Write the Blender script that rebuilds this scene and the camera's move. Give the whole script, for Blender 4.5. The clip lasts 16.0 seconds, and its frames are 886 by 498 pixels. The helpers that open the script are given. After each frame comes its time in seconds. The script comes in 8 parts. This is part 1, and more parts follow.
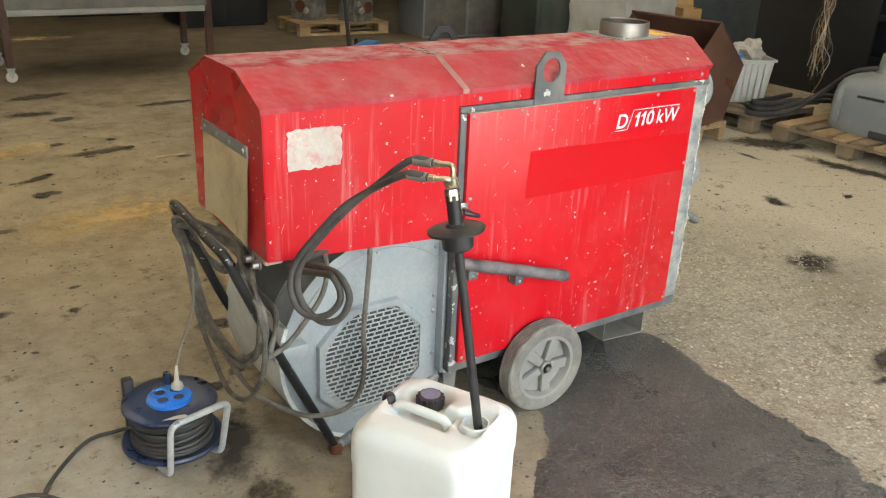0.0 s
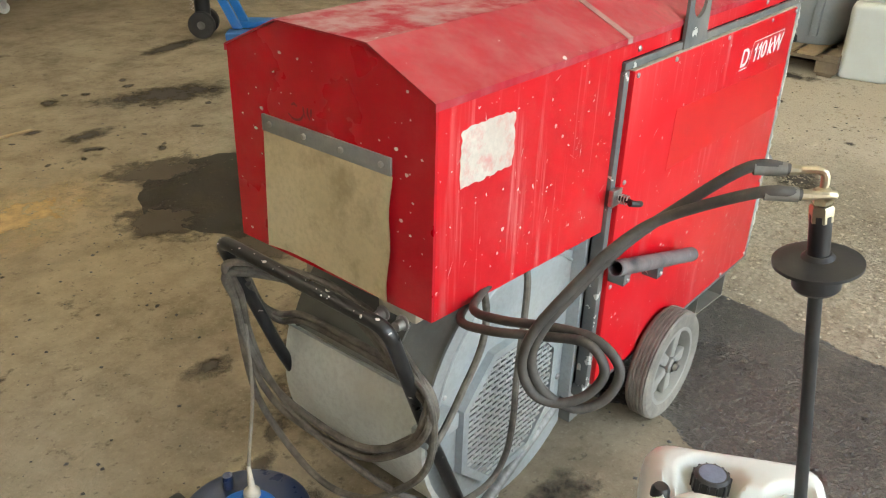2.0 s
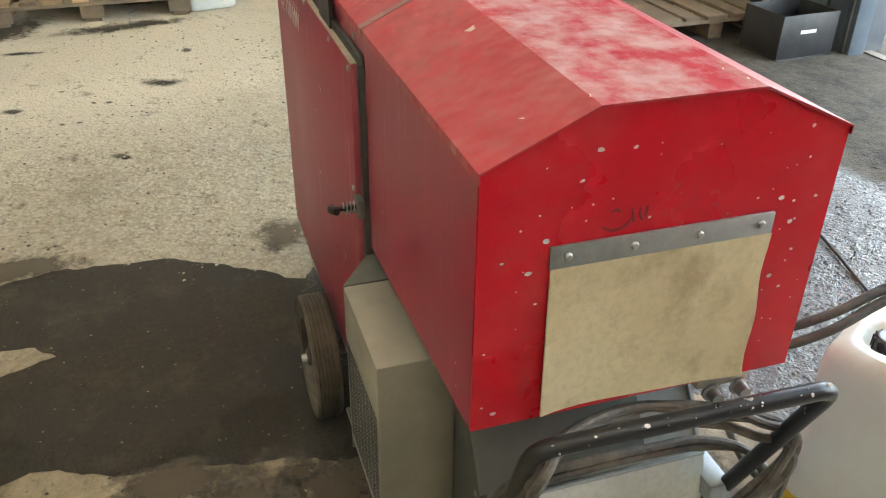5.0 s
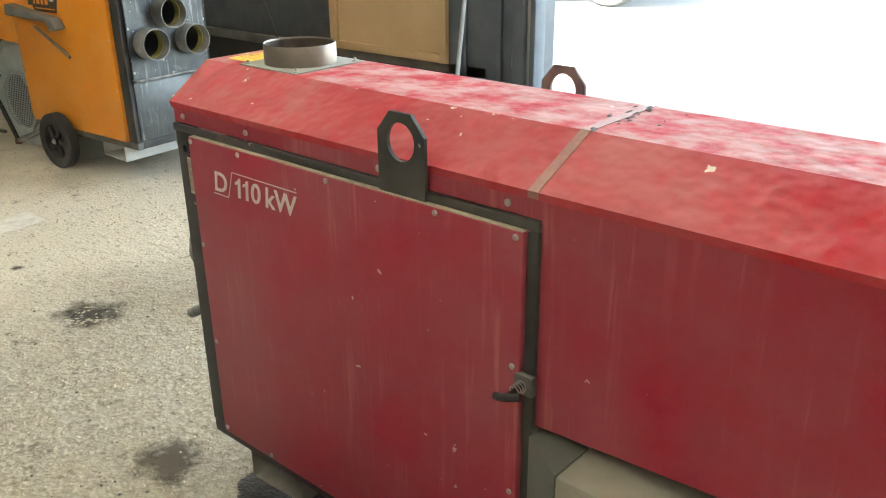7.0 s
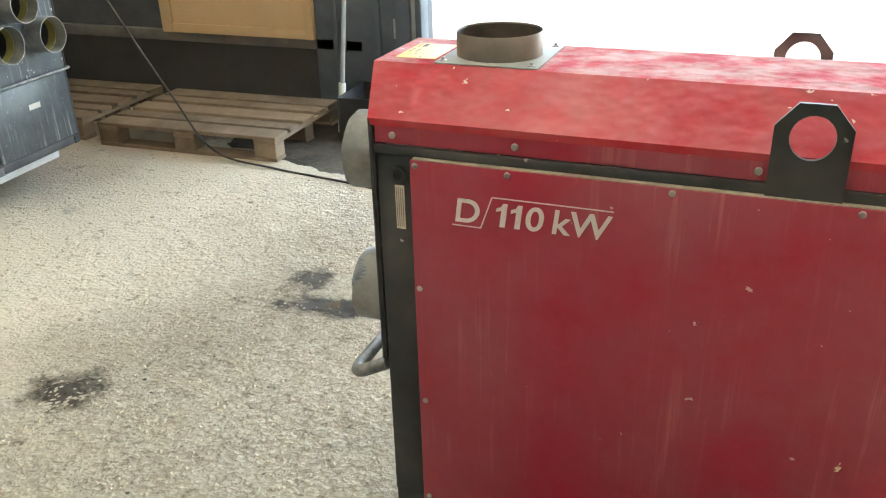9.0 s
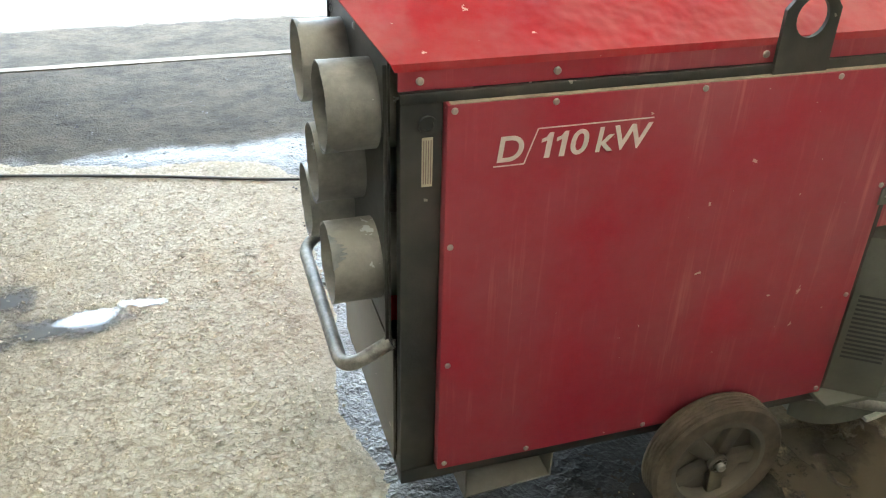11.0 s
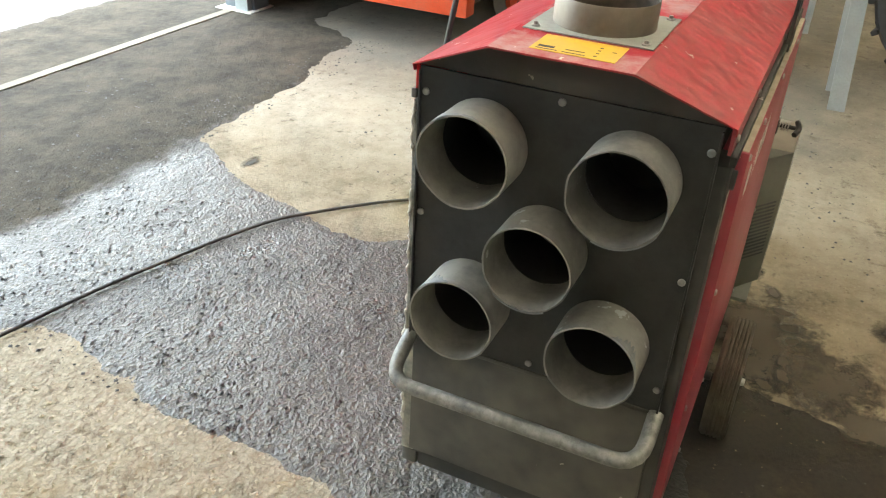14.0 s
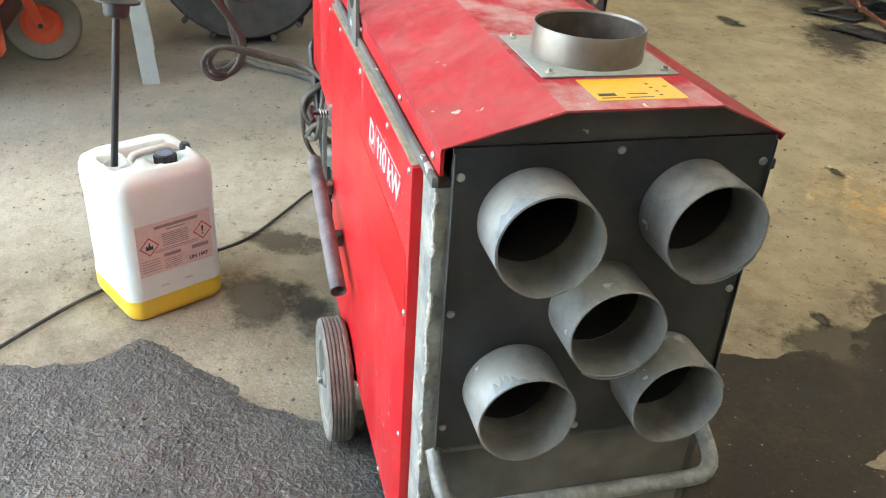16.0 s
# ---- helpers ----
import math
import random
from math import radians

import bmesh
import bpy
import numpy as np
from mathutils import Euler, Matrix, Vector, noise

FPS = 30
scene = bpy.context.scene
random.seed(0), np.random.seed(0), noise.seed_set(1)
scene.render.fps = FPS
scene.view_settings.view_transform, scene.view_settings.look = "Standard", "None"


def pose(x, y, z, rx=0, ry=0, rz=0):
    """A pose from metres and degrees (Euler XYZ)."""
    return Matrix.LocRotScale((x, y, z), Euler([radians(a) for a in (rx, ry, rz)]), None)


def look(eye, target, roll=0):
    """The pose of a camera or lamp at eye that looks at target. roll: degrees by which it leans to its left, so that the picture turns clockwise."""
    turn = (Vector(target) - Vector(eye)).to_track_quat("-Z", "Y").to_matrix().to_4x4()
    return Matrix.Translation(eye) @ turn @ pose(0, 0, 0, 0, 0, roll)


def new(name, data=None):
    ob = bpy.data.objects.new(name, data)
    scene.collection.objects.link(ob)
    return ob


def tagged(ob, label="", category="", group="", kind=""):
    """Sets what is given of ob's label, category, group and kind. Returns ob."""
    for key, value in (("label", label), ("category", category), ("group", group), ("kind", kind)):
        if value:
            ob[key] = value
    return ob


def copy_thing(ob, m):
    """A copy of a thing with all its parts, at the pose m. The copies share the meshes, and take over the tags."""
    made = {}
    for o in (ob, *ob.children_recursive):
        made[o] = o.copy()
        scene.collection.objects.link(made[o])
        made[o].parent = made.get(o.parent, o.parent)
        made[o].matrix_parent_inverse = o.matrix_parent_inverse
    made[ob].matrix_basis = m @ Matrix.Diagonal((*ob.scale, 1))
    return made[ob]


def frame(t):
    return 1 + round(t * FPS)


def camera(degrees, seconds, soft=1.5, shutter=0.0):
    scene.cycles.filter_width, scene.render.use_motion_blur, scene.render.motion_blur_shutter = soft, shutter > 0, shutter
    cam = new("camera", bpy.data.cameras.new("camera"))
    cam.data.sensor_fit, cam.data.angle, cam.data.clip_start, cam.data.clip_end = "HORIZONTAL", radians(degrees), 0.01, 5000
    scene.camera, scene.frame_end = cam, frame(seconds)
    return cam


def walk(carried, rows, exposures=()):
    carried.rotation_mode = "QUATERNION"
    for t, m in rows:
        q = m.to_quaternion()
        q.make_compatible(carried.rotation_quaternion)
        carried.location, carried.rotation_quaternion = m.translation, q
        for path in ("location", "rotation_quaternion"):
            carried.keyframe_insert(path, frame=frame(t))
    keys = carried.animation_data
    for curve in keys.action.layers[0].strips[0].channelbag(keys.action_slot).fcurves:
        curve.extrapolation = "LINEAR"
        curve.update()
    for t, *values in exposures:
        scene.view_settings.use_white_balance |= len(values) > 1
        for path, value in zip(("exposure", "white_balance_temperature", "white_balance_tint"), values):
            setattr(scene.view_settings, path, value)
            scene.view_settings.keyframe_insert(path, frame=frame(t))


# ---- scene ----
cam = camera(55.3, 16.0, 1.15)
PATH = [
    (0, (-1.596, -2.185, 1.601), (-0.542, -0.666, 0.838), 2.5),
    (0.5, (-1.625, -1.984, 1.569), (-0.562, -0.484, 0.78), 2.8),
    (1, (-1.741, -1.667, 1.559), (-0.617, -0.239, 0.724), 1.9),
    (1.5, (-1.799, -1.394, 1.517), (-0.586, -0.084, 0.616), 2.3),
    (2, (-1.796, -1.085, 1.521), (-0.424, 0.038, 0.596), 1.7),
    (2.5, (-1.831, -0.813, 1.517), (-0.274, -0.038, 0.529), 1.2),
    (3, (-1.881, -0.591, 1.527), (-0.213, -0.171, 0.507), 1.2),
    (3.5, (-1.841, -0.344, 1.516), (-0.129, -0.121, 0.506), 1.2),
    (4, (-1.784, -0.053, 1.521), (-0.051, -0.017, 0.523), 1.3),
    (4.5, (-1.738, 0.286, 1.53), (-0.035, 0.024, 0.514), 0.2),
    (4.7, (-1.707, 0.411, 1.539), (-0.032, 0.04, 0.512), 0.3),
    (6.8, (-1.065, 1.296, 1.558), (0.173, -0.056, 0.756), -0.0),
    (7, (-0.947, 1.335, 1.553), (0.266, -0.055, 0.781), -0.6),
    (7.5, (-0.701, 1.429, 1.577), (0.395, -0.072, 0.837), 0.2),
    (8, (-0.449, 1.562, 1.609), (0.471, -0.055, 0.874), -3.2),
    (8.5, (-0.203, 1.627, 1.595), (0.591, -0.026, 0.797), -2.1),
    (8.7, (-0.065, 1.636, 1.573), (0.695, -0.021, 0.75), -1.8),
    (10.8, (1.066, 1.559, 1.542), (0.659, -0.117, 0.53), 1.2),
    (11, (1.144, 1.511, 1.539), (0.617, -0.127, 0.519), 1.7),
    (11.5, (1.397, 1.368, 1.537), (0.609, -0.146, 0.495), 2.7),
    (12, (1.588, 1.201, 1.533), (0.578, -0.165, 0.476), 3.6),
    (12.5, (1.7, 0.943, 1.528), (0.521, -0.266, 0.456), 4.2),
    (13, (1.821, 0.756, 1.529), (0.497, -0.263, 0.43), 4.0),
    (13.5, (2.018, 0.567, 1.559), (0.541, -0.268, 0.499), 3.9),
    (14, (2.07, 0.353, 1.563), (0.492, -0.343, 0.551), 3.5),
    (14.5, (2.035, 0.04, 1.58), (0.388, -0.449, 0.555), 2.4),
    (15, (2.009, -0.17, 1.576), (0.308, -0.34, 0.538), 2.8),
    (15.5, (2.003, -0.389, 1.586), (0.3, -0.214, 0.552), 3.0),
    (16, (1.863, -0.543, 1.565), (0.193, -0.075, 0.57), 3.7),
]
EXPOSURES = [(0, 4.25, 7200, 4), (3, 4.45, 6900, 2), (4.5, 4.7, 6600, 2), (7, 4.95, 6300, 0), (8.5, 4.95, 6200, 0), (11, 5.05, 6200, 0), (12.5, 4.95, 6500, 0), (14, 4.8, 6900, 0), (16, 4.8, 6300, 0)]
walk(cam, [(t, look(eye, target, roll)) for t, eye, target, roll in PATH], EXPOSURES)

# ---------------------------------------------------------------- light
world = bpy.data.worlds.new("World")
scene.world = world
world.use_nodes = True
sky = world.node_tree.nodes.new("ShaderNodeTexSky")
sky.sky_type, sky.sun_disc = "NISHITA", False
sky.dust_density, sky.ozone_density = 4.0, 1.0
sky.sun_elevation, sky.sun_rotation = radians(68), radians(20)
haze = world.node_tree.nodes.new("ShaderNodeHueSaturation")
haze.inputs["Saturation"].default_value, haze.inputs["Value"].default_value = 0.5, 0.85
world.node_tree.links.new(sky.outputs[0], haze.inputs["Color"])
world.node_tree.links.new(haze.outputs[0], world.node_tree.nodes["Background"].inputs[0])
world.node_tree.nodes["Background"].inputs[1].default_value = 0.15

sun_data = bpy.data.lights.new("sun", "SUN")
sun_data.energy, sun_data.angle, sun_data.color = 1.5, radians(8), (1.0, 0.95, 0.87)
sun = new("sun", sun_data)
sun.matrix_world = look((1.2, 3.5, 9.0), (0, 0, 0))


# ---------------------------------------------------------------- materials
def nodes_of(name):
    m = bpy.data.materials.new(name)
    m.use_nodes = True
    return m, m.node_tree.nodes, m.node_tree.links, m.node_tree.nodes["Principled BSDF"]


def noise_node(n, l, vec, scale, detail=5.0, rough=0.6, stretch=None):
    if stretch:
        mp = n.new("ShaderNodeMapping")
        mp.inputs["Scale"].default_value = stretch
        l.new(vec, mp.inputs["Vector"])
        vec = mp.outputs[0]
    t = n.new("ShaderNodeTexNoise")
    t.inputs["Scale"].default_value = scale
    t.inputs["Detail"].default_value = detail
    t.inputs["Roughness"].default_value = rough
    l.new(vec, t.inputs["Vector"])
    return t.outputs["Fac"]


def ramp(n, l, fac, lo, hi, a=0.0, b=1.0):
    r = n.new("ShaderNodeMapRange")
    r.inputs["From Min"].default_value, r.inputs["From Max"].default_value = lo, hi
    r.inputs["To Min"].default_value, r.inputs["To Max"].default_value = a, b
    l.new(fac, r.inputs["Value"])
    return r.outputs[0]


def mixc(n, l, fac, a, b):
    m = n.new("ShaderNodeMix")
    m.data_type = "RGBA"
    for socket, v in ((m.inputs[0], fac), (m.inputs[6], a), (m.inputs[7], b)):
        if isinstance(v, (int, float)):
            socket.default_value = v
        elif isinstance(v, tuple):
            socket.default_value = (*v, 1)
        else:
            l.new(v, socket)
    return m.outputs[2]


def mul(n, l, a, b):
    m = n.new("ShaderNodeMath")
    m.operation = "MULTIPLY"
    for s, v in zip(m.inputs, (a, b)):
        if isinstance(v, (int, float)):
            s.default_value = v
        else:
            l.new(v, s)
    return m.outputs[0]


def surf(name, base, alt=None, scale=6.0, rough=0.5, rough2=None, metal=0.0, bump=0.15, bscale=80.0, grain=0.12,
         chips=None, chip_scale=28.0, chip_size=0.13, dust=None, dust_amt=0.0, dust_scale=5.0, dust_edge=(0.42, 0.7), streak=None, streak_amt=0.0,
         dent=0.0, dent_scale=4.0, rand=0.0, spec=0.5, coat=0.0, settle=None):
    """A paint, metal, plastic or mineral surface: two scales of tone, grain, chips, dust, runs, dents."""
    m, n, l, p = nodes_of(name)
    tc = n.new("ShaderNodeTexCoord")
    vec = tc.outputs["Object"]
    if rand:
        oi = n.new("ShaderNodeObjectInfo")
        add = n.new("ShaderNodeVectorMath")
        add.operation = "ADD"
        l.new(vec, add.inputs[0])
        sc = n.new("ShaderNodeVectorMath")
        sc.operation = "SCALE"
        sc.inputs[0].default_value = (37.0, 17.0, 23.0)
        l.new(oi.outputs["Random"], sc.inputs["Scale"])
        l.new(sc.outputs[0], add.inputs[1])
        vec = add.outputs[0]
    big = noise_node(n, l, vec, scale)
    fine = noise_node(n, l, vec, bscale, 4.0, 0.7)
    col = mixc(n, l, ramp(n, l, big, 0.35, 0.68), base, alt or tuple(c * 0.8 for c in base))
    if grain:
        dark = tuple(c * (1 - 2.2 * grain) for c in base)
        col = mixc(n, l, ramp(n, l, fine, 0.45, 0.75, 0, 0.8), col, dark)
    if rand:
        hs = n.new("ShaderNodeHueSaturation")
        l.new(col, hs.inputs["Color"])
        l.new(ramp(n, l, oi.outputs["Random"], 0, 1, 1 - rand, 1 + rand), hs.inputs["Value"])
        col = hs.outputs[0]
    if dust:
        d = noise_node(n, l, vec, dust_scale, 8.0, 0.68)
        film = ramp(n, l, d, dust_edge[0], dust_edge[1], 0, dust_amt)
        if settle is not None:
            # dust stays on level sheet and slides off the slopes
            geo = n.new("ShaderNodeNewGeometry")
            sep = n.new("ShaderNodeSeparateXYZ")
            l.new(geo.outputs["True Normal"], sep.inputs[0])
            film = mul(n, l, film, ramp(n, l, sep.outputs["Z"], 0.93, 0.99, settle, 1.0))
        col = mixc(n, l, film, col, dust)
    if streak:
        s = noise_node(n, l, vec, 1.0, 4.0, 0.6, (55, 55, 2.6))
        s2 = noise_node(n, l, vec, 3.0, 3.0)
        col = mixc(n, l, mul(n, l, ramp(n, l, s, 0.55, 0.72, 0, streak_amt), ramp(n, l, s2, 0.4, 0.6)), col, streak)
    rough_socket = ramp(n, l, big, 0.3, 0.7, rough, rough2 if rough2 is not None else min(1.0, rough + 0.15))
    if settle is not None:
        matt = n.new("ShaderNodeMix")
        l.new(ramp(n, l, sep.outputs["Z"], 0.93, 0.99), matt.inputs[0])
        l.new(rough_socket, matt.inputs[2])
        matt.inputs[3].default_value = 0.85
        rough_socket = matt.outputs[0]
    if chips:
        # flakes of uneven size and outline, in loose clusters
        nz = n.new("ShaderNodeTexNoise")
        nz.inputs["Scale"].default_value = chip_scale * 2.6
        nz.inputs["Detail"].default_value = 3.0
        l.new(vec, nz.inputs["Vector"])
        warp = n.new("ShaderNodeVectorMath")
        warp.operation = "MULTIPLY_ADD"
        l.new(nz.outputs["Color"], warp.inputs[0])
        warp.inputs[1].default_value = (0.9 / chip_scale,) * 3
        l.new(vec, warp.inputs[2])
        v = n.new("ShaderNodeTexVoronoi")
        v.inputs["Scale"].default_value = chip_scale
        l.new(warp.outputs[0], v.inputs["Vector"])
        cell = n.new("ShaderNodeSeparateColor")
        l.new(v.outputs["Color"], cell.inputs[0])
        pw = n.new("ShaderNodeMath")
        pw.operation = "POWER"
        l.new(cell.outputs[0], pw.inputs[0])
        pw.inputs[1].default_value = 3.0
        cluster = ramp(n, l, noise_node(n, l, vec, chip_scale * 0.22, 2.0), 0.36, 0.62, 0.0, chip_size * 2.6)
        lt = n.new("ShaderNodeMath")
        lt.operation = "LESS_THAN"
        l.new(v.outputs["Distance"], lt.inputs[0])
        l.new(mul(n, l, pw.outputs[0], cluster), lt.inputs[1])
        col = mixc(n, l, lt.outputs[0], col, chips)
    l.new(col, p.inputs["Base Color"])
    l.new(rough_socket, p.inputs["Roughness"])
    p.inputs["Metallic"].default_value = metal
    p.inputs["Specular IOR Level"].default_value = spec
    p.inputs["Coat Weight"].default_value = coat
    if bump or dent:
        b = n.new("ShaderNodeBump")
        b.inputs["Strength"].default_value = bump
        b.inputs["Distance"].default_value = 0.004
        l.new(fine, b.inputs["Height"])
        out = b.outputs[0]
        if dent:
            b2 = n.new("ShaderNodeBump")
            b2.inputs["Strength"].default_value = dent
            b2.inputs["Distance"].default_value = 0.03
            l.new(noise_node(n, l, vec, dent_scale, 2.0), b2.inputs["Height"])
            l.new(out, b2.inputs["Normal"])
            out = b2.outputs[0]
        l.new(out, p.inputs["Normal"])
    return m


DUST = (0.42, 0.37, 0.30)
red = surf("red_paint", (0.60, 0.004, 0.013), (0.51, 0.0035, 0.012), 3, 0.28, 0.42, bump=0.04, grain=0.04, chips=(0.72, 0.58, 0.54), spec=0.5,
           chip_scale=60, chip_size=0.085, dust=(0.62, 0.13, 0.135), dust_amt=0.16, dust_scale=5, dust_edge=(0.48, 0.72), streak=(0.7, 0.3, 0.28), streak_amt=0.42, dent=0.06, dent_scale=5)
red_end = surf("red_paint_glossy", (0.50, 0.005, 0.018), (0.42, 0.004, 0.016), 3, 0.24, 0.36, bump=0.04, grain=0.04, spec=0.4,
               dust=(0.55, 0.10, 0.11), dust_amt=0.35, dust_scale=4, dust_edge=(0.48, 0.75), dent=0.03)
# hall-side red: shade and veiling haze painted in as darker, dustier paint
red_shaded = surf("red_shaded_few_chips", (0.315, 0.010, 0.038), (0.275, 0.010, 0.034), 3, 0.36, 0.5, bump=0.05, grain=0.05, chips=(0.55, 0.42, 0.36), spec=0.4,
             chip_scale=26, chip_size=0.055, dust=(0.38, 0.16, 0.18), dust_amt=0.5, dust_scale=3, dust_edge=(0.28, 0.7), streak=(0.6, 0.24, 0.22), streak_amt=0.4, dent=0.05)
# roof red set darker than the sides to offset the added roof light
red_top = surf("red_paint_dusty", (0.41, 0.009, 0.025), (0.35, 0.012, 0.028), 3, 0.34, 0.48, bump=0.06, grain=0.05, chips=(0.7, 0.6, 0.56), spec=0.45,
               chip_scale=30, chip_size=0.08, dust=(0.47, 0.33, 0.32), dust_amt=0.74, dust_scale=10, dust_edge=(0.40, 0.60), settle=0.2, dent=0.36, dent_scale=12)
red_ghost = surf("red_paint_unfaded", (0.60, 0.003, 0.010), (0.555, 0.003, 0.011), 4, 0.25, 0.34, bump=0.02, grain=0.02)
frame_grey = surf("frame_grey_paint", (0.075, 0.085, 0.09), (0.12, 0.125, 0.12), 14, 0.5, 0.7, bump=0.2, chips=(0.5, 0.5, 0.46), chip_scale=30, chip_size=0.2,
                  dust=DUST, dust_amt=0.35)
frame_black = surf("frame_black_paint", (0.022, 0.026, 0.028), (0.04, 0.042, 0.042), 12, 0.45, 0.6, bump=0.15, dust=(0.2, 0.18, 0.15), dust_amt=0.3, chips=(0.35, 0.33, 0.3), chip_scale=16, chip_size=0.06)
worn_zinc = surf("worn_zinc_post", (0.17, 0.19, 0.195), (0.36, 0.36, 0.33), 18, 0.5, 0.75, metal=0.15, bump=0.3, dust=(0.55, 0.53, 0.45), dust_amt=0.7, dust_scale=14)
plate_black = surf("front_plate_paint", (0.016, 0.018, 0.019), (0.026, 0.028, 0.029), 5, 0.40, 0.55, bump=0.06, dust=(0.10, 0.10, 0.098), dust_amt=0.3, dust_scale=6, chips=(0.4, 0.38, 0.34), chip_scale=16, chip_size=0.05)
plate_low = surf("lower_plate_paint", (0.045, 0.047, 0.045), (0.07, 0.07, 0.065), 5, 0.3, 0.45, bump=0.08, dust=(0.26, 0.24, 0.2), dust_amt=0.4, chips=(0.4, 0.38, 0.34), chip_scale=20, chip_size=0.06)
duct = surf("duct_steel", (0.27, 0.272, 0.265), (0.16, 0.162, 0.16), 7, 0.45, 0.62, metal=0.35, bump=0.12, dust=(0.44, 0.425, 0.385), dust_amt=0.5, dust_scale=9, dust_edge=(0.42, 0.60), chips=(0.55, 0.58, 0.6), chip_scale=18, chip_size=0.08)
soot_brown = surf("brown_soot", (0.10, 0.075, 0.055), (0.045, 0.036, 0.03), 22, 0.6, 0.8, metal=0.2, bump=0.2)
# near-black tone standing in for shade inside ducts, vents, slots and recesses
recess_dark = surf("dark_recess", (0.022, 0.024, 0.027), (0.05, 0.052, 0.055), 8, 0.5, 0.75, bump=0.2)
flue = surf("flue_steel", (0.27, 0.245, 0.215), (0.17, 0.145, 0.12), 9, 0.36, 0.52, metal=0.6, bump=0.08, dust=(0.5, 0.42, 0.32), dust_amt=0.3)
galv = surf("galvanised_sheet", (0.40, 0.44, 0.45), (0.32, 0.36, 0.37), 9, 0.42, 0.6, metal=0.35, bump=0.08, dust=(0.45, 0.42, 0.36), dust_amt=0.35, chips=(0.12, 0.12, 0.11), chip_scale=18, chip_size=0.05)
galv_dull = surf("galvanised_dull", (0.36, 0.375, 0.36), (0.29, 0.30, 0.28), 6, 0.5, 0.7, metal=0.2, bump=0.08, dust=(0.36, 0.33, 0.27), dust_amt=0.5, streak=(0.42, 0.4, 0.35), streak_amt=0.4)
zinc_strip = surf("zinc_strip", (0.34, 0.36, 0.36), (0.27, 0.29, 0.29), 25, 0.4, 0.55, metal=0.5, bump=0.1, dust=DUST, dust_amt=0.3)
drum_pale = surf("pale_drum_sheet", (0.66, 0.69, 0.65), (0.54, 0.57, 0.53), 5, 0.34, 0.5, metal=0.1, bump=0.06, dust=(0.5, 0.47, 0.4), dust_amt=0.35, streak=(0.62, 0.6, 0.54), streak_amt=0.5)
flap_mat = surf("beige_rubber_flap", (0.62, 0.53, 0.34), (0.52, 0.43, 0.26), 5, 0.4, 0.6, bump=0.06, dust=(0.26, 0.19, 0.10), dust_amt=0.6, dust_scale=8, dust_edge=(0.5, 0.66), chips=(0.55, 0.5, 0.4), chip_scale=12, chip_size=0.07)
tube_black = surf("black_tube_paint", (0.010, 0.011, 0.012), (0.016, 0.016, 0.016), 20, 0.26, 0.42, bump=0.12, chips=(0.45, 0.43, 0.38), chip_scale=34, chip_size=0.14, dust=(0.12, 0.11, 0.1), dust_amt=0.12)
tube_worn = surf("worn_steel_tube", (0.10, 0.105, 0.105), (0.32, 0.32, 0.31), 22, 0.4, 0.6, metal=0.3, bump=0.15, dust=(0.42, 0.4, 0.36), dust_amt=0.5, dust_scale=12)
holder_tube = surf("lance_holder_tube", (0.05, 0.053, 0.058), (0.20, 0.19, 0.195), 16, 0.45, 0.65, metal=0.2, bump=0.2, dust=(0.4, 0.3, 0.29), dust_amt=0.5, dust_scale=10)
rust = surf("rust", (0.16, 0.055, 0.028), (0.09, 0.04, 0.025), 25, 0.8, 0.95, bump=0.4)
rust_plate = surf("rusty_plate", (0.13, 0.06, 0.038), (0.085, 0.042, 0.03), 6, 0.6, 0.85, bump=0.3, dust=(0.2, 0.11, 0.075), dust_amt=0.5, dust_scale=3)
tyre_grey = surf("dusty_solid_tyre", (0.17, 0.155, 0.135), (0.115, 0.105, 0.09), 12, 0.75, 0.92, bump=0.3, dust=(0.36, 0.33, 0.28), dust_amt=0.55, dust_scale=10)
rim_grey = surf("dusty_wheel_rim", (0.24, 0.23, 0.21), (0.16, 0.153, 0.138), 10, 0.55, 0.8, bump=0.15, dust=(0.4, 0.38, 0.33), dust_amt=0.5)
steel = surf("bright_steel", (0.5, 0.49, 0.47), (0.38, 0.37, 0.36), 30, 0.3, 0.45, metal=0.9, bump=0.1)
brass = surf("brass_fitting", (0.56, 0.50, 0.36), (0.45, 0.40, 0.29), 40, 0.28, 0.4, metal=0.85, bump=0.1)
hose_mat = surf("hose_rubber", (0.042, 0.039, 0.036), (0.065, 0.06, 0.054), 18, 0.5, 0.7, bump=0.15, dust=(0.16, 0.145, 0.125), dust_amt=0.4, dust_scale=16)
cable_mat = surf("cable_rubber", (0.060, 0.054, 0.045), (0.095, 0.085, 0.07), 18, 0.55, 0.75, bump=0.15, dust=(0.28, 0.25, 0.21), dust_amt=0.6, dust_scale=14)
cord_grey = surf("grubby_cord", (0.24, 0.215, 0.175), (0.17, 0.15, 0.12), 20, 0.5, 0.6, bump=0.05)
thin_cable = surf("thin_black_cable", (0.022, 0.022, 0.022), (0.05, 0.048, 0.045), 20, 0.5, 0.7, bump=0.1, dust=(0.14, 0.125, 0.1), dust_amt=0.4)
crimp = surf("hose_crimp", (0.24, 0.23, 0.205), (0.17, 0.16, 0.14), 30, 0.5, 0.65, metal=0.2, bump=0.15)
black_plastic = surf("black_plastic", (0.014, 0.014, 0.015), (0.024, 0.024, 0.025), 20, 0.38, 0.52, bump=0.08, dust=(0.1, 0.095, 0.085), dust_amt=0.2)
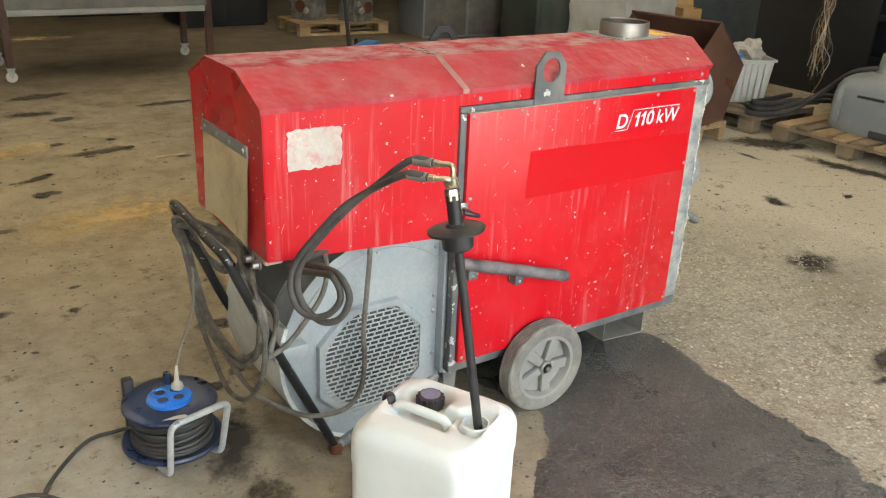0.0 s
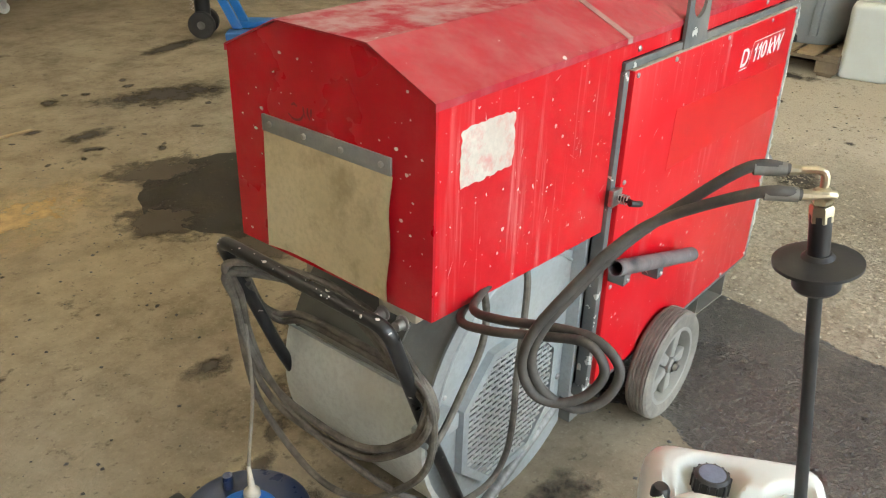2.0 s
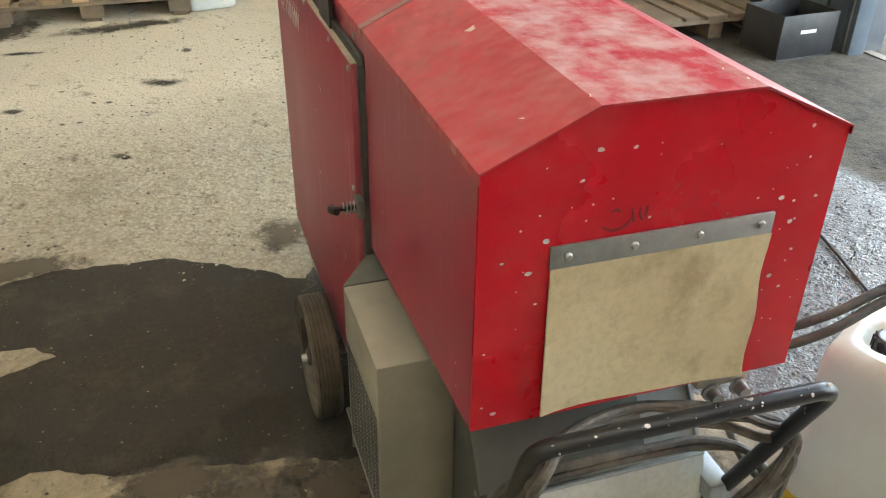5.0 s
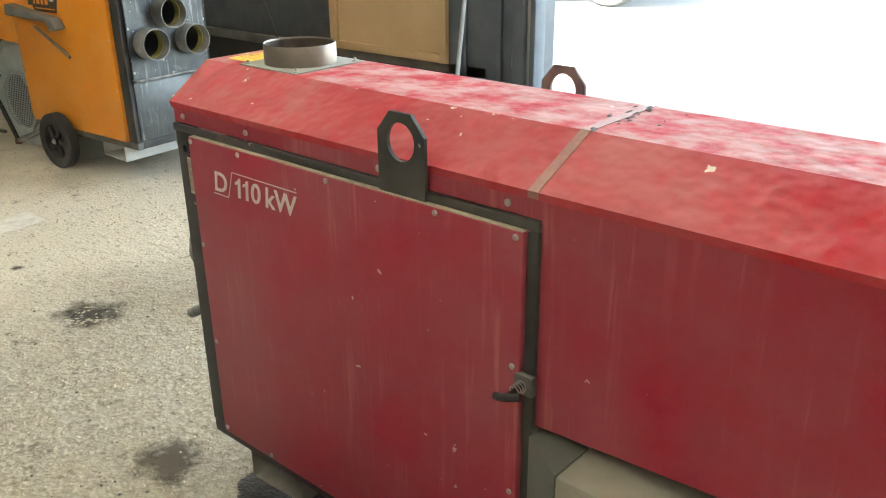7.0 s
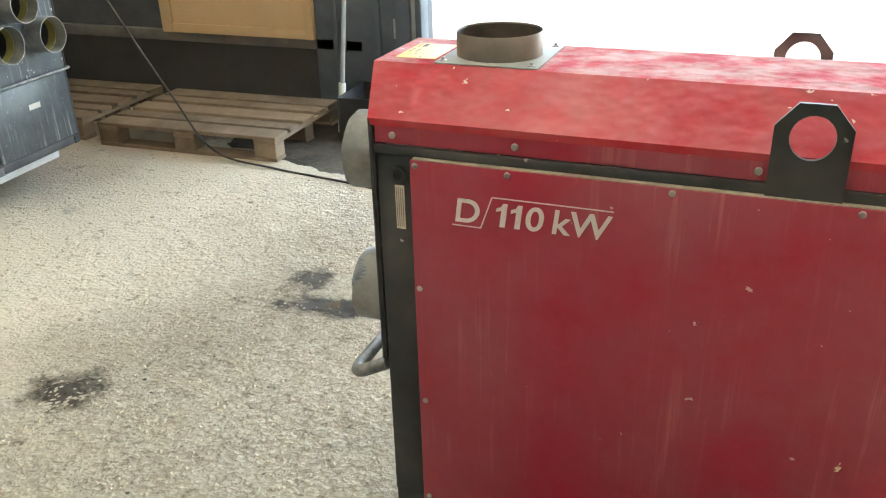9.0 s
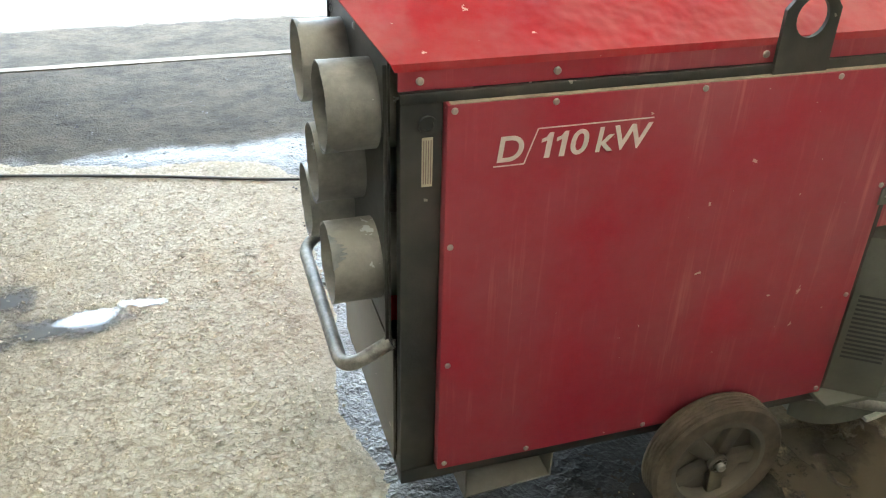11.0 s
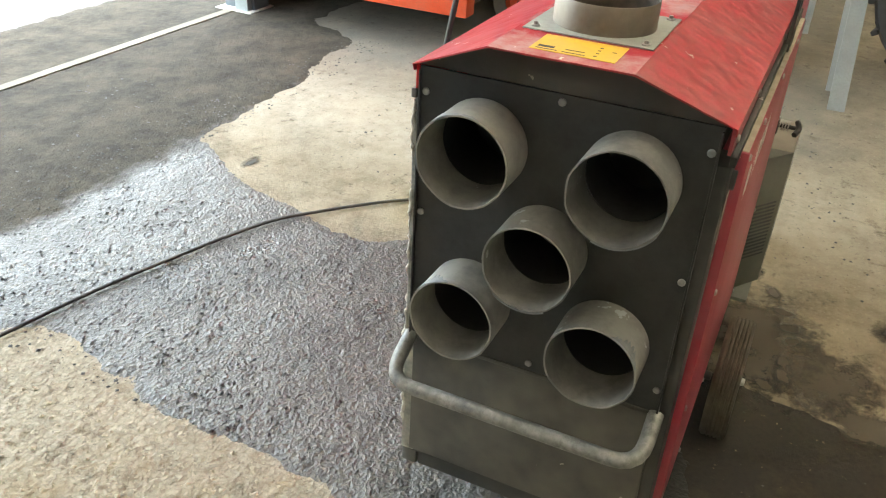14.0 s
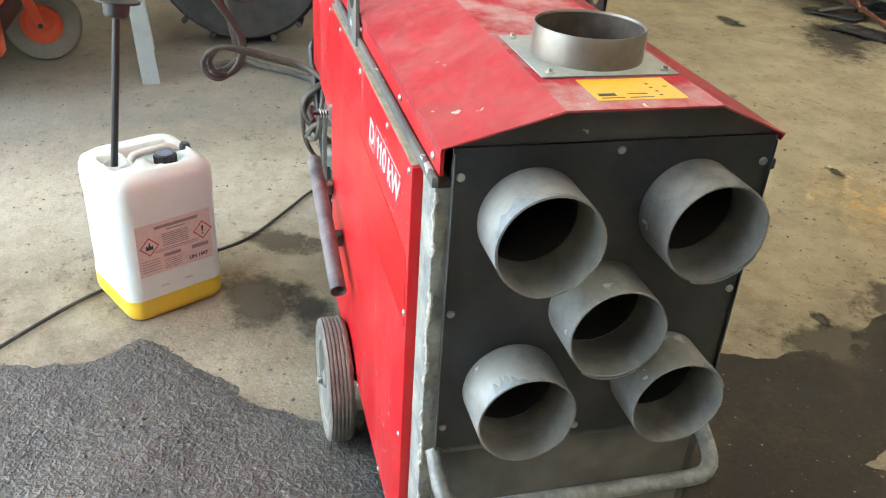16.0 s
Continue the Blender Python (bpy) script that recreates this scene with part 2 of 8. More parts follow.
# dark cap plastic with the sky's bluish reflection painted into its colour
cap_sky_tint = surf("cap_sky_sheen", (0.19, 0.22, 0.30), (0.15, 0.175, 0.235), 15, 0.16, 0.24, bump=0.08)
blue_plastic = surf("blue_socket_plastic", (0.015, 0.20, 0.72), (0.013, 0.17, 0.62), 15, 0.28, 0.4, bump=0.03, dust=(0.25, 0.3, 0.4), dust_amt=0.12)
reel_disc = surf("dark_blue_reel_disc", (0.014, 0.03, 0.085), (0.022, 0.038, 0.08), 12, 0.22, 0.4, bump=0.08, dust=(0.15, 0.16, 0.18), dust_amt=0.3)
grey_lacquer = surf("reel_stand_lacquer", (0.5, 0.51, 0.50), (0.38, 0.39, 0.38), 20, 0.4, 0.55, metal=0.2, bump=0.1, chips=(0.2, 0.19, 0.17), chip_scale=36, chip_size=0.14)
cord_white = surf("cream_cord", (0.55, 0.51, 0.42), (0.45, 0.41, 0.33), 20, 0.5, 0.6, bump=0.05)
scuff = surf("scuffed_paint", (0.64, 0.46, 0.41), (0.58, 0.32, 0.29), 40, 0.6, 0.75, bump=0.05)
oxide = surf("bluish_zinc_oxide", (0.25, 0.275, 0.30), (0.16, 0.175, 0.19), 30, 0.6, 0.8, bump=0.3, dust=(0.36, 0.36, 0.34), dust_amt=0.5, dust_scale=25)
yellow_lining = surf("yellow_duct_lining", (0.34, 0.30, 0.085), (0.22, 0.20, 0.09), 12, 0.7, 0.85, bump=0.3)
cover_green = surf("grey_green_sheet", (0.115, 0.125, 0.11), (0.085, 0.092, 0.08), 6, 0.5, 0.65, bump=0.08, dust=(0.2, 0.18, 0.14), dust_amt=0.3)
tape_mat = surf("faded_grey_tape", (0.30, 0.15, 0.14), (0.36, 0.11, 0.10), 9, 0.5, 0.7, bump=0.12, dust=(0.42, 0.38, 0.34), dust_amt=0.6, dust_scale=9)
glue_mat = surf("old_black_glue", (0.035, 0.026, 0.022), (0.06, 0.04, 0.034), 25, 0.6, 0.8, bump=0.3)
gasket_mat = surf("dusty_gasket", (0.44, 0.39, 0.30), (0.30, 0.26, 0.19), 30, 0.7, 0.85, bump=0.3)
crust = surf("dried_foam_crust", (0.62, 0.60, 0.54), (0.40, 0.38, 0.33), 40, 0.8, 0.95, bump=0.5)
cream = surf("cream_terminal_box", (0.62, 0.58, 0.46), (0.5, 0.46, 0.36), 16, 0.5, 0.6, bump=0.05)
# darker, browner tyre and rim for the hall-side wheel
tyre_brown = surf("brown_solid_tyre", (0.085, 0.068, 0.052), (0.05, 0.042, 0.034), 12, 0.75, 0.92, bump=0.3, dust=(0.22, 0.18, 0.13), dust_amt=0.5, dust_scale=10)
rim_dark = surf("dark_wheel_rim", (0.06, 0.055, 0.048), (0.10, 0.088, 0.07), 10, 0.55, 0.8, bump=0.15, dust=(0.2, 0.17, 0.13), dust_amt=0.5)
tray_zinc = surf("pale_zinc_tray", (0.25, 0.235, 0.205), (0.17, 0.155, 0.13), 8, 0.45, 0.6, metal=0.2, bump=0.1, dust=(0.3, 0.27, 0.21), dust_amt=0.4)
beige_box = surf("beige_motor_cover", (0.25, 0.24, 0.195), (0.20, 0.19, 0.155), 6, 0.5, 0.65, bump=0.06, dust=(0.4, 0.36, 0.28), dust_amt=0.4)
sticker_worn = surf("worn_white_sticker", (0.58, 0.53, 0.46), (0.46, 0.38, 0.32), 9, 0.55, 0.7, bump=0.15, dust=(0.55, 0.22, 0.2), dust_amt=0.75, dust_scale=22, dust_edge=(0.5, 0.68))
white_ink = surf("white_lettering", (0.74, 0.70, 0.68), (0.66, 0.6, 0.58), 30, 0.45, 0.6, bump=0.02)
yellow_ink = surf("yellow_sticker", (0.80, 0.46, 0.02), (0.72, 0.40, 0.02), 10, 0.4, 0.5, bump=0.02, dust=(0.7, 0.55, 0.25), dust_amt=0.3)
pen_ink = surf("smudged_pen", (0.14, 0.008, 0.014), (0.22, 0.008, 0.016), 60, 0.4, 0.5, bump=0.0)
threshold_mat = surf("worn_threshold", (0.19, 0.165, 0.12), (0.12, 0.105, 0.078), 5, 0.6, 0.8, bump=0.2)
screen_zinc = surf("pale_zinc_screen", (0.56, 0.58, 0.57), (0.46, 0.48, 0.47), 14, 0.5, 0.65, metal=0.1, bump=0.1, dust=(0.6, 0.58, 0.52), dust_amt=0.4)
fan_grey = surf("dim_fan_sheet", (0.085, 0.088, 0.085), (0.055, 0.056, 0.055), 9, 0.5, 0.7, bump=0.1)
black_ink = surf("black_print", (0.025, 0.022, 0.02), (0.04, 0.036, 0.03), 20, 0.5, 0.6, bump=0.0)
red_ink = surf("red_print", (0.42, 0.03, 0.025), (0.4, 0.04, 0.03), 20, 0.5, 0.6, bump=0.0)
pale_pink = surf("pale_paper_label", (0.62, 0.46, 0.41), (0.56, 0.42, 0.38), 16, 0.5, 0.6, bump=0.02)
grey_ink = surf("grey_print", (0.22, 0.17, 0.155), (0.26, 0.2, 0.18), 20, 0.5, 0.6, bump=0.0)
white_plastic = surf("milky_canister_plastic", (0.635, 0.665, 0.635), (0.575, 0.605, 0.575), 7, 0.36, 0.46, bump=0.04, grain=0.02, dust=(0.64, 0.62, 0.54), dust_amt=0.25, dust_scale=7)
fuel_plastic = surf("plastic_before_yellow_fuel", (0.70, 0.48, 0.045), (0.62, 0.42, 0.03), 8, 0.34, 0.42, bump=0.03, grain=0.02)
for milky in (white_plastic, fuel_plastic):
    b = milky.node_tree.nodes["Principled BSDF"]
    b.inputs["Subsurface Weight"].default_value = 0.4
    b.inputs["Subsurface Radius"].default_value = (0.028, 0.028, 0.026)
    b.inputs["Subsurface Scale"].default_value = 0.5
orange = surf("orange_paint", (0.72, 0.26, 0.012), (0.64, 0.22, 0.01), 3, 0.35, 0.5, bump=0.04, grain=0.04, dust=(0.6, 0.36, 0.14), dust_amt=0.25, chips=(0.4, 0.3, 0.2), chip_scale=14, chip_size=0.05)
spatter_zinc = surf("spattered_zinc", (0.115, 0.125, 0.13), (0.075, 0.082, 0.086), 9, 0.35, 0.5, metal=0.55, bump=0.1, chips=(0.6, 0.62, 0.62), chip_scale=95, chip_size=0.17, streak=(0.5, 0.5, 0.5), streak_amt=0.8)
wood = surf("pallet_wood", (0.42, 0.30, 0.165), (0.31, 0.205, 0.105), 3, 0.7, 0.85, bump=0.3, bscale=45, grain=0.15, dust=(0.3, 0.22, 0.13), dust_amt=0.4, rand=0.25)
wood_old = surf("old_pallet_wood", (0.20, 0.15, 0.095), (0.13, 0.097, 0.063), 3, 0.75, 0.9, bump=0.35, bscale=45, grain=0.18, dust=(0.33, 0.27, 0.19), dust_amt=0.4, rand=0.25)
wood_dark = surf("dark_bench_wood", (0.075, 0.045, 0.028), (0.05, 0.032, 0.022), 4, 0.7, 0.85, bump=0.3)
brown_steel = surf("brown_primer_steel", (0.085, 0.04, 0.03), (0.065, 0.032, 0.025), 8, 0.55, 0.7, bump=0.12, dust=(0.16, 0.11, 0.085), dust_amt=0.4)
dark_sheet = surf("dark_grey_sheet", (0.14, 0.14, 0.13), (0.10, 0.10, 0.093), 4, 0.55, 0.75, bump=0.1, dust=(0.26, 0.23, 0.19), dust_amt=0.5)
black_sheet = surf("black_cabinet_paint", (0.012, 0.012, 0.014), (0.02, 0.02, 0.022), 6, 0.45, 0.6, bump=0.06)
green_paint = surf("dark_green_paint", (0.05, 0.068, 0.055), (0.036, 0.05, 0.042), 5, 0.5, 0.7, bump=0.1, dust=(0.16, 0.15, 0.12), dust_amt=0.4)
alu_cast = surf("cast_aluminium", (0.36, 0.36, 0.34), (0.2, 0.2, 0.19), 14, 0.45, 0.65, metal=0.6, bump=0.3, dust=(0.1, 0.09, 0.08), dust_amt=0.5, dust_scale=12)
jack_blue = surf("pallet_jack_blue", (0.015, 0.19, 0.58), (0.012, 0.16, 0.5), 6, 0.4, 0.55, bump=0.06, dust=(0.2, 0.26, 0.34), dust_amt=0.3)
tank_grey = surf("grey_tank_plastic", (0.21, 0.235, 0.255), (0.17, 0.19, 0.205), 5, 0.5, 0.62, bump=0.06, dust=(0.36, 0.35, 0.33), dust_amt=0.4)
bin_white = surf("white_bin_plastic", (0.62, 0.63, 0.60), (0.52, 0.53, 0.50), 6, 0.45, 0.6, bump=0.05, dust=(0.4, 0.38, 0.33), dust_amt=0.4)
bag_white = surf("white_woven_bag", (0.62, 0.63, 0.63), (0.5, 0.51, 0.52), 5, 0.6, 0.75, bump=0.3, bscale=140, dent=0.3, dent_scale=7)
card = surf("brown_cardboard", (0.40, 0.25, 0.11), (0.34, 0.2, 0.085), 8, 0.7, 0.85, bump=0.1)
paper_mat = surf("dirty_paper", (0.66, 0.64, 0.58), (0.5, 0.47, 0.4), 14, 0.7, 0.85, bump=0.2, dust=(0.36, 0.31, 0.24), dust_amt=0.5, dust_scale=16)
ply = surf("pale_plywood", (0.56, 0.41, 0.23), (0.50, 0.36, 0.195), 3, 0.6, 0.75, bump=0.08, grain=0.05)
bluegrey_sheet = surf("bluegrey_steel_panel", (0.10, 0.125, 0.15), (0.08, 0.1, 0.12), 4, 0.42, 0.55, bump=0.05, dust=(0.2, 0.21, 0.22), dust_amt=0.3)
wall_mat = surf("dark_wall_sheet", (0.075, 0.085, 0.098), (0.055, 0.062, 0.072), 3, 0.5, 0.7, bump=0.08, dust=(0.16, 0.155, 0.145), dust_amt=0.35)
skirt_mat = surf("black_concrete_plinth", (0.035, 0.035, 0.036), (0.055, 0.053, 0.05), 5, 0.7, 0.85, bump=0.25)
ceiling_mat = surf("hall_ceiling_sheet", (0.24, 0.235, 0.22), (0.18, 0.175, 0.165), 3, 0.6, 0.8, bump=0.1)
machine_red = surf("orange_red_machine_paint", (0.62, 0.075, 0.02), (0.54, 0.06, 0.018), 4, 0.4, 0.55, bump=0.05, dust=(0.45, 0.22, 0.15), dust_amt=0.3)
black_rubber = surf("black_tyre_rubber", (0.022, 0.022, 0.023), (0.035, 0.034, 0.033), 14, 0.65, 0.85, bump=0.3, dust=(0.11, 0.1, 0.09), dust_amt=0.45)
grey_rubber = surf("grey_tyre_rubber", (0.17, 0.165, 0.15), (0.12, 0.115, 0.105), 12, 0.7, 0.85, bump=0.25, dust=(0.26, 0.24, 0.2), dust_amt=0.4)
trestle_grey = surf("grey_trestle_paint", (0.30, 0.32, 0.32), (0.24, 0.255, 0.255), 8, 0.5, 0.65, bump=0.08, dust=(0.36, 0.34, 0.3), dust_amt=0.3)
tarp_green = surf("mossy_green_tarpaulin", (0.07, 0.13, 0.07), (0.045, 0.09, 0.05), 7, 0.5, 0.7, bump=0.2, dust=(0.2, 0.2, 0.14), dust_amt=0.5)
clear_bag = surf("crumpled_clear_wrap", (0.5, 0.5, 0.47), (0.32, 0.3, 0.27), 18, 0.25, 0.4, bump=0.5, bscale=40)
stone_mat = surf("loose_grit", (0.54, 0.475, 0.36), (0.33, 0.285, 0.21), 45, 0.8, 0.95, bump=0.2, bscale=200)
grit_dark = surf("asphalt_grit", (0.075, 0.073, 0.07), (0.045, 0.044, 0.043), 3, 0.35, 0.8, bump=0.2, bscale=200)
wood_light = surf("wood_chip", (0.55, 0.42, 0.25), (0.45, 0.33, 0.19), 10, 0.7, 0.85, bump=0.1)


def concrete_material():
    """Worn workshop concrete: mottled, stained with earth, stony towards the gate, with gate light painted in."""
    m, n, l, p = nodes_of("workshop_concrete")
    vec = n.new("ShaderNodeTexCoord").outputs["Object"]
    big = noise_node(n, l, vec, 0.7, 5.0, 0.6)
    mid = noise_node(n, l, vec, 3.3, 9.0, 0.72)
    small = noise_node(n, l, vec, 14.0, 6.0, 0.72)
    fine = noise_node(n, l, vec, 70.0, 4.0, 0.75)
    col = mixc(n, l, ramp(n, l, mid, 0.36, 0.64), (0.33, 0.28, 0.20), (0.165, 0.135, 0.09))
    col = mixc(n, l, ramp(n, l, small, 0.45, 0.68, 0, 0.55), col, (0.34, 0.29, 0.21))
    sep = n.new("ShaderNodeSeparateXYZ")
    l.new(vec, sep.inputs[0])
    # pale, gritty slab between the machine and the gate, browner further in
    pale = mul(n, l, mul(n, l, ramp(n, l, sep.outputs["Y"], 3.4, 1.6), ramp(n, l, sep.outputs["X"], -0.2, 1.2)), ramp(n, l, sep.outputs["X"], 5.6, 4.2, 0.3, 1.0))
    warp = n.new("ShaderNodeTexNoise")
    warp.inputs["Scale"].default_value, warp.inputs["Detail"].default_value = 34.0, 4.0
    l.new(vec, warp.inputs["Vector"])
    shifted = n.new("ShaderNodeVectorMath")
    shifted.operation = "MULTIPLY_ADD"
    l.new(warp.outputs["Color"], shifted.inputs[0])
    shifted.inputs[1].default_value = (0.035, 0.035, 0.035)
    l.new(vec, shifted.inputs[2])
    stones = n.new("ShaderNodeTexVoronoi")
    stones.inputs["Scale"].default_value = 64.0
    l.new(shifted.outputs[0], stones.inputs["Vector"])
    sv = n.new("ShaderNodeSeparateColor")
    l.new(stones.outputs["Color"], sv.inputs[0])
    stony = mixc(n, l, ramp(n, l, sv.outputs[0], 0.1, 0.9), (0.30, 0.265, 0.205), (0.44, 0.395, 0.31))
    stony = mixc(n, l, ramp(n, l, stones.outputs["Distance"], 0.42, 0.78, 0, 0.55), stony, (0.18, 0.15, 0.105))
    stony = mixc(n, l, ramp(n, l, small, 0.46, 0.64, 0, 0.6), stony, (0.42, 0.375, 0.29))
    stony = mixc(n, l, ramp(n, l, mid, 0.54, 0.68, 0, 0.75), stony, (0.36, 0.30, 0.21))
    # brightness gradient painted into the slab, lighter towards the east
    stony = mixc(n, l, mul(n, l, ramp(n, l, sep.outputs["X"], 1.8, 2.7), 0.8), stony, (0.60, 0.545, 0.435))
    # stands in for gate daylight on the floor west of the machine
    west = mul(n, l, mul(n, l, ramp(n, l, sep.outputs["X"], -0.7, -1.2), ramp(n, l, sep.outputs["Y"], 1.6, 0.2)), ramp(n, l, sep.outputs["X"], -2.1, -1.6))
    col = mixc(n, l, mul(n, l, west, ramp(n, l, small, 0.3, 0.6, 0.35, 0.8)), col, (0.42, 0.38, 0.31))
    # greyer, darker tone at the far west
    grey_west = mul(n, l, ramp(n, l, sep.outputs["X"], -1.5, -2.2), ramp(n, l, sep.outputs["Y"], 1.2, 0.2))
    col = mixc(n, l, mul(n, l, grey_west, ramp(n, l, mid, 0.3, 0.7, 0.6, 0.95)), col, (0.185, 0.175, 0.155))
    inner = mul(n, l, mul(n, l, ramp(n, l, sep.outputs["Y"], 0.9, 1.8), ramp(n, l, sep.outputs["Y"], 4.6, 3.4)), ramp(n, l, sep.outputs["X"], 0.6, -0.4))
    col = mixc(n, l, mul(n, l, inner, ramp(n, l, mid, 0.3, 0.7, 0.55, 0.2)), col, (0.43, 0.345, 0.21))
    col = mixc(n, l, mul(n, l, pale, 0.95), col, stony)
    # darker brown far into the hall
    col = mixc(n, l, mul(n, l, ramp(n, l, sep.outputs["Y"], 4.6, 6.2), ramp(n, l, big, 0.3, 0.7, 0.85, 0.55)), col, (0.095, 0.072, 0.044))
    col = mixc(n, l, ramp(n, l, big, 0.52, 0.74, 0, 0.5), col, (0.17, 0.135, 0.09))
    spots = noise_node(n, l, vec, 6.0, 5.0, 0.78)
    col = mixc(n, l, ramp(n, l, spots, 0.58, 0.69, 0, 0.62), col, (0.075, 0.06, 0.04))
    specks = noise_node(n, l, vec, 24.0, 3.0, 0.75)
    col = mixc(n, l, ramp(n, l, specks, 0.60, 0.70, 0, 0.6), col, (0.085, 0.07, 0.05))
    col = mixc(n, l, ramp(n, l, fine, 0.58, 0.76, 0, 0.5), col, (0.54, 0.48, 0.37))
    col = mixc(n, l, ramp(n, l, fine, 0.42, 0.26, 0, 0.5), col, (0.10, 0.083, 0.056))
    l.new(col, p.inputs["Base Color"])
    l.new(ramp(n, l, mid, 0.3, 0.7, 0.7, 0.92), p.inputs["Roughness"])
    p.inputs["Specular IOR Level"].default_value = 0.3
    b = n.new("ShaderNodeBump")
    b.inputs["Distance"].default_value = 0.012
    l.new(ramp(n, l, pale, 0, 1, 0.05, 0.45), b.inputs["Strength"])
    l.new(stones.outputs["Distance"], b.inputs["Height"])
    b2 = n.new("ShaderNodeBump")
    b2.inputs["Distance"].default_value = 0.012
    l.new(ramp(n, l, pale, 0, 1, 0.4, 0.75), b2.inputs["Strength"])
    l.new(small, b2.inputs["Height"])
    l.new(b.outputs[0], b2.inputs["Normal"])
    b3 = n.new("ShaderNodeBump")
    b3.inputs["Strength"].default_value, b3.inputs["Distance"].default_value = 0.6, 0.006
    l.new(fine, b3.inputs["Height"])
    l.new(b2.outputs[0], b3.inputs["Normal"])
    l.new(b3.outputs[0], p.inputs["Normal"])
    return m


def asphalt_material():
    """Coarse dark asphalt, damp and glossy by the machine, dry and dusty in the gateway."""
    m, n, l, p = nodes_of("damp_asphalt")
    vec = n.new("ShaderNodeTexCoord").outputs["Object"]
    mid = noise_node(n, l, vec, 2.2, 6.0, 0.65)
    small = noise_node(n, l, vec, 22.0, 5.0, 0.7)
    fine = noise_node(n, l, vec, 85.0, 4.0, 0.7)
    crooked = n.new("ShaderNodeTexNoise")
    crooked.inputs["Scale"].default_value, crooked.inputs["Detail"].default_value = 45.0, 4.0
    l.new(vec, crooked.inputs["Vector"])
    bent = n.new("ShaderNodeVectorMath")
    bent.operation = "MULTIPLY_ADD"
    l.new(crooked.outputs["Color"], bent.inputs[0])
    bent.inputs[1].default_value = (0.028, 0.028, 0.028)
    l.new(vec, bent.inputs[2])
    v = n.new("ShaderNodeTexVoronoi")
    v.inputs["Scale"].default_value = 95.0
    l.new(bent.outputs[0], v.inputs["Vector"])
    sv = n.new("ShaderNodeSeparateColor")
    l.new(v.outputs["Color"], sv.inputs[0])
    col = mixc(n, l, ramp(n, l, mid, 0.35, 0.65), (0.066, 0.062, 0.056), (0.11, 0.104, 0.093))
    col = mixc(n, l, ramp(n, l, sv.outputs[0], 0.72, 1.0, 0, 0.75), col, (0.17, 0.155, 0.13))
    col = mixc(n, l, ramp(n, l, fine, 0.60, 0.76, 0, 0.7), col, (0.22, 0.205, 0.175))
    sep = n.new("ShaderNodeSeparateXYZ")
    l.new(vec, sep.inputs[0])
    wob = n.new("ShaderNodeMath")
    wob.operation = "MULTIPLY_ADD"
    l.new(mid, wob.inputs[0])
    wob.inputs[1].default_value = 0.5
    l.new(sep.outputs["Y"], wob.inputs[2])
    dry = ramp(n, l, wob.outputs[0], -1.80, -1.90)
    dusty = mixc(n, l, ramp(n, l, noise_node(n, l, vec, 4.5, 8.0, 0.75), 0.38, 0.62), (0.082, 0.071, 0.053), (0.034, 0.031, 0.025))
    col = mixc(n, l, mul(n, l, dry, 0.9), col, dusty)
    away = n.new("ShaderNodeVectorMath")
    away.operation = "DISTANCE"
    l.new(vec, away.inputs[0])
    away.inputs[1].default_value = (0.42, 0.24, 0.0)
    rim = n.new("ShaderNodeMath")
    rim.operation = "MULTIPLY_ADD"
    l.new(mid, rim.inputs[0])
    rim.inputs[1].default_value = 0.35
    l.new(away.outputs["Value"], rim.inputs[2])
    # near-black zone round a point under the front of the heater
    soaked = ramp(n, l, rim.outputs[0], 0.62, 0.50)
    col = mixc(n, l, mul(n, l, soaked, 0.9), col, (0.011, 0.011, 0.011))
    l.new(col, p.inputs["Base Color"])
    shore = ramp(n, l, wob.outputs[0], -0.35, -1.35, 0.36, 0.34)
    wet = mul(n, l, shore, ramp(n, l, noise_node(n, l, vec, 2.6, 5.0, 0.6), 0.40, 0.60, 1.15, 0.75))
    mx = n.new("ShaderNodeMix")
    l.new(dry, mx.inputs[0])
    l.new(wet, mx.inputs[2])
    mx.inputs[3].default_value = 0.9
    oily = n.new("ShaderNodeMix")
    l.new(soaked, oily.inputs[0])
    l.new(mx.outputs[0], oily.inputs[2])
    oily.inputs[3].default_value = 0.55
    l.new(oily.outputs[0], p.inputs["Roughness"])
    l.new(ramp(n, l, dry, 0, 1, 0.5, 0.2), p.inputs["Specular IOR Level"])
    b = n.new("ShaderNodeBump")
    b.inputs["Strength"].default_value, b.inputs["Distance"].default_value = 0.8, 0.005
    l.new(v.outputs["Distance"], b.inputs["Height"])
    b2 = n.new("ShaderNodeBump")
    b2.inputs["Strength"].default_value, b2.inputs["Distance"].default_value = 0.35, 0.007
    l.new(small, b2.inputs["Height"])
    l.new(b.outputs[0], b2.inputs["Normal"])
    l.new(b2.outputs[0], p.inputs["Normal"])
    return m


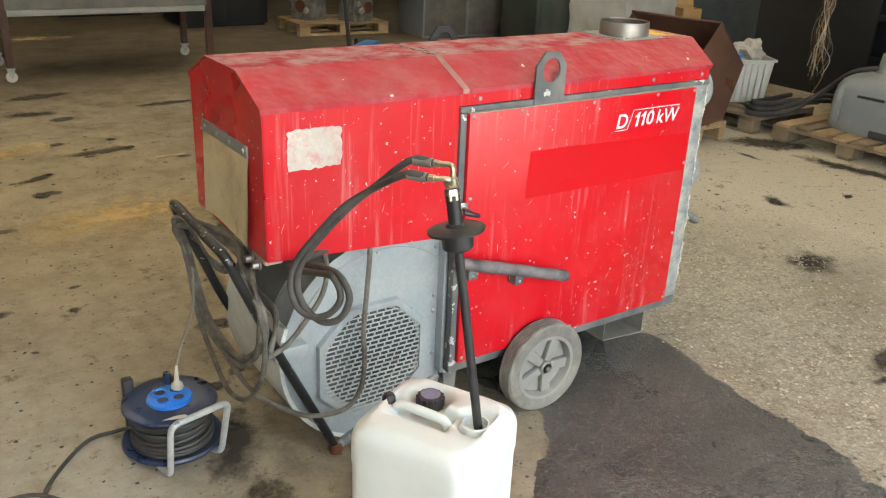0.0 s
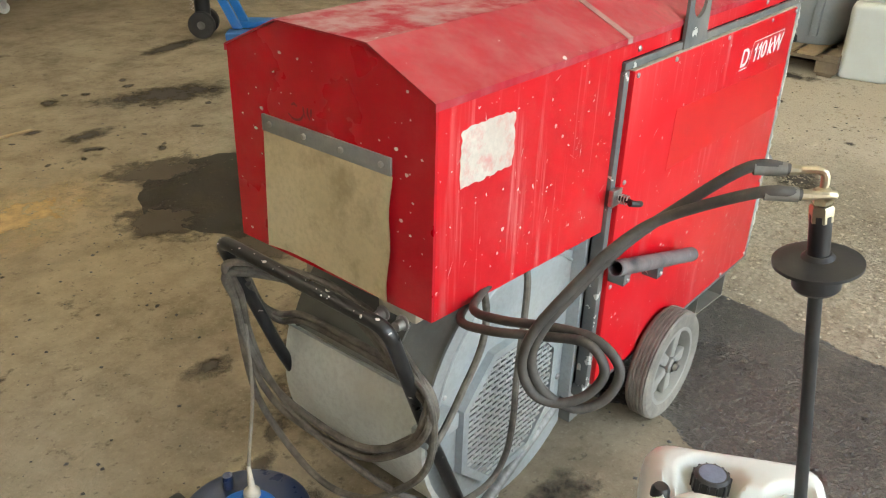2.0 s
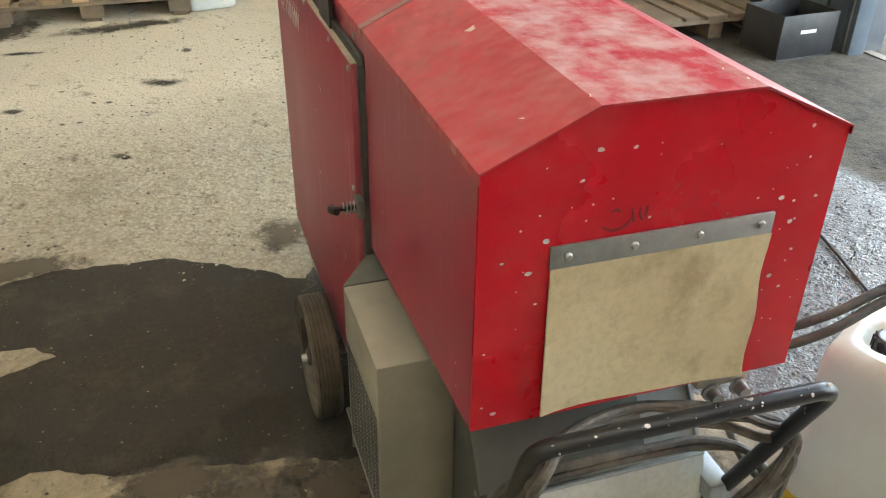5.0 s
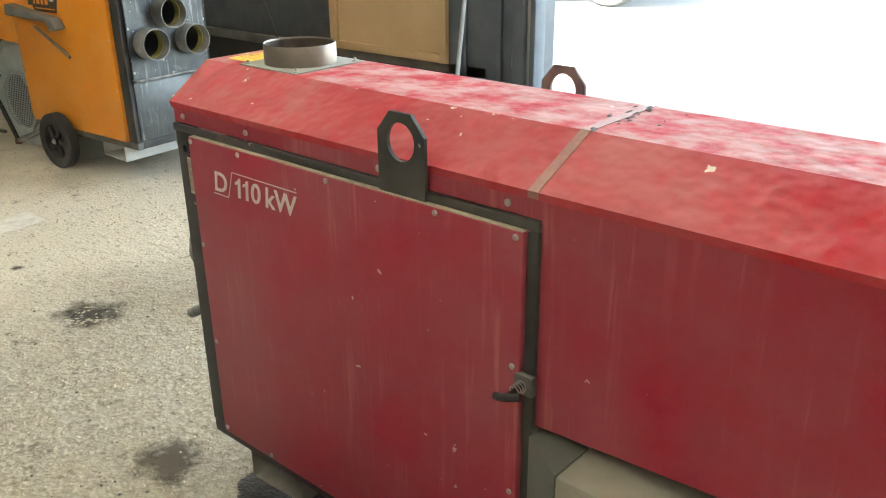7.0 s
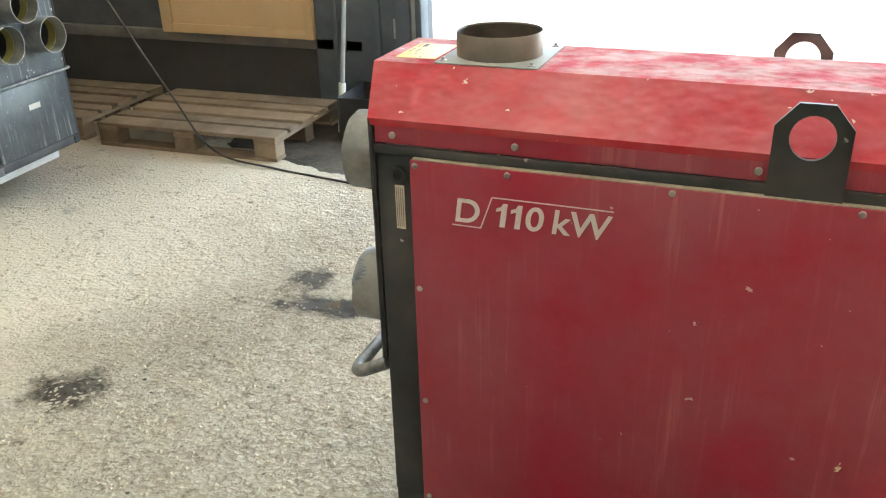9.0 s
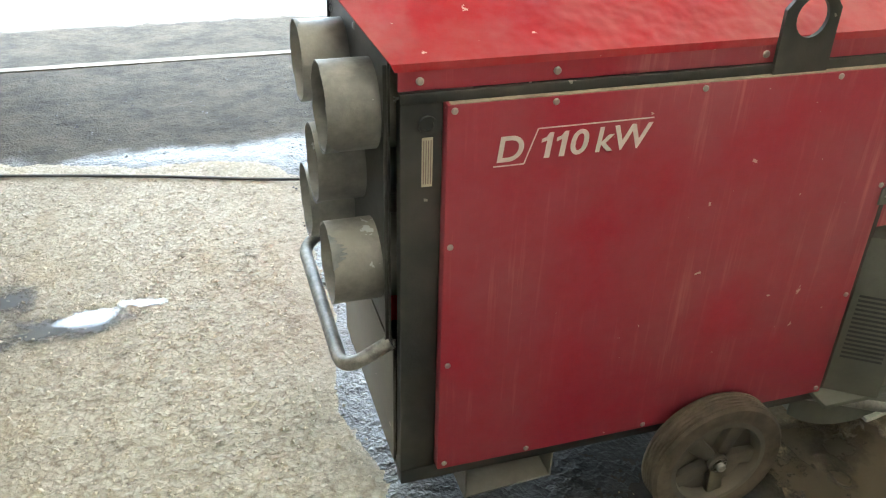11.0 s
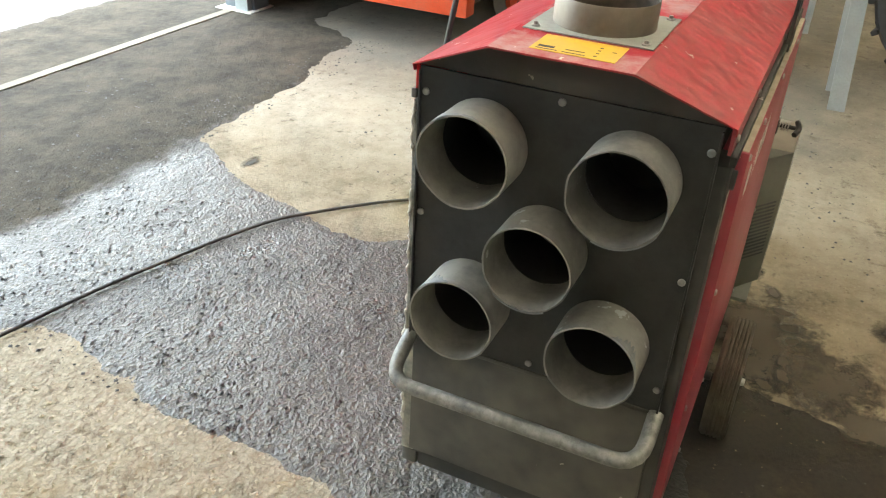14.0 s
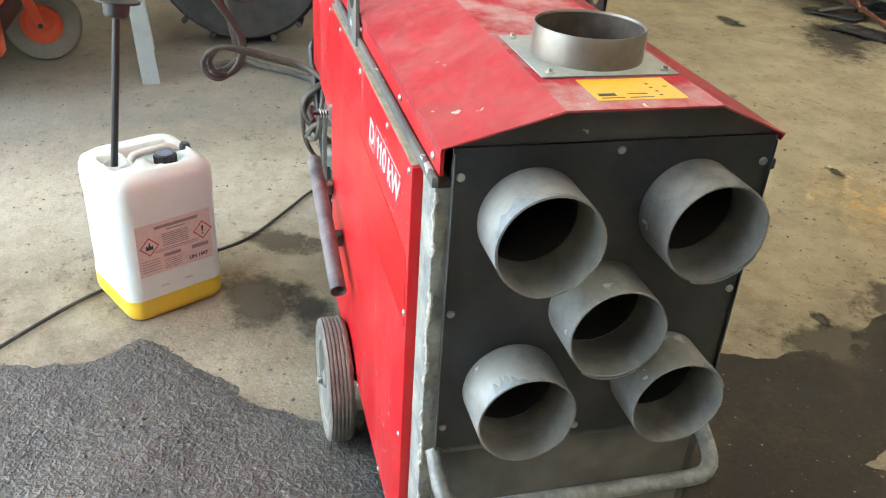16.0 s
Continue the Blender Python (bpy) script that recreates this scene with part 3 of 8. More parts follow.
def stain_material(name, colour, rough, strength, edge=(0.30, 0.62)):
    """A stain that thins out to an uneven edge; the disc carries it on its own unit circle."""
    m, n, l, p = nodes_of(name)
    tc = n.new("ShaderNodeTexCoord")
    vec = tc.outputs["Object"]
    ln = n.new("ShaderNodeVectorMath")
    ln.operation = "LENGTH"
    l.new(vec, ln.inputs[0])
    geo = n.new("ShaderNodeNewGeometry")
    nz = noise_node(n, l, geo.outputs["Position"], 9.0, 9.0, 0.72)
    add = n.new("ShaderNodeMath")
    add.operation = "MULTIPLY_ADD"
    l.new(nz, add.inputs[0])
    add.inputs[1].default_value = 1.5
    add.inputs[2].default_value = -0.75
    s = n.new("ShaderNodeMath")
    s.operation = "SUBTRACT"
    s.inputs[0].default_value = 0.62
    l.new(ln.outputs["Value"], s.inputs[1])
    t = n.new("ShaderNodeMath")
    l.new(s.outputs[0], t.inputs[0])
    l.new(add.outputs[0], t.inputs[1])
    l.new(ramp(n, l, t.outputs[0], 0.0, edge[1] - edge[0], 0, strength), p.inputs["Alpha"])
    l.new(mixc(n, l, nz, colour, tuple(c * 1.4 for c in colour)), p.inputs["Base Color"])
    p.inputs["Roughness"].default_value = rough
    return m


def roof_fill_material():
    """Translucent sheet for the unseen roof strips added as fill light; its tone sets their strength."""
    m, n, l, p = nodes_of("roof_fill_sheet")
    t = n.new("ShaderNodeBsdfTranslucent")
    t.inputs["Color"].default_value = (0.33, 0.31, 0.275, 1)
    l.new(t.outputs[0], n["Material Output"].inputs["Surface"])
    return m


roof_fill_mat = roof_fill_material()
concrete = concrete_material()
asphalt = asphalt_material()
yard_mat = surf("yard_concrete", (0.115, 0.112, 0.105), (0.085, 0.083, 0.077), 0.6, 0.8, 0.92, bump=0.5, bscale=30, grain=0.12, dust=(0.19, 0.18, 0.155), dust_amt=0.4, dust_scale=1.2, chips=(0.06, 0.055, 0.05), chip_scale=9, chip_size=0.05)
# near-black: damp concrete and the heater's shade in one tone
damp_shade_floor = surf("damp_shaded_concrete", (0.020, 0.016, 0.011), (0.042, 0.033, 0.021), 3.5, 0.7, 0.9, bump=0.6, bscale=60, grain=0.2, dust=(0.13, 0.10, 0.055), dust_amt=0.38, dust_scale=4.5, dust_edge=(0.52, 0.75), chips=(0.26, 0.21, 0.13), chip_scale=60, chip_size=0.1)
oil = stain_material("oil_stain", (0.034, 0.028, 0.020), 0.6, 0.92, (0.22, 0.66))
damp = stain_material("damp_stain", (0.07, 0.055, 0.036), 0.6, 0.8, (0.3, 0.6))
# soft-edged yellow-brown tone for floor patches
yellow_tone = stain_material("yellow_tone", (0.50, 0.36, 0.165), 0.95, 0.7, (0.1, 0.7))
def wet_gloss(m):
    m.node_tree.nodes["Principled BSDF"].inputs["Specular IOR Level"].default_value = 1.0
    m.node_tree.nodes["Principled BSDF"].inputs["IOR"].default_value = 2.0
    return m


puddle = stain_material("shallow_water", (0.06, 0.055, 0.048), 0.06, 1.0)
wet_gloss(puddle)


# ---------------------------------------------------------------- mesh helpers
def finish(name, bm, mat, smooth=35):
    me = bpy.data.meshes.new(name)
    bmesh.ops.recalc_face_normals(bm, faces=bm.faces)
    bm.to_mesh(me)
    bm.free()
    me.materials.append(mat)
    if smooth:
        me.shade_smooth()
        me.set_sharp_from_angle(angle=radians(smooth))
    return me


def part(name, bm, mat, parent=None, label="", smooth=35):
    ob = new(name, finish(name, bm, mat, smooth))
    ob.parent = parent
    return tagged(ob, label) if label else ob


def thing(name, label, category, m=None, group="", kind=""):
    ob = new(name)
    ob.empty_display_size = 0.1
    ob.matrix_basis = m or Matrix.Identity(4)
    return tagged(ob, label, category, group, kind)


def single(name, bm, mat, label, category, m=None, group="", kind="", smooth=35):
    ob = new(name, finish(name, bm, mat, smooth))
    if m:
        ob.matrix_basis = m
    return tagged(ob, label, category, group, kind)


def box(x0, x1, y0, y1, z0, z1, bevel=0.0, seg=2, bm=None):
    out = bm or bmesh.new()
    b = bmesh.new()
    bmesh.ops.create_cube(b, size=1)
    for v in b.verts:
        v.co = Vector(((x0 + x1) / 2 + v.co.x * (x1 - x0), (y0 + y1) / 2 + v.co.y * (y1 - y0), (z0 + z1) / 2 + v.co.z * (z1 - z0)))
    if bevel:
        bmesh.ops.bevel(b, geom=b.edges[:], offset=bevel, segments=seg, profile=0.5, affect="EDGES")
    join(out, b)
    return out


def join(bm, other, m=None):
    """Adds the geometry of other, which is freed, to bm."""
    vs = [bm.verts.new(m @ v.co if m else v.co) for v in other.verts]
    other.verts.index_update()
    for f in other.faces:
        try:
            bm.faces.new([vs[v.index] for v in f.verts])
        except ValueError:
            pass
    other.free()
    return bm


def prism(outline, axis, a, b, bevel=0.0, bm=None):
    """An outline of (u, v) pushed along an axis from a to b. x: (y, z); y: (x, z); z: (x, y)."""
    put = {"x": lambda u, v, w: (w, u, v), "y": lambda u, v, w: (u, w, v), "z": lambda u, v, w: (u, v, w)}[axis]
    out = bm or bmesh.new()
    t = bmesh.new()
    lo = [t.verts.new(put(u, v, a)) for u, v in outline]
    hi = [t.verts.new(put(u, v, b)) for u, v in outline]
    t.faces.new(lo)
    t.faces.new(hi[::-1])
    k = len(outline)
    for i in range(k):
        t.faces.new((lo[i], lo[(i + 1) % k], hi[(i + 1) % k], hi[i]))
    if bevel:
        bmesh.ops.recalc_face_normals(t, faces=t.faces)
        bmesh.ops.bevel(t, geom=t.edges[:], offset=bevel, segments=2, profile=0.5, affect="EDGES")
    return join(out, t)


def smooth_line(pts, steps=8, closed=False):
    """A Catmull-Rom line through the points."""
    p = [Vector(q) for q in pts]
    k = len(p)
    out = []
    for i in range(k if closed else k - 1):
        if closed:
            a, b, c, d = p[(i - 1) % k], p[i], p[(i + 1) % k], p[(i + 2) % k]
        else:
            a, b, c, d = p[max(i - 1, 0)], p[i], p[i + 1], p[min(i + 2, k - 1)]
        for j in range(steps):
            t = j / steps
            out.append(0.5 * ((2 * b) + (c - a) * t + (2 * a - 5 * b + 4 * c - d) * t * t + (3 * b - a - 3 * c + d) * t ** 3))
    if not closed:
        out.append(p[-1])
    return out


def rounded(pts, r, steps=5):
    """A bent rod's line: straight runs with rounded corners."""
    p = [Vector(q) for q in pts]
    out = [p[0]]
    for a, b, c in zip(p, p[1:], p[2:]):
        k = min(r, (a - b).length * 0.48, (c - b).length * 0.48)
        u, w = b + (a - b).normalized() * k, b + (c - b).normalized() * k
        for j in range(steps + 1):
            t = j / steps
            out.append((1 - t) ** 2 * u + 2 * t * (1 - t) * b + t * t * w)
    out.append(p[-1])
    return out


def tube(pts, r, sides=10, closed=False, cap=True, bm=None, hollow=0.0):
    out = bm or bmesh.new()
    p = [Vector(q) for q in pts]
    k = len(p)
    rings = []
    up = None
    for i, q in enumerate(p):
        d = (p[(i + 1) % k] - p[i - 1]) if closed else (p[min(i + 1, k - 1)] - p[max(i - 1, 0)])
        d.normalize()
        if up is None:
            up = d.orthogonal().normalized()
        up = (up - d * up.dot(d)).normalized()
        side = d.cross(up)
        rr = r(i / (k - 1)) if callable(r) else r
        rings.append([out.verts.new(q + (up * math.cos(a) + side * math.sin(a)) * rr) for a in (2 * math.pi * s / sides for s in range(sides))])
    for i in range(k if closed else k - 1):
        a, b = rings[i], rings[(i + 1) % k]
        for s in range(sides):
            out.faces.new((a[s], a[(s + 1) % sides], b[(s + 1) % sides], b[s]))
    if cap and not closed:
        out.faces.new(rings[0][::-1])
        out.faces.new(rings[-1])
    return out


def lathe(profile, axis="z", centre=(0, 0, 0), sides=32, bm=None, closed=False):
    """A profile of (radius, height) turned about an axis through centre."""
    out = bm or bmesh.new()
    c = Vector(centre)
    put = {"z": lambda a, b, h: Vector((a, b, h)), "x": lambda a, b, h: Vector((h, a, b)), "y": lambda a, b, h: Vector((a, h, b))}[axis]
    rings = []
    for r, h in profile:
        if r < 1e-6:
            rings.append([out.verts.new(c + put(0, 0, h))])
        else:
            rings.append([out.verts.new(c + put(r * math.cos(2 * math.pi * s / sides), r * math.sin(2 * math.pi * s / sides), h)) for s in range(sides)])
    pairs = list(zip(rings, rings[1:])) + ([(rings[-1], rings[0])] if closed else [])
    for a, b in pairs:
        for s in range(sides):
            t = (s + 1) % sides
            if len(a) == 1 and len(b) == 1:
                continue
            if len(a) == 1:
                out.faces.new((a[0], b[s], b[t]))
            elif len(b) == 1:
                out.faces.new((a[s], a[t], b[0]))
            else:
                out.faces.new((a[s], a[t], b[t], b[s]))
    return out


def rod(a, b, r, sides=12, bm=None):
    return tube([a, b], r, sides, bm=bm)


def bolt(centre, axis, r=0.009, h=0.006, bm=None):
    """A domed screw head that stands out along the signed axis."""
    s = -1 if axis[0] == "-" else 1
    prof = [(0, -0.004 * s), (r, -0.004 * s), (r, h * 0.5 * s), (r * 0.7, h * 0.9 * s), (0, h * s)]
    return lathe(prof, axis[-1], centre, 10, bm)


def letters(text, size, m, mat, parent, name="lettering", shear=0.0, weight=0.0, label=""):
    cu = bpy.data.curves.new(name, "FONT")
    cu.body, cu.size, cu.shear, cu.offset, cu.extrude = text, size, shear, weight, 0.0006
    tmp = new(name + "_outline", cu)
    dg = bpy.context.evaluated_depsgraph_get()
    dg.update()
    me = bpy.data.meshes.new_from_object(tmp.evaluated_get(dg))
    bpy.data.objects.remove(tmp)
    me.materials.clear()
    me.materials.append(mat)
    ob = new(name, me)
    ob.parent = parent
    ob.matrix_basis = m
    return tagged(ob, label) if label else ob


def facing(x_axis, y_axis, at):
    """A pose whose x and y run along the given directions."""
    x, y = Vector(x_axis).normalized(), Vector(y_axis).normalized()
    z = x.cross(y)
    m = Matrix((x, y, z)).transposed().to_4x4()
    m.translation = at
    return m


# ---------------------------------------------------------------- the mobile heaters
DUCTS = ((-0.128, 0.998), (0.127, 0.998), (0.0, 0.836), (-0.128, 0.689), (0.131, 0.684))


def pierced_plate(x0, x1, half, z0, z1, holes):
    """An upright sheet across the machine with round holes (y, z, radius)."""
    bm = bmesh.new()
    edges = []
    for x in (x0, x1):
        loops = [[(-half, z0), (half, z0), (half, z1), (-half, z1)]]
        loops += [[(y + r * math.cos(2 * math.pi * i / 28), z + r * math.sin(2 * math.pi * i / 28)) for i in range(28)] for y, z, r in holes]
        es = []
        for loop in loops:
            vs = [bm.verts.new((x, y, z)) for y, z in loop]
            es += [bm.edges.new((vs[i], vs[(i + 1) % len(vs)])) for i in range(len(vs))]
        bmesh.ops.triangle_fill(bm, use_beauty=True, use_dissolve=False, edges=es)
        edges.append(es)
    for a, b in zip(*edges):
        bm.faces.new((a.verts[0], a.verts[1], b.verts[1], b.verts[0]))
    return bm


def duct_bm(y, z, x0, x1, r, jag=0.0, seed=0):
    """A sheet-steel duct stub, open in front, with a slightly uneven rim."""
    rnd = random.Random(seed)
    bm = bmesh.new()
    sides = 40
    rings = []
    wob = [rnd.uniform(-1, 1) for _ in range(sides)]
    for rad, x, edge in ((r, x0, 0), (r, x1 - 0.012, 0), (r, x1, 1), (r - 0.003, x1, 1), (r - 0.003, x0, 0)):
        ring = []
        for i in range(sides):
            a = 2 * math.pi * i / sides
            k = 0.5 * (wob[i] + wob[i - 1]) * jag * edge
            ring.append(bm.verts.new((x + k * 0.6, y + (rad + k * 0.4) * math.cos(a), z + (rad + k * 0.4) * math.sin(a))))
        rings.append(ring)
    for a, b in zip(rings, rings[1:]):
        for i in range(sides):
            j = (i + 1) % sides
            bm.faces.new((a[i], a[j], b[j], b[i]))
    return bm


def heater_wheel(parent, y, side, tyre_mat, rim_mat):
    """A solid-tyred wheel; side is -1 or 1, the way it faces."""
    w = new("wheel")
    w.parent = parent
    w.matrix_basis = pose(0.12, y, 0.160) @ Matrix.Scale(0.96, 4)
    R = 0.168
    s = side
    prof = [(0.122, -0.033), (0.160, -0.033), (R - 0.001, -0.026)]
    for i in range(5):
        g = -0.020 + i * 0.010
        prof += [(R, g - 0.0035), (R, g + 0.0015), (R - 0.0035, g + 0.0025), (R - 0.0035, g + 0.0045)]
    prof += [(R - 0.001, 0.027), (0.160, 0.033), (0.136, 0.035), (0.122, 0.030)]
    part("tyre", lathe(prof, "y", (0, 0, 0), 48, closed=True), tyre_mat, w, "dusty grey solid rubber tyre with grooves")
    rim = lathe([(0.121, -0.030), (0.123, 0.030), (0.110, 0.030), (0.106, 0.022), (0.104, -0.024)], "y", (0, 0, 0), 40, closed=True)
    lathe([(0.02, -0.012), (0.105, -0.012), (0.105, -0.004), (0.02, 0.0)], "y", (0, 0, 0), 40, rim, closed=True)
    part("rim", rim, rim_mat, w)
    for i in range(5):
        a = 2 * math.pi * i / 5 + 0.5
        sp = bmesh.new()
        t = bmesh.new()
        box(0.022, 0.106, -0.004, 0.022, -0.016, 0.016, 0.006, 2, t)
        for v in t.verts:
            if v.co.x > 0.06:
                v.co.z *= 1.35
                v.co.y *= 0.75
        join(sp, t, Matrix.Rotation(a, 4, "Y"))
        part("spoke", sp, rim_mat, w)
    part("hub", lathe([(0, 0.034), (0.018, 0.034), (0.024, 0.028), (0.026, -0.02), (0, -0.02)], "y", (0, 0, 0), 20), rim_mat, w)
    part("axle_end", lathe([(0, 0.046), (0.009, 0.046), (0.011, 0.042), (0.011, 0.034), (0.019, 0.034), (0.019, 0.030), (0, 0.030)], "y", (0, 0, 0), 12), steel, w, "bright steel axle end with washer")
    if s < 0:
        w.matrix_basis = pose(0.12, y, 0.160, 0, 0, 180) @ Matrix.Scale(0.96, 4)
    else:
        w.matrix_basis = pose(0.108, y + 0.015, 0.163) @ Matrix.Scale(0.98, 4)
    return w


def scroll_outline(k=26):
    """The blower housing's outline (x, z): a round drum that runs out into the throat under the hood."""
    cx, cz, r = -0.43, 0.352, 0.33
    pts = [(-0.222, 0.205), (-0.222, 0.695), (-0.50, 0.695)]
    for i in range(k + 1):
        a = radians(104 + (309 - 104) * i / k)
        pts.append((cx + r * math.cos(a), cz + r * math.sin(a)))
    return pts


def grille(parent, y, face, frame_mat, mesh_mat):
    """The octagonal intake screen on a cheek of the blower; face is -1 or 1."""
    cx, cz, h, c = -0.470, 0.298, 0.186, 0.086
    octo = [(cx - h, cz - c), (cx - c, cz - h), (cx + c, cz - h), (cx + h, cz - c), (cx + h, cz + c), (cx + c, cz + h), (cx - c, cz + h), (cx - h, cz + c)]
    inner = [(cx + (u - cx) * 0.88, cz + (v - cz) * 0.88) for u, v in octo]
    bm = bmesh.new()
    rings = []
    for ring, off in ((octo, 0.0), ([(cx + (u - cx) * 0.985, cz + (v - cz) * 0.985) for u, v in octo], 0.018), (inner, 0.018), (inner, 0.006)):
        rings.append([bm.verts.new((u, y + face * off, v)) for u, v in ring])
    for a, b in zip(rings, rings[1:]):
        for i in range(8):
            bm.faces.new((a[i], a[(i + 1) % 8], b[(i + 1) % 8], b[i]))
    part("grille_frame", bm, frame_mat, parent, smooth=20)
    # pressed slots: thin rails across, short posts between, staggered row by row
    bm = bmesh.new()
    k = 22
    for i in range(k + 1):
        v = cz - h * 0.88 + 2 * h * 0.88 * i / k
        w = h * 0.88 if abs(v - cz) < c * 0.88 else h * 0.88 - (abs(v - cz) - c * 0.88)
        box(cx - w, cx + w, y + face * 0.008, y + face * 0.013, v - 0.0013, v + 0.0013, bm=bm)
        step = 0.0290
        u = -step * int(w / step)
        while u < w and i < k:
            box(cx + u + (i * 0.0075) % step - 0.0016, cx + u + (i * 0.0075) % step + 0.0016, y + face * 0.008, y + face * 0.013, v, v + 2 * h * 0.88 / k, bm=bm)
            u += step
    tagged(part("slotted_screen", bm, mesh_mat, parent, "pressed slotted sheet screen", smooth=0), kind="")
    # flat dark discs give the shade inside the blower opening
    part("intake", lathe([(0, y + face * 0.0025), (0.160, y + face * 0.0025), (0.162, y + face * 0.0040), (0.162, y)], "y", (cx + 0.004, 0, cz), 40), fan_grey, parent, "round blower intake")
    part("intake_eye", lathe([(0, y + face * 0.0050), (0.112, y + face * 0.0050), (0.116, y + face * 0.0042)], "y", (cx + 0.042, 0, cz + 0.028), 36), recess_dark, parent, "dark eye of the blower")


def fitted_letters(text, base, u0, u1, height, lean, mat, parent):
    """Letters stretched to stand between u0 and u1 on the base line."""
    ob = letters(text, height * 1.4, Matrix.Identity(4), mat, parent, "model_lettering", 0.0, 0.0009, "white model lettering")
    xs, ys = [v.co.x for v in ob.data.vertices], [v.co.y for v in ob.data.vertices]
    kx, ky = (u1 - u0) / (max(xs) - min(xs)), height / (max(ys) - min(ys))
    for v in ob.data.vertices:
        y = (v.co.y - min(ys)) * ky
        v.co = (u0 + (v.co.x - min(xs)) * kx + y * lean, y, v.co.z)
    ob.matrix_basis = base


def heater(m, label, paint, doors, top, front, low, posts, screws_mat, wheel_mats, full, ducts=DUCTS):
    """A trailer-like oil heater: boxy body with doors, hood over a drum blower, five duct stubs, wheels and a bent-tube leg."""
    h = thing("mobile_heater", label, "heater", m)
    # body core, floor and rails
    part("firebox", box(-0.212, 0.66, -0.243, 0.243, 0.25, 1.10, 0.004), frame_black, h)
    part("floor_plate", box(-0.212, 0.822, -0.25, 0.25, 0.236, 0.249), frame_black, h)
    for s in (-1, 1):
        part("bottom_rail", box(-0.225, 0.822, min(s * 0.232, s * 0.268), max(s * 0.232, s * 0.268), 0.198, 0.2355, 0.003), frame_black if s > 0 else frame_grey, h, "dark angle-steel rail under the door")
    part("cross_rail", box(0.78, 0.82, -0.23, 0.23, 0.200, 0.2355, 0.003), frame_black, h)
    part("cross_rail", box(-0.222, -0.185, -0.23, 0.23, 0.160, 0.2355, 0.003), frame_black, h)
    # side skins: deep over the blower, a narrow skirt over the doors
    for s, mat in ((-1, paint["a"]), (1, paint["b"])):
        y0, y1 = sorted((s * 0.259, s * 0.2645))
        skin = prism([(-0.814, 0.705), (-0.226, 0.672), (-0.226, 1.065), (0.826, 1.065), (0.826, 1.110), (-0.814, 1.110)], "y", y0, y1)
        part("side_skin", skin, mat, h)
    part("rear_skin", prism([(-0.2645, 0.706), (0.2645, 0.706), (0.2645, 1.110), (0.115, 1.177), (-0.115, 1.177), (-0.2645, 1.110)], "x", -0.820, -0.8145), paint["end"], h)
    part("hood_floor", box(-0.813, -0.232, -0.257, 0.257, 0.722, 0.728), frame_black, h)
    # roof: one folded sheet whose front edge juts out in the middle
    outer = [(-0.2670, 1.098), (-0.2670, 1.1115), (-0.1155, 1.1815), (0.1155, 1.1815), (0.2670, 1.1115), (0.2670, 1.098)]
    inner = [(-0.2652, 1.098), (-0.2652, 1.1095), (-0.1148, 1.1785), (0.1148, 1.1785), (0.2652, 1.1095), (0.2652, 1.098)]
    ends = {1.098: 0.832, 1.1115: 0.838, 1.1815: 0.892, 1.1095: 0.838, 1.1785: 0.892}
    roof = bmesh.new()
    cols = 22
    skins = []
    rnd = random.Random(5)
    for line in (outer, inner):
        grid = []
        for i in range(cols + 1):
            row = []
            for k2, (u, v) in enumerate(line):
                x = -0.824 + (ends[v] + 0.824) * i / cols
                row.append(roof.verts.new((x, u, v)))
            grid.append(row)
        skins.append(grid)
        for i in range(cols):
            for j in range(len(line) - 1):
                roof.faces.new((grid[i][j], grid[i + 1][j], grid[i + 1][j + 1], grid[i][j + 1]))
    a, b = skins
    for i in (0, cols):
        for j in range(len(outer) - 1):
            roof.faces.new((a[i][j], a[i][j + 1], b[i][j + 1], b[i][j]))
    for j in (0, len(outer) - 1):
        for i in range(cols):
            roof.faces.new((a[i][j], a[i + 1][j], b[i + 1][j], b[i][j]))
    part("roof", roof, top, h, "folded sheet roof under a film of dust", smooth=12)
    part("roof_seam", prism([(-0.2685, 1.100), (-0.2685, 1.1125), (-0.1158, 1.1828), (0.1158, 1.1828), (0.2685, 1.1125), (0.2685, 1.100), (0.262, 1.100), (0.262, 1.105), (0.11, 1.174), (-0.11, 1.174), (-0.262, 1.105), (-0.262, 1.100)], "x", -0.219, -0.199), tape_mat if full else top, h, "faded tape over the roof seam" if full else "", smooth=12)
    for s in (-1, 1):
        post_mat, strip_mat = posts[0 if s < 0 else 1]
        ya, yb = sorted((s * 0.240, s * 0.2695))
        part("corner_post", box(0.7505, 0.8235, ya, yb, 0.2365, 1.0450, 0.003), post_mat, h)
        part("door_frame", box(-0.2275, -0.2065, *sorted((s * 0.2445, s * 0.2755)), 0.2365, 1.0445, 0.002), strip_mat, h)
        part("door_frame", box(-0.2275, 0.8245, *sorted((s * 0.2645, s * 0.2745)), 1.0460, 1.0635, 0.002), strip_mat, h)
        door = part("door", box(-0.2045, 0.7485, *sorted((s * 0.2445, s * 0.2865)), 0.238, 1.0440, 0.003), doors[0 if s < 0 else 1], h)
        part("door_gasket", box(-0.203, 0.743, *sorted((s * 0.2720, s * 0.2845)), 1.0442, 1.0458), gasket_mat, h, "dusty beige gasket along the door")
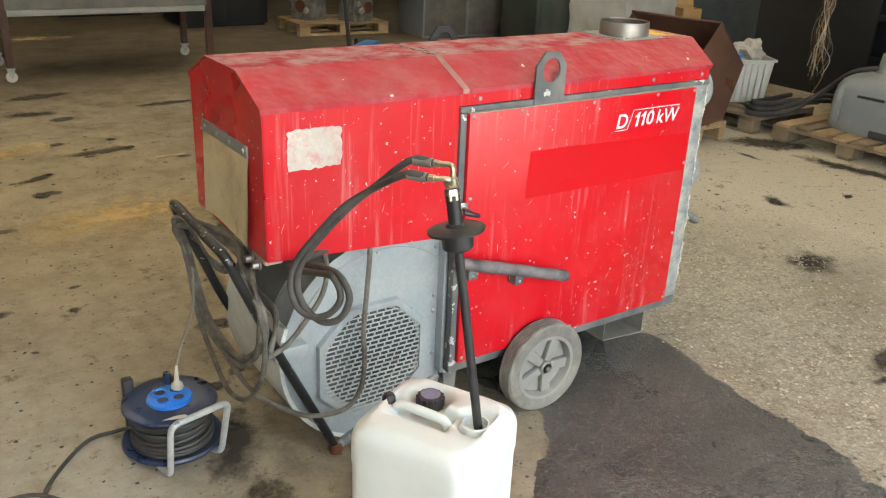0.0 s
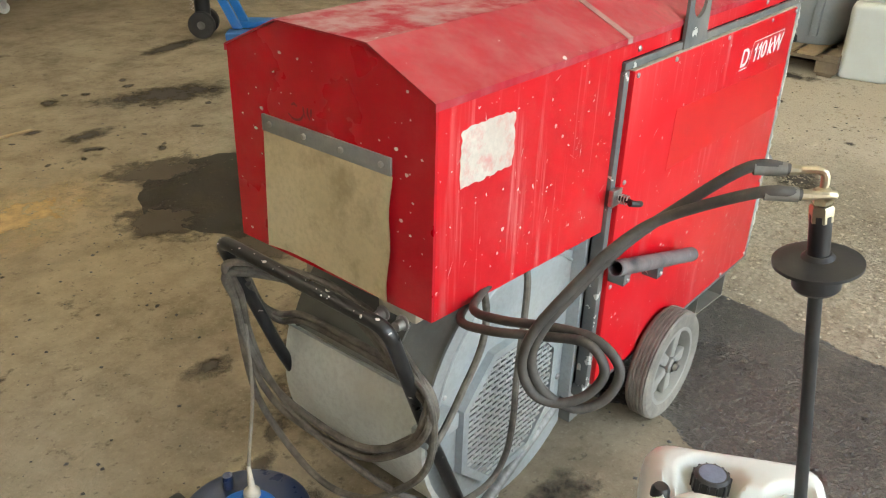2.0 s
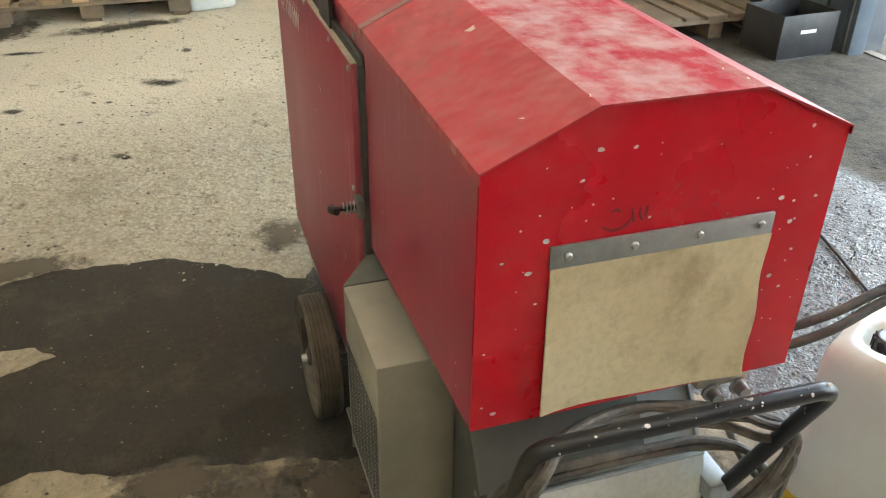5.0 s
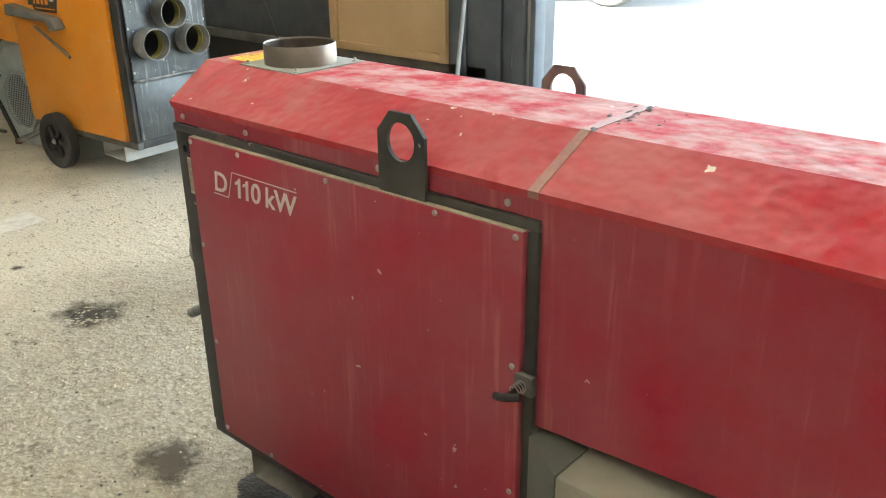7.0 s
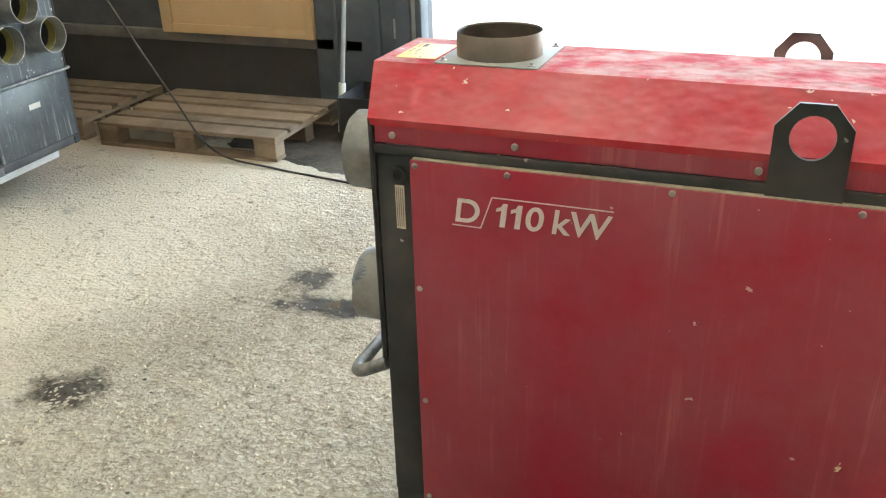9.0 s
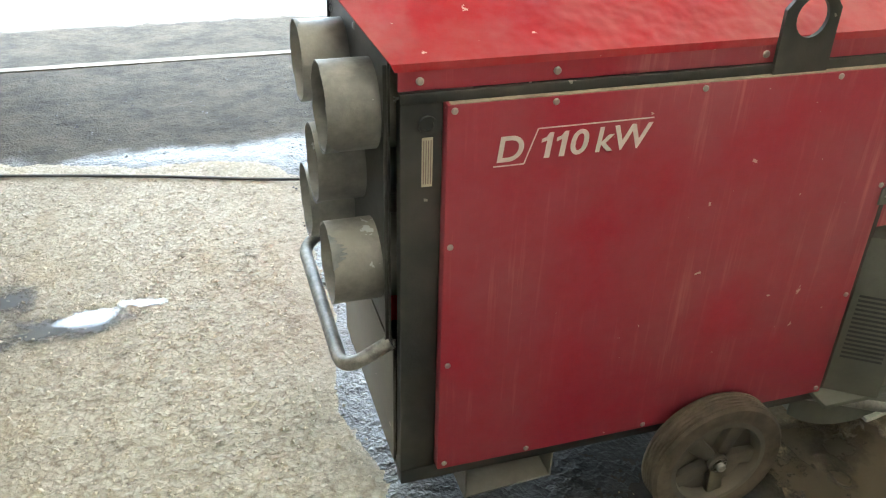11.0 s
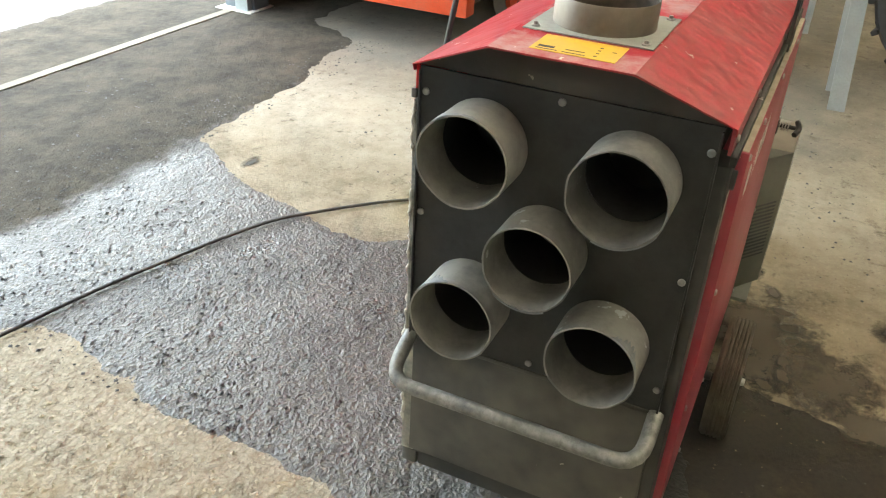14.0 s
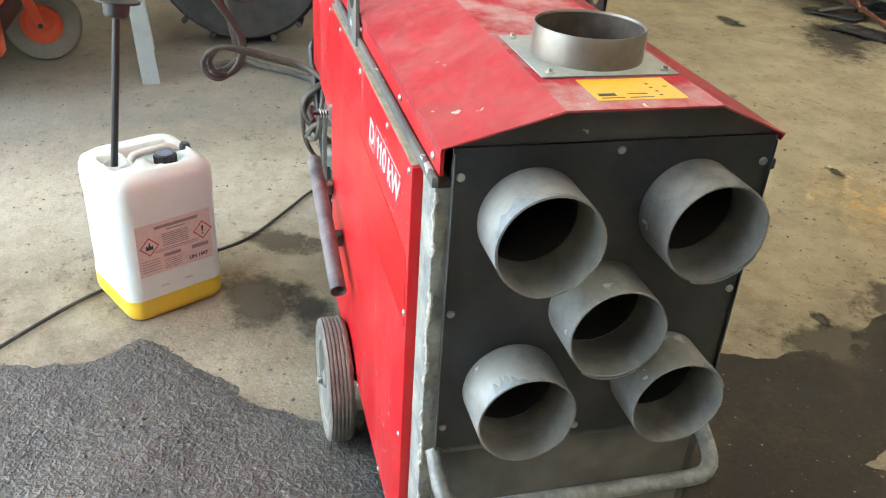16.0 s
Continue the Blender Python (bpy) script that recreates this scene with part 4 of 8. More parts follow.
        for x, z in [(-0.191, 1.034), (-0.014, 1.035), (0.273, 1.035), (0.559, 1.035), (0.737, 1.034), (0.737, 0.778), (0.734, 0.512), (0.734, 0.254), (-0.190, 0.790), (-0.190, 0.52), (-0.190, 0.254), (0.27, 0.250), (0.55, 0.250)]:
            part("screw", bolt((x, s * 0.2865, z), "-y" if s < 0 else "y", 0.0060, 0.004), screws_mat, door)
        for x in (-0.158, 0.145, 0.552, 0.79):
            part("screw", bolt((x, s * 0.2645, 1.081), "-y" if s < 0 else "y", 0.007, 0.005), screws_mat, h)
        # lifting eye
        e = 0.0575
        plate = [(-e, 0.0), (e, 0.0), (e, 0.118), (e * 0.45, 0.156), (-e * 0.45, 0.156), (-e, 0.118)]
        ring = [(0.034 * math.cos(2 * math.pi * i / 24), 0.102 + 0.036 * math.sin(2 * math.pi * i / 24)) for i in range(24)]
        eye = bmesh.new()
        sheets = []
        for yy in (s * 0.2705, s * 0.2785):
            es = []
            for loop in (plate, ring):
                vs = [eye.verts.new((0.083 - 0.009 * s + u, yy, 1.044 + v)) for u, v in loop]
                es += [eye.edges.new((vs[i], vs[(i + 1) % len(vs)])) for i in range(len(vs))]
            bmesh.ops.triangle_fill(eye, use_beauty=True, use_dissolve=False, edges=es)
            sheets.append(es)
        for p1, p2 in zip(*sheets):
            eye.faces.new((p1.verts[0], p1.verts[1], p2.verts[1], p2.verts[0]))
        part("lifting_eye", eye, frame_grey if s < 0 and full else frame_black, h, "steel lifting eye with chamfered top", smooth=20)
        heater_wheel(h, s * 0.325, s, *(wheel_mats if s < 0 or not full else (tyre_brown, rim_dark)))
    part("axle", rod((0.12, -0.30, 0.160), (0.12, 0.30, 0.160), 0.012), frame_black, h)
    for s in (-1, 1):
        part("axle_bracket", prism([(0.07, 0.20), (0.17, 0.20), (0.14, 0.15), (0.10, 0.15)], "y", *sorted((s * 0.245, s * 0.252))), frame_black, h)
    # drain tray below the front
    part("drain_tray", prism([(0.470, 0.198), (0.474, 0.198), (0.474, 0.128), (0.672, 0.112), (0.672, 0.196), (0.676, 0.196), (0.676, 0.108), (0.470, 0.124)], "y", -0.262, 0.262), tray_zinc if full else bin_white, h, "folded sheet tray below the rails", smooth=0)
    # front: pierced plate, duct stubs, lower plate, carrying bar
    part("front_plate", pierced_plate(0.8360, 0.8400, 0.250, 0.566, 1.112, [(y, z, 0.0785) for y, z in ducts]), front, h, smooth=20)
    part("front_visor", prism([(-0.262, 1.1125), (0.262, 1.1125), (0.114, 1.1765), (-0.114, 1.1765)], "x", 0.8300, 0.8350), frame_black, h)
    part("lower_plate", box(0.826, 0.8325, -0.246, 0.246, 0.2495, 0.5645, 0.002), low, h)
    part("lower_plate_fold", box(0.8335, 0.8425, -0.246, 0.246, 0.556, 0.5655, 0.002), low, h)
    for y, z in [(s * 0.238, zz) for s in (-1, 1) for zz in (1.069, 0.840, 0.614)] + [(0, 1.099), (0, 0.582)]:
        part("screw", bolt((0.840, y, z), "x", 0.0068, 0.0045), zinc_strip if full else screws_mat, h)
    for i, (y, z) in enumerate(ducts):
        d = part("duct_stub", duct_bm(y, z, 0.675, 0.932, 0.0805 if i != 2 else 0.0785, 0.0022, i), duct, h, "sheet-steel duct stub with a bent rim")
        part("duct_throat", lathe([(0.0752, 0.70), (0.0752, 0.838), (0.0740, 0.838), (0.0740, 0.70)], "x", (0, y, z), 40, closed=True), recess_dark, d, "dark inside of the duct")
        if not full:
            part("duct_lining", lathe([(0.0758, 0.840), (0.0758, 0.878), (0.0728, 0.878), (0.0728, 0.840)], "x", (0, y, z), 40, closed=True), yellow_lining, d, "yellow lining in the duct")
        # black end disc closes the duct and supplies its deep shade
        part("duct_end_disc", lathe([(0, 0.705), (0.0772, 0.705), (0.0772, 0.699), (0, 0.699)], "x", (0, y, z), 40), black_sheet, d)
    for s in (-1, 1):
        part("plate_lip", box(0.8405, 0.8475, *sorted((s * 0.2465, s * 0.2500)), 0.568, 1.106, 0.001), front, h)
    if full:
        # burnt zinc on the rims, patchy towards the plate
        rnd = random.Random(44)
        for k, (y, z) in enumerate(ducts):
            a0, a1 = ((70, 205), (250, 330), (230, 300), (95, 150), (20, 70))[k]
            crustbm = bmesh.new()
            rows = []
            for i in range(25):
                a = radians(a0 + (a1 - a0) * i / 24)
                edge = 0.9325 - (0.010 + 0.022 * rnd.random()) * math.sin(math.pi * i / 24) - 0.002
                rows.append([crustbm.verts.new((x, y + r * math.cos(a), z + r * math.sin(a))) for x, r in ((edge, 0.0806), (edge + 0.003, 0.0816), (0.9330, 0.0816), (0.9332, 0.0790))])
            for p1, p2 in zip(rows, rows[1:]):
                for i in range(3):
                    crustbm.faces.new((p1[i], p1[i + 1], p2[i + 1], p2[i]))
            part("rim_oxide", crustbm, oxide, h, "bluish white oxide on the duct rim")
    part("carrying_bar", tube(rounded([(0.836, -0.249, 0.560), (0.930, -0.249, 0.508), (0.930, 0.246, 0.508), (0.836, 0.246, 0.560)] if full else [(0.836, -0.249, 0.575), (0.870, -0.249, 0.575), (0.870, 0.246, 0.575), (0.836, 0.246, 0.575)], 0.055 if full else 0.015), 0.0145 if full else 0.006, 14), tube_worn, h, "bent steel carrying bar, paint rubbed off")
    # flue
    plate = part("flue_plate", box(0.556, 0.766, -0.105, 0.112, 1.1822, 1.1848, 0.001), galv_dull, h)
    for x, y in ((0.572, -0.088), (0.750, -0.088), (0.572, 0.096), (0.750, 0.096)):
        part("bolt", lathe([(0, 0.008), (0.0035, 0.0075), (0.004, 0.003), (0.0075, 0.002), (0.0075, 0), (0, 0)], "z", (x, y, 1.1848), 8), steel, plate)
    part("flue_collar", lathe([(0.0870, 1.1835), (0.0870, 1.2300), (0.0855, 1.2325), (0.0842, 1.2300), (0.0842, 1.1860)], "z", (0.664, 0.004, 0), 56), flue, h, "open flue collar of blued stainless steel")
    part("flue_lining", lathe([(0.0838, 1.1870), (0.0838, 1.2285)], "z", (0.664, 0.004, 0), 56), soot_brown, h, "sooty brown inside of the flue")
    part("flue_floor", lathe([(0, 1.1862), (0.0840, 1.1862)], "z", (0.664, 0.004, 0), 40), recess_dark, h)
    # blower under the hood
    bl = new("blower")
    bl.parent = h
    shape = scroll_outline()
    part("drum_skin", prism(shape, "y", -0.196, 0.196), galv_dull, bl, "curved galvanised drum with dried runs", smooth=40)
    for s in (-1, 1):
        # far cheek toned darker than the gate-side one
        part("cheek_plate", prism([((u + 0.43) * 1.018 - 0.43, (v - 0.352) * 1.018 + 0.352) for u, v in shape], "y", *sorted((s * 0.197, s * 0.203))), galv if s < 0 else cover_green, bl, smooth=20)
        part("throat_flange", box(-0.236, -0.2175, *sorted((s * 0.150, s * 0.236)), 0.185, 0.705, 0.002), galv, bl)
        for z in (0.25, 0.40, 0.455, 0.62, 0.66):
            part("bolt", bolt((-0.2475, s * 0.203, z), "-y" if s < 0 else "y", 0.008, 0.006), steel, bl)
        for u, v in ((-0.452, 0.640), (-0.62, 0.575), (-0.35, 0.655), (-0.70, 0.44), (-0.285, 0.655), (-0.66, 0.17), (-0.30, 0.135)):
            part("bolt", bolt((u, s * 0.203, v), "-y" if s < 0 else "y", 0.006, 0.004), screws_mat, bl)
    def drum_sheet(r0, r1, a0, a1, y0, y1):
        arc = [radians(a0 + (a1 - a0) * i / 20) for i in range(21)]
        return prism([(-0.43 + r1 * math.cos(a), 0.352 + r1 * math.sin(a)) for a in arc] + [(-0.43 + r0 * math.cos(a), 0.352 + r0 * math.sin(a)) for a in reversed(arc)], "y", y0, y1)

    front_sheet = part("front_sheet", drum_sheet(0.331, 0.343, 160.5, 262, -0.206, 0.216), drum_pale, bl, "pale curved sheet over the drum", smooth=40)
    part("sheet_lip", tube([(-0.43 + 0.343 * math.cos(radians(160.5)), y, 0.352 + 0.343 * math.sin(radians(160.5))) for y in (-0.206, -0.1, 0.0, 0.1, 0.216)], 0.0035, 8), galv, front_sheet)
    # darker band on the drum just under the hood
    part("drum_dark_band", drum_sheet(0.3305, 0.336, 128, 158, -0.094, 0.214), cover_green if full else galv, bl, "darker band on the drum", smooth=40)
    part("cheek_ridge", tube([(-0.43 + 0.30 * math.cos(radians(a)), -0.2035, 0.352 + 0.30 * math.sin(radians(a))) for a in range(50, 171, 8)], 0.004, 6), galv, bl)
    part("corner_bracket", prism([(-0.215, 0.10), (-0.175, 0.10), (-0.165, 0.25), (-0.225, 0.25)], "y", -0.235, -0.200), frame_grey, h)
    grille(bl, -0.203, -1, galv, screen_zinc if full else galv)
    # motor cover on the far cheek
    mc = part("motor_cover", box(-0.585, -0.325, 0.204, 0.345, 0.272, 0.655, 0.006), beige_box, h, "beige sheet motor cover with slotted vents")
    for k in range(15):
        z = 0.315 + k * 0.012
        part("vent_slot", prism([(-0.2355, 0.2805), (-0.2345, 0.2835), (-0.3095, 0.3352), (-0.3105, 0.3322)], "z", z + 0.02, z + 0.026), recess_dark, mc, smooth=0)
    slots = bmesh.new()
    for k in range(22):
        z = 0.30 + k * 0.011
        for j in range(8):
            box(-0.575 + j * 0.030, -0.551 + j * 0.030, 0.3435, 0.3458, z, z + 0.005, bm=slots)
    part("vent_screen", slots, recess_dark, mc, smooth=0)
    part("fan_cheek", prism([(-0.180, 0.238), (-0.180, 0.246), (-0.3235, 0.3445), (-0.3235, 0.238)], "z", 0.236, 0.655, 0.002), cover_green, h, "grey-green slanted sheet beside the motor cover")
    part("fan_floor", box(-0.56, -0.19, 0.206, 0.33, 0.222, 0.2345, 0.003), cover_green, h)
    # handle and leg: one bent tube from foot to foot, braced to the rail
    for s, foot in ((-1, -0.212), (1, 0.205)):
        yy = -0.262 if s < 0 else 0.212
        part("leg_brace", tube([(-0.600, foot, 0.020), (-0.197, foot * 0.92, 0.165)], 0.0165, 12), tube_worn, h)
        part("foot", lathe([(0, -0.020), (0.020, -0.020), (0.024, -0.008), (0.021, 0.012), (0, 0.016)], "z", (-0.600, foot, 0.021), 14), rust, h, "rusty weld at the foot")
    part("push_handle", tube(rounded([(-0.600, -0.212, 0.018), (-0.785, -0.240, 0.405), (-0.930, -0.262, 0.745), (-0.918, 0.212, 0.745), (-0.790, 0.208, 0.415), (-0.600, 0.205, 0.018)], 0.038), 0.0140, 14), tube_black, h, "black bent-tube push handle, chipped")
    part("handle_bracket", box(-0.80, -0.70, -0.245, -0.200, 0.385, 0.425, 0.004), galv, h)
    if not full:
        return h
    # lettering and stickers on both doors
    for s in (-1, 1):
        y = s * 0.2871
        if s < 0:
            base = facing((1, 0, 0), (0, 0, 1), (0.382, y, 0.9375))
        else:
            base = facing((-1, 0, 0), (0, 0, 1), (0.659, y, 0.9335))
        lean = 0.16 if s < 0 else 0.12
        for text, u0, u1 in (("D", 0.0, 0.045), ("0", 0.133, 0.166), ("kW", 0.184, 0.286)):
            fitted_letters(text, base, u0, u1, 0.047, lean, white_ink, h)
        for u in (0.076, 0.104):
            one = [(u + 0.010, 0), (u + 0.0205, 0), (u + 0.0205, 0.047), (u + 0.0125, 0.047), (u + 0.008, 0.0395), (u, 0.0365), (u, 0.0290), (u + 0.010, 0.0325)]
            bm = bmesh.new()
            bm.faces.new([bm.verts.new(base @ Vector((a + b * lean, b, 0.0006))) for a, b in one])
            part("model_lettering", bm, white_ink, h, "white model lettering", smooth=0)
        line = bmesh.new()
        for u0, v0, u1, v1 in ((-0.006, -0.007, 0.050, -0.007), (0.050, -0.007, 0.072, 0.056), (0.072, 0.056, 0.292, 0.056)):
            d = Vector((u1 - u0, v1 - v0)).normalized()
            q = Vector((-d.y, d.x)) * 0.0013
            vs = [line.verts.new(base @ Vector((u, v, 0.0002))) for u, v in ((u0 + q.x, v0 + q.y), (u1 + q.x, v1 + q.y), (u1 - q.x, v1 - q.y), (u0 - q.x, v0 - q.y))]
            line.faces.new(vs)
        part("model_line", line, white_ink, h, smooth=0)
    part("unfaded_patch", prism([(0.020, 0.757), (0.738, 0.752), (0.732, 0.889), (0.030, 0.908)], "y", -0.2873, -0.2866), red_ghost, h, "brighter patch where a sticker was")
    rnd = random.Random(3)
    jag = [(-0.752 + 0.148 * i / 14, 0.945 + rnd.uniform(-0.003, 0.003)) for i in range(15)] + [(-0.601 + rnd.uniform(-0.004, 0.004), 0.955 + 0.09 * i / 8) for i in range(9)] \
        + [(-0.608 - 0.143 * i / 14, 1.051 + rnd.uniform(-0.003, 0.002)) for i in range(15)] + [(-0.753 + rnd.uniform(-0.005, 0.003), 1.043 - 0.09 * i / 8) for i in range(9)]
    part("torn_sticker", prism(jag, "y", -0.2652, -0.2644), sticker_worn, h, "torn remains of a white sticker")
    # rear: zinc strip with rivets, rubber flap, scribble
    part("flap_strip", box(-0.8265, -0.8205, -0.171, 0.167, 0.962, 0.996, 0.002), zinc_strip, h)
    for y in (-0.150, -0.052, 0.046, 0.142):
        part("rivet", bolt((-0.8265, y, 0.980), "-x", 0.006, 0.005), steel, h)
    fl = bmesh.new()
    cols, rows = 16, 12
    for off in (0.0, 0.003):
        g = []
        for i in range(cols + 1):
            row = []
            for j in range(rows + 1):
                y, z = -0.170 + 0.334 * i / cols, 0.718 + 0.244 * j / rows
                curl = 0.012 * (1 - j / rows) * (abs(i / cols - 0.5) * 2) ** 3 + 0.004 * math.sin(5 * i / cols) * (1 - j / rows)
                wav = 0.003 * math.sin(j * 0.9) * (1 if i == 0 else 0.3 if i == 1 else 0)
                row.append(fl.verts.new((-0.8225 - off - curl, y + wav, z)))
            g.append(row)
        for i in range(cols):
            for j in range(rows):
                fl.faces.new((g[i][j], g[i + 1][j], g[i + 1][j + 1], g[i][j + 1]))
    part("inlet_flap", fl, flap_mat, h, "beige rubber flap over the air inlet", smooth=60)
    for pts in ([(0.094, 1.012), (0.078, 1.004), (0.060, 1.008), (0.050, 1.022)], [(0.084, 1.030), (0.076, 1.034), (0.068, 1.030)], [(0.052, 1.034), (0.050, 1.020), (0.047, 1.012)], [(0.040, 1.034), (0.040, 1.022), (0.034, 1.012)], [(0.030, 1.034), (0.032, 1.018)]):
        pen = tube(smooth_line([(-0.8200, y, z) for y, z in pts], 4), lambda t: 0.0012 + 0.0016 * math.sin(3.1 * t), 6)
        for v in pen.verts:
            v.co.x = -0.8200 + (v.co.x + 0.8200) * 0.2
        part("scribble", pen, pen_ink, h, "smudged pen scribble", smooth=0)
    # flaked spots, in ones and twos
    rnd = random.Random(8)
    spots = bmesh.new()
    for k in range(90):
        y, z = rnd.uniform(-0.25, 0.25), rnd.uniform(0.73, 1.13)
        if -0.18 < y < 0.175 and z < 1.000 or z > 1.10 + (0.264 - abs(y)) * 0.4:
            continue
        r, a0 = 0.0012 + 0.0062 * rnd.random() ** 3, rnd.uniform(0, 6)
        spots.faces.new([spots.verts.new((-0.8204, y + r * rnd.uniform(0.6, 1.2) * math.cos(a0 + i * 1.05), z + r * rnd.uniform(0.6, 1.1) * 0.8 * math.sin(a0 + i * 1.05))) for i in range(6)])
    tagged(part("flaked_paint", spots, white_ink, h, "", 0), "flaked pale spots in the red paint", kind="stuff")
    rnd = random.Random(12)
    drops = bmesh.new()
    for k in range(46):
        t, a = rnd.random(), rnd.uniform(0.3, 2.6)
        lump = lathe([(0, 0.0012), (0.8, 0.0008), (1.0, 0), (0, -0.001)], "z", (0, 0, 0), 7)
        r = 0.0009 + 0.0034 * rnd.random() ** 4
        bmesh.ops.scale(lump, vec=(r, r * rnd.uniform(0.7, 1.8), 1), verts=lump.verts)
        q = Vector((-0.929 + 0.0137 * math.cos(a), -0.25 + 0.45 * t, 0.745 + 0.0137 * math.sin(a)))
        if rnd.random() < 0.35:
            u = rnd.random()
            q = Vector((-0.785 - 0.13 * u, -0.240 - 0.02 * u, 0.405 + 0.31 * u)) + Vector((-0.0100, -0.004, 0.0088))
            a = 2.4
        join(drops, lump, Matrix.Translation(q) @ Matrix.Rotation(1.57 - a, 4, "Y"))
    tagged(part("spilt_paint", drops, white_ink, h), "white paint drops on the handle", kind="stuff")
    # scratches and knocks on the gate side
    rnd = random.Random(17)
    for wall, count, x0, x1, z0, z1 in ((-0.2869, 340, -0.19, 0.74, 0.25, 1.03), (-0.2649, 90, -0.80, -0.24, 0.74, 1.09)):
        marks = bmesh.new()
        for k in range(count):
            x, z = x0 + (x1 - x0) * rnd.random() ** (0.6 if x1 > 0 else 1.0), z0 + (z1 - z0) * rnd.random() ** 1.25
            if rnd.random() < 0.55:
                a, length, w = rnd.gauss(1.35, 0.55), 0.004 + 0.035 * rnd.random() ** 3, rnd.uniform(0.0004, 0.0011)
                u, v = Vector((math.cos(a), 0, math.sin(a))), Vector((-math.sin(a), 0, math.cos(a)))
                q = Vector((x, wall, z))
                marks.faces.new([marks.verts.new(c) for c in (q - u * length * 0.5, q + v * w, q + u * length * 0.5, q - v * w)])
            else:
                r, a0 = 0.0008 + 0.0042 * rnd.random() ** 3, rnd.uniform(0, 6)
                marks.faces.new([marks.verts.new((x + r * rnd.uniform(0.6, 1.3) * math.cos(a0 + i * 1.05), wall, z + r * rnd.uniform(0.6, 1.3) * math.sin(a0 + i * 1.05))) for i in range(6)])
        tagged(part("scratched_paint", marks, scuff, h, "", 0), "pale scratches and knocks in the red paint", kind="stuff")
    # smeared glue beside the roof seam
    rnd = random.Random(52)
    for k in range(26):
        glue_x, glue_y = rnd.choice((-0.222, -0.222, -0.197, -0.285)) + rnd.gauss(0, 0.006), rnd.uniform(-0.10, 0.112)
        blob = lathe([(0, 0.0012), (0.7, 0.0009), (1.0, 0.0), (0, -0.0005)], "z", (0, 0, 0), 8)
        size = 0.002 + 0.006 * rnd.random() ** 2
        bmesh.ops.scale(blob, vec=(size * 0.6, size * rnd.uniform(1.0, 3.4), 1), verts=blob.verts)
        smear = bmesh.new()
        join(smear, blob, Matrix.Translation((glue_x, glue_y, 1.1829)) @ Matrix.Rotation(rnd.uniform(-0.4, 0.4), 4, "Z"))
        part("glue_smear", smear, glue_mat, h, "dark smear of old glue")
    # side post label and eyelet, flue sticker
    lab = part("rating_strip", box(0.768, 0.787, 0.2700, 0.2710, 0.895, 0.985), cream, h)
    for k in range(4):
        part("print_bar", box(0.7705 + k * 0.0042, 0.7722 + k * 0.0042, 0.2711, 0.2714, 0.90, 0.98), grey_ink, lab, smooth=0)
    part("eyelet", lathe([(0.010, 0.2696), (0.016, 0.2696), (0.016, 0.2770), (0.010, 0.2770)], "y", (0.778, 0, 1.008), 20, closed=True), frame_black, h)
    ys = part("warning_sticker", box(0.776, 0.862, -0.058, 0.077, 1.1818, 1.1826), yellow_ink, h, "yellow warning sticker")
    for y0, x0, w, d in ((-0.050, 0.836, 0.026, 0.010), (-0.050, 0.852, 0.034, 0.003), (-0.006, 0.838, 0.030, 0.003), (-0.008, 0.852, 0.036, 0.003), (0.038, 0.800, 0.005, 0.004), (0.038, 0.815, 0.005, 0.004), (0.040, 0.830, 0.005, 0.004), (0.040, 0.845, 0.005, 0.004), (0.060, 0.812, 0.007, 0.003)):
        part("print_bar", box(x0, x0 + d, y0, y0 + w, 1.1827, 1.1829), black_ink, ys, smooth=0)
    # dried foam that has swelled out along the worn front post
    rnd = random.Random(31)
    for z0, z1 in ((0.30, 0.47), (0.50, 0.66), (0.68, 0.90), (0.93, 1.05)):
        line, z = [], z0
        while z < z1:
            line.append((0.8235 + rnd.uniform(-0.004, 0.006), -0.2675 + rnd.uniform(-0.003, 0.002), z))
            z += 0.016
        wob = [rnd.uniform(0.0015, 0.0055) for _ in range(40)]
        part("foam_crust", tube(smooth_line(line, 3), lambda t, w=wob: w[int(t * 39)] * min(1.0, 8 * t + 0.1, 8 * (1 - t) + 0.1), 7), crust, h, "dried whitish foam squeezed from a seam")
    # latches
    for s in (-1, 1):
        y = s * 0.288
        lt = part("latch", rod((-0.216, s * 0.266, 0.762), (-0.216, s * 0.335, 0.762), 0.0055, 8), black_plastic if s > 0 else tube_black, h, "screw latch with a T-handle")
        part("latch_handle", tube(smooth_line([(-0.242, s * 0.333, 0.770), (-0.216, s * 0.340, 0.762), (-0.190, s * 0.333, 0.752)], 4), 0.0075, 8), black_plastic, lt)
        part("latch_plate", box(-0.236, -0.196, *sorted((s * 0.2760, s * 0.2900)), 0.742, 0.782, 0.003), steel if s < 0 else frame_grey, lt)
        part("latch_spring", tube([(-0.216 + 0.011 * math.cos(k * 0.8), s * (0.292 + k * 0.0009), 0.762 + 0.011 * math.sin(k * 0.8)) for k in range(28)], 0.0016, 5), steel, lt)
    # lance holder on the door
    a, b = Vector((-0.255, -0.327, 0.612)), Vector((0.190, -0.323, 0.474))
    d = (b - a).normalized()
    hold = bmesh.new()
    up = d.orthogonal().normalized()
    side = d.cross(up)
    rings = []
    for r, q in ((0.0195, a), (0.0195, b), (0.0165, b), (0.0165, a)):
        rings.append([hold.verts.new(q + (up * math.cos(2 * math.pi * i / 24) + side * math.sin(2 * math.pi * i / 24)) * r) for i in range(24)])
    for i in range(4):
        for j in range(24):
            p, q = rings[i], rings[(i + 1) % 4]
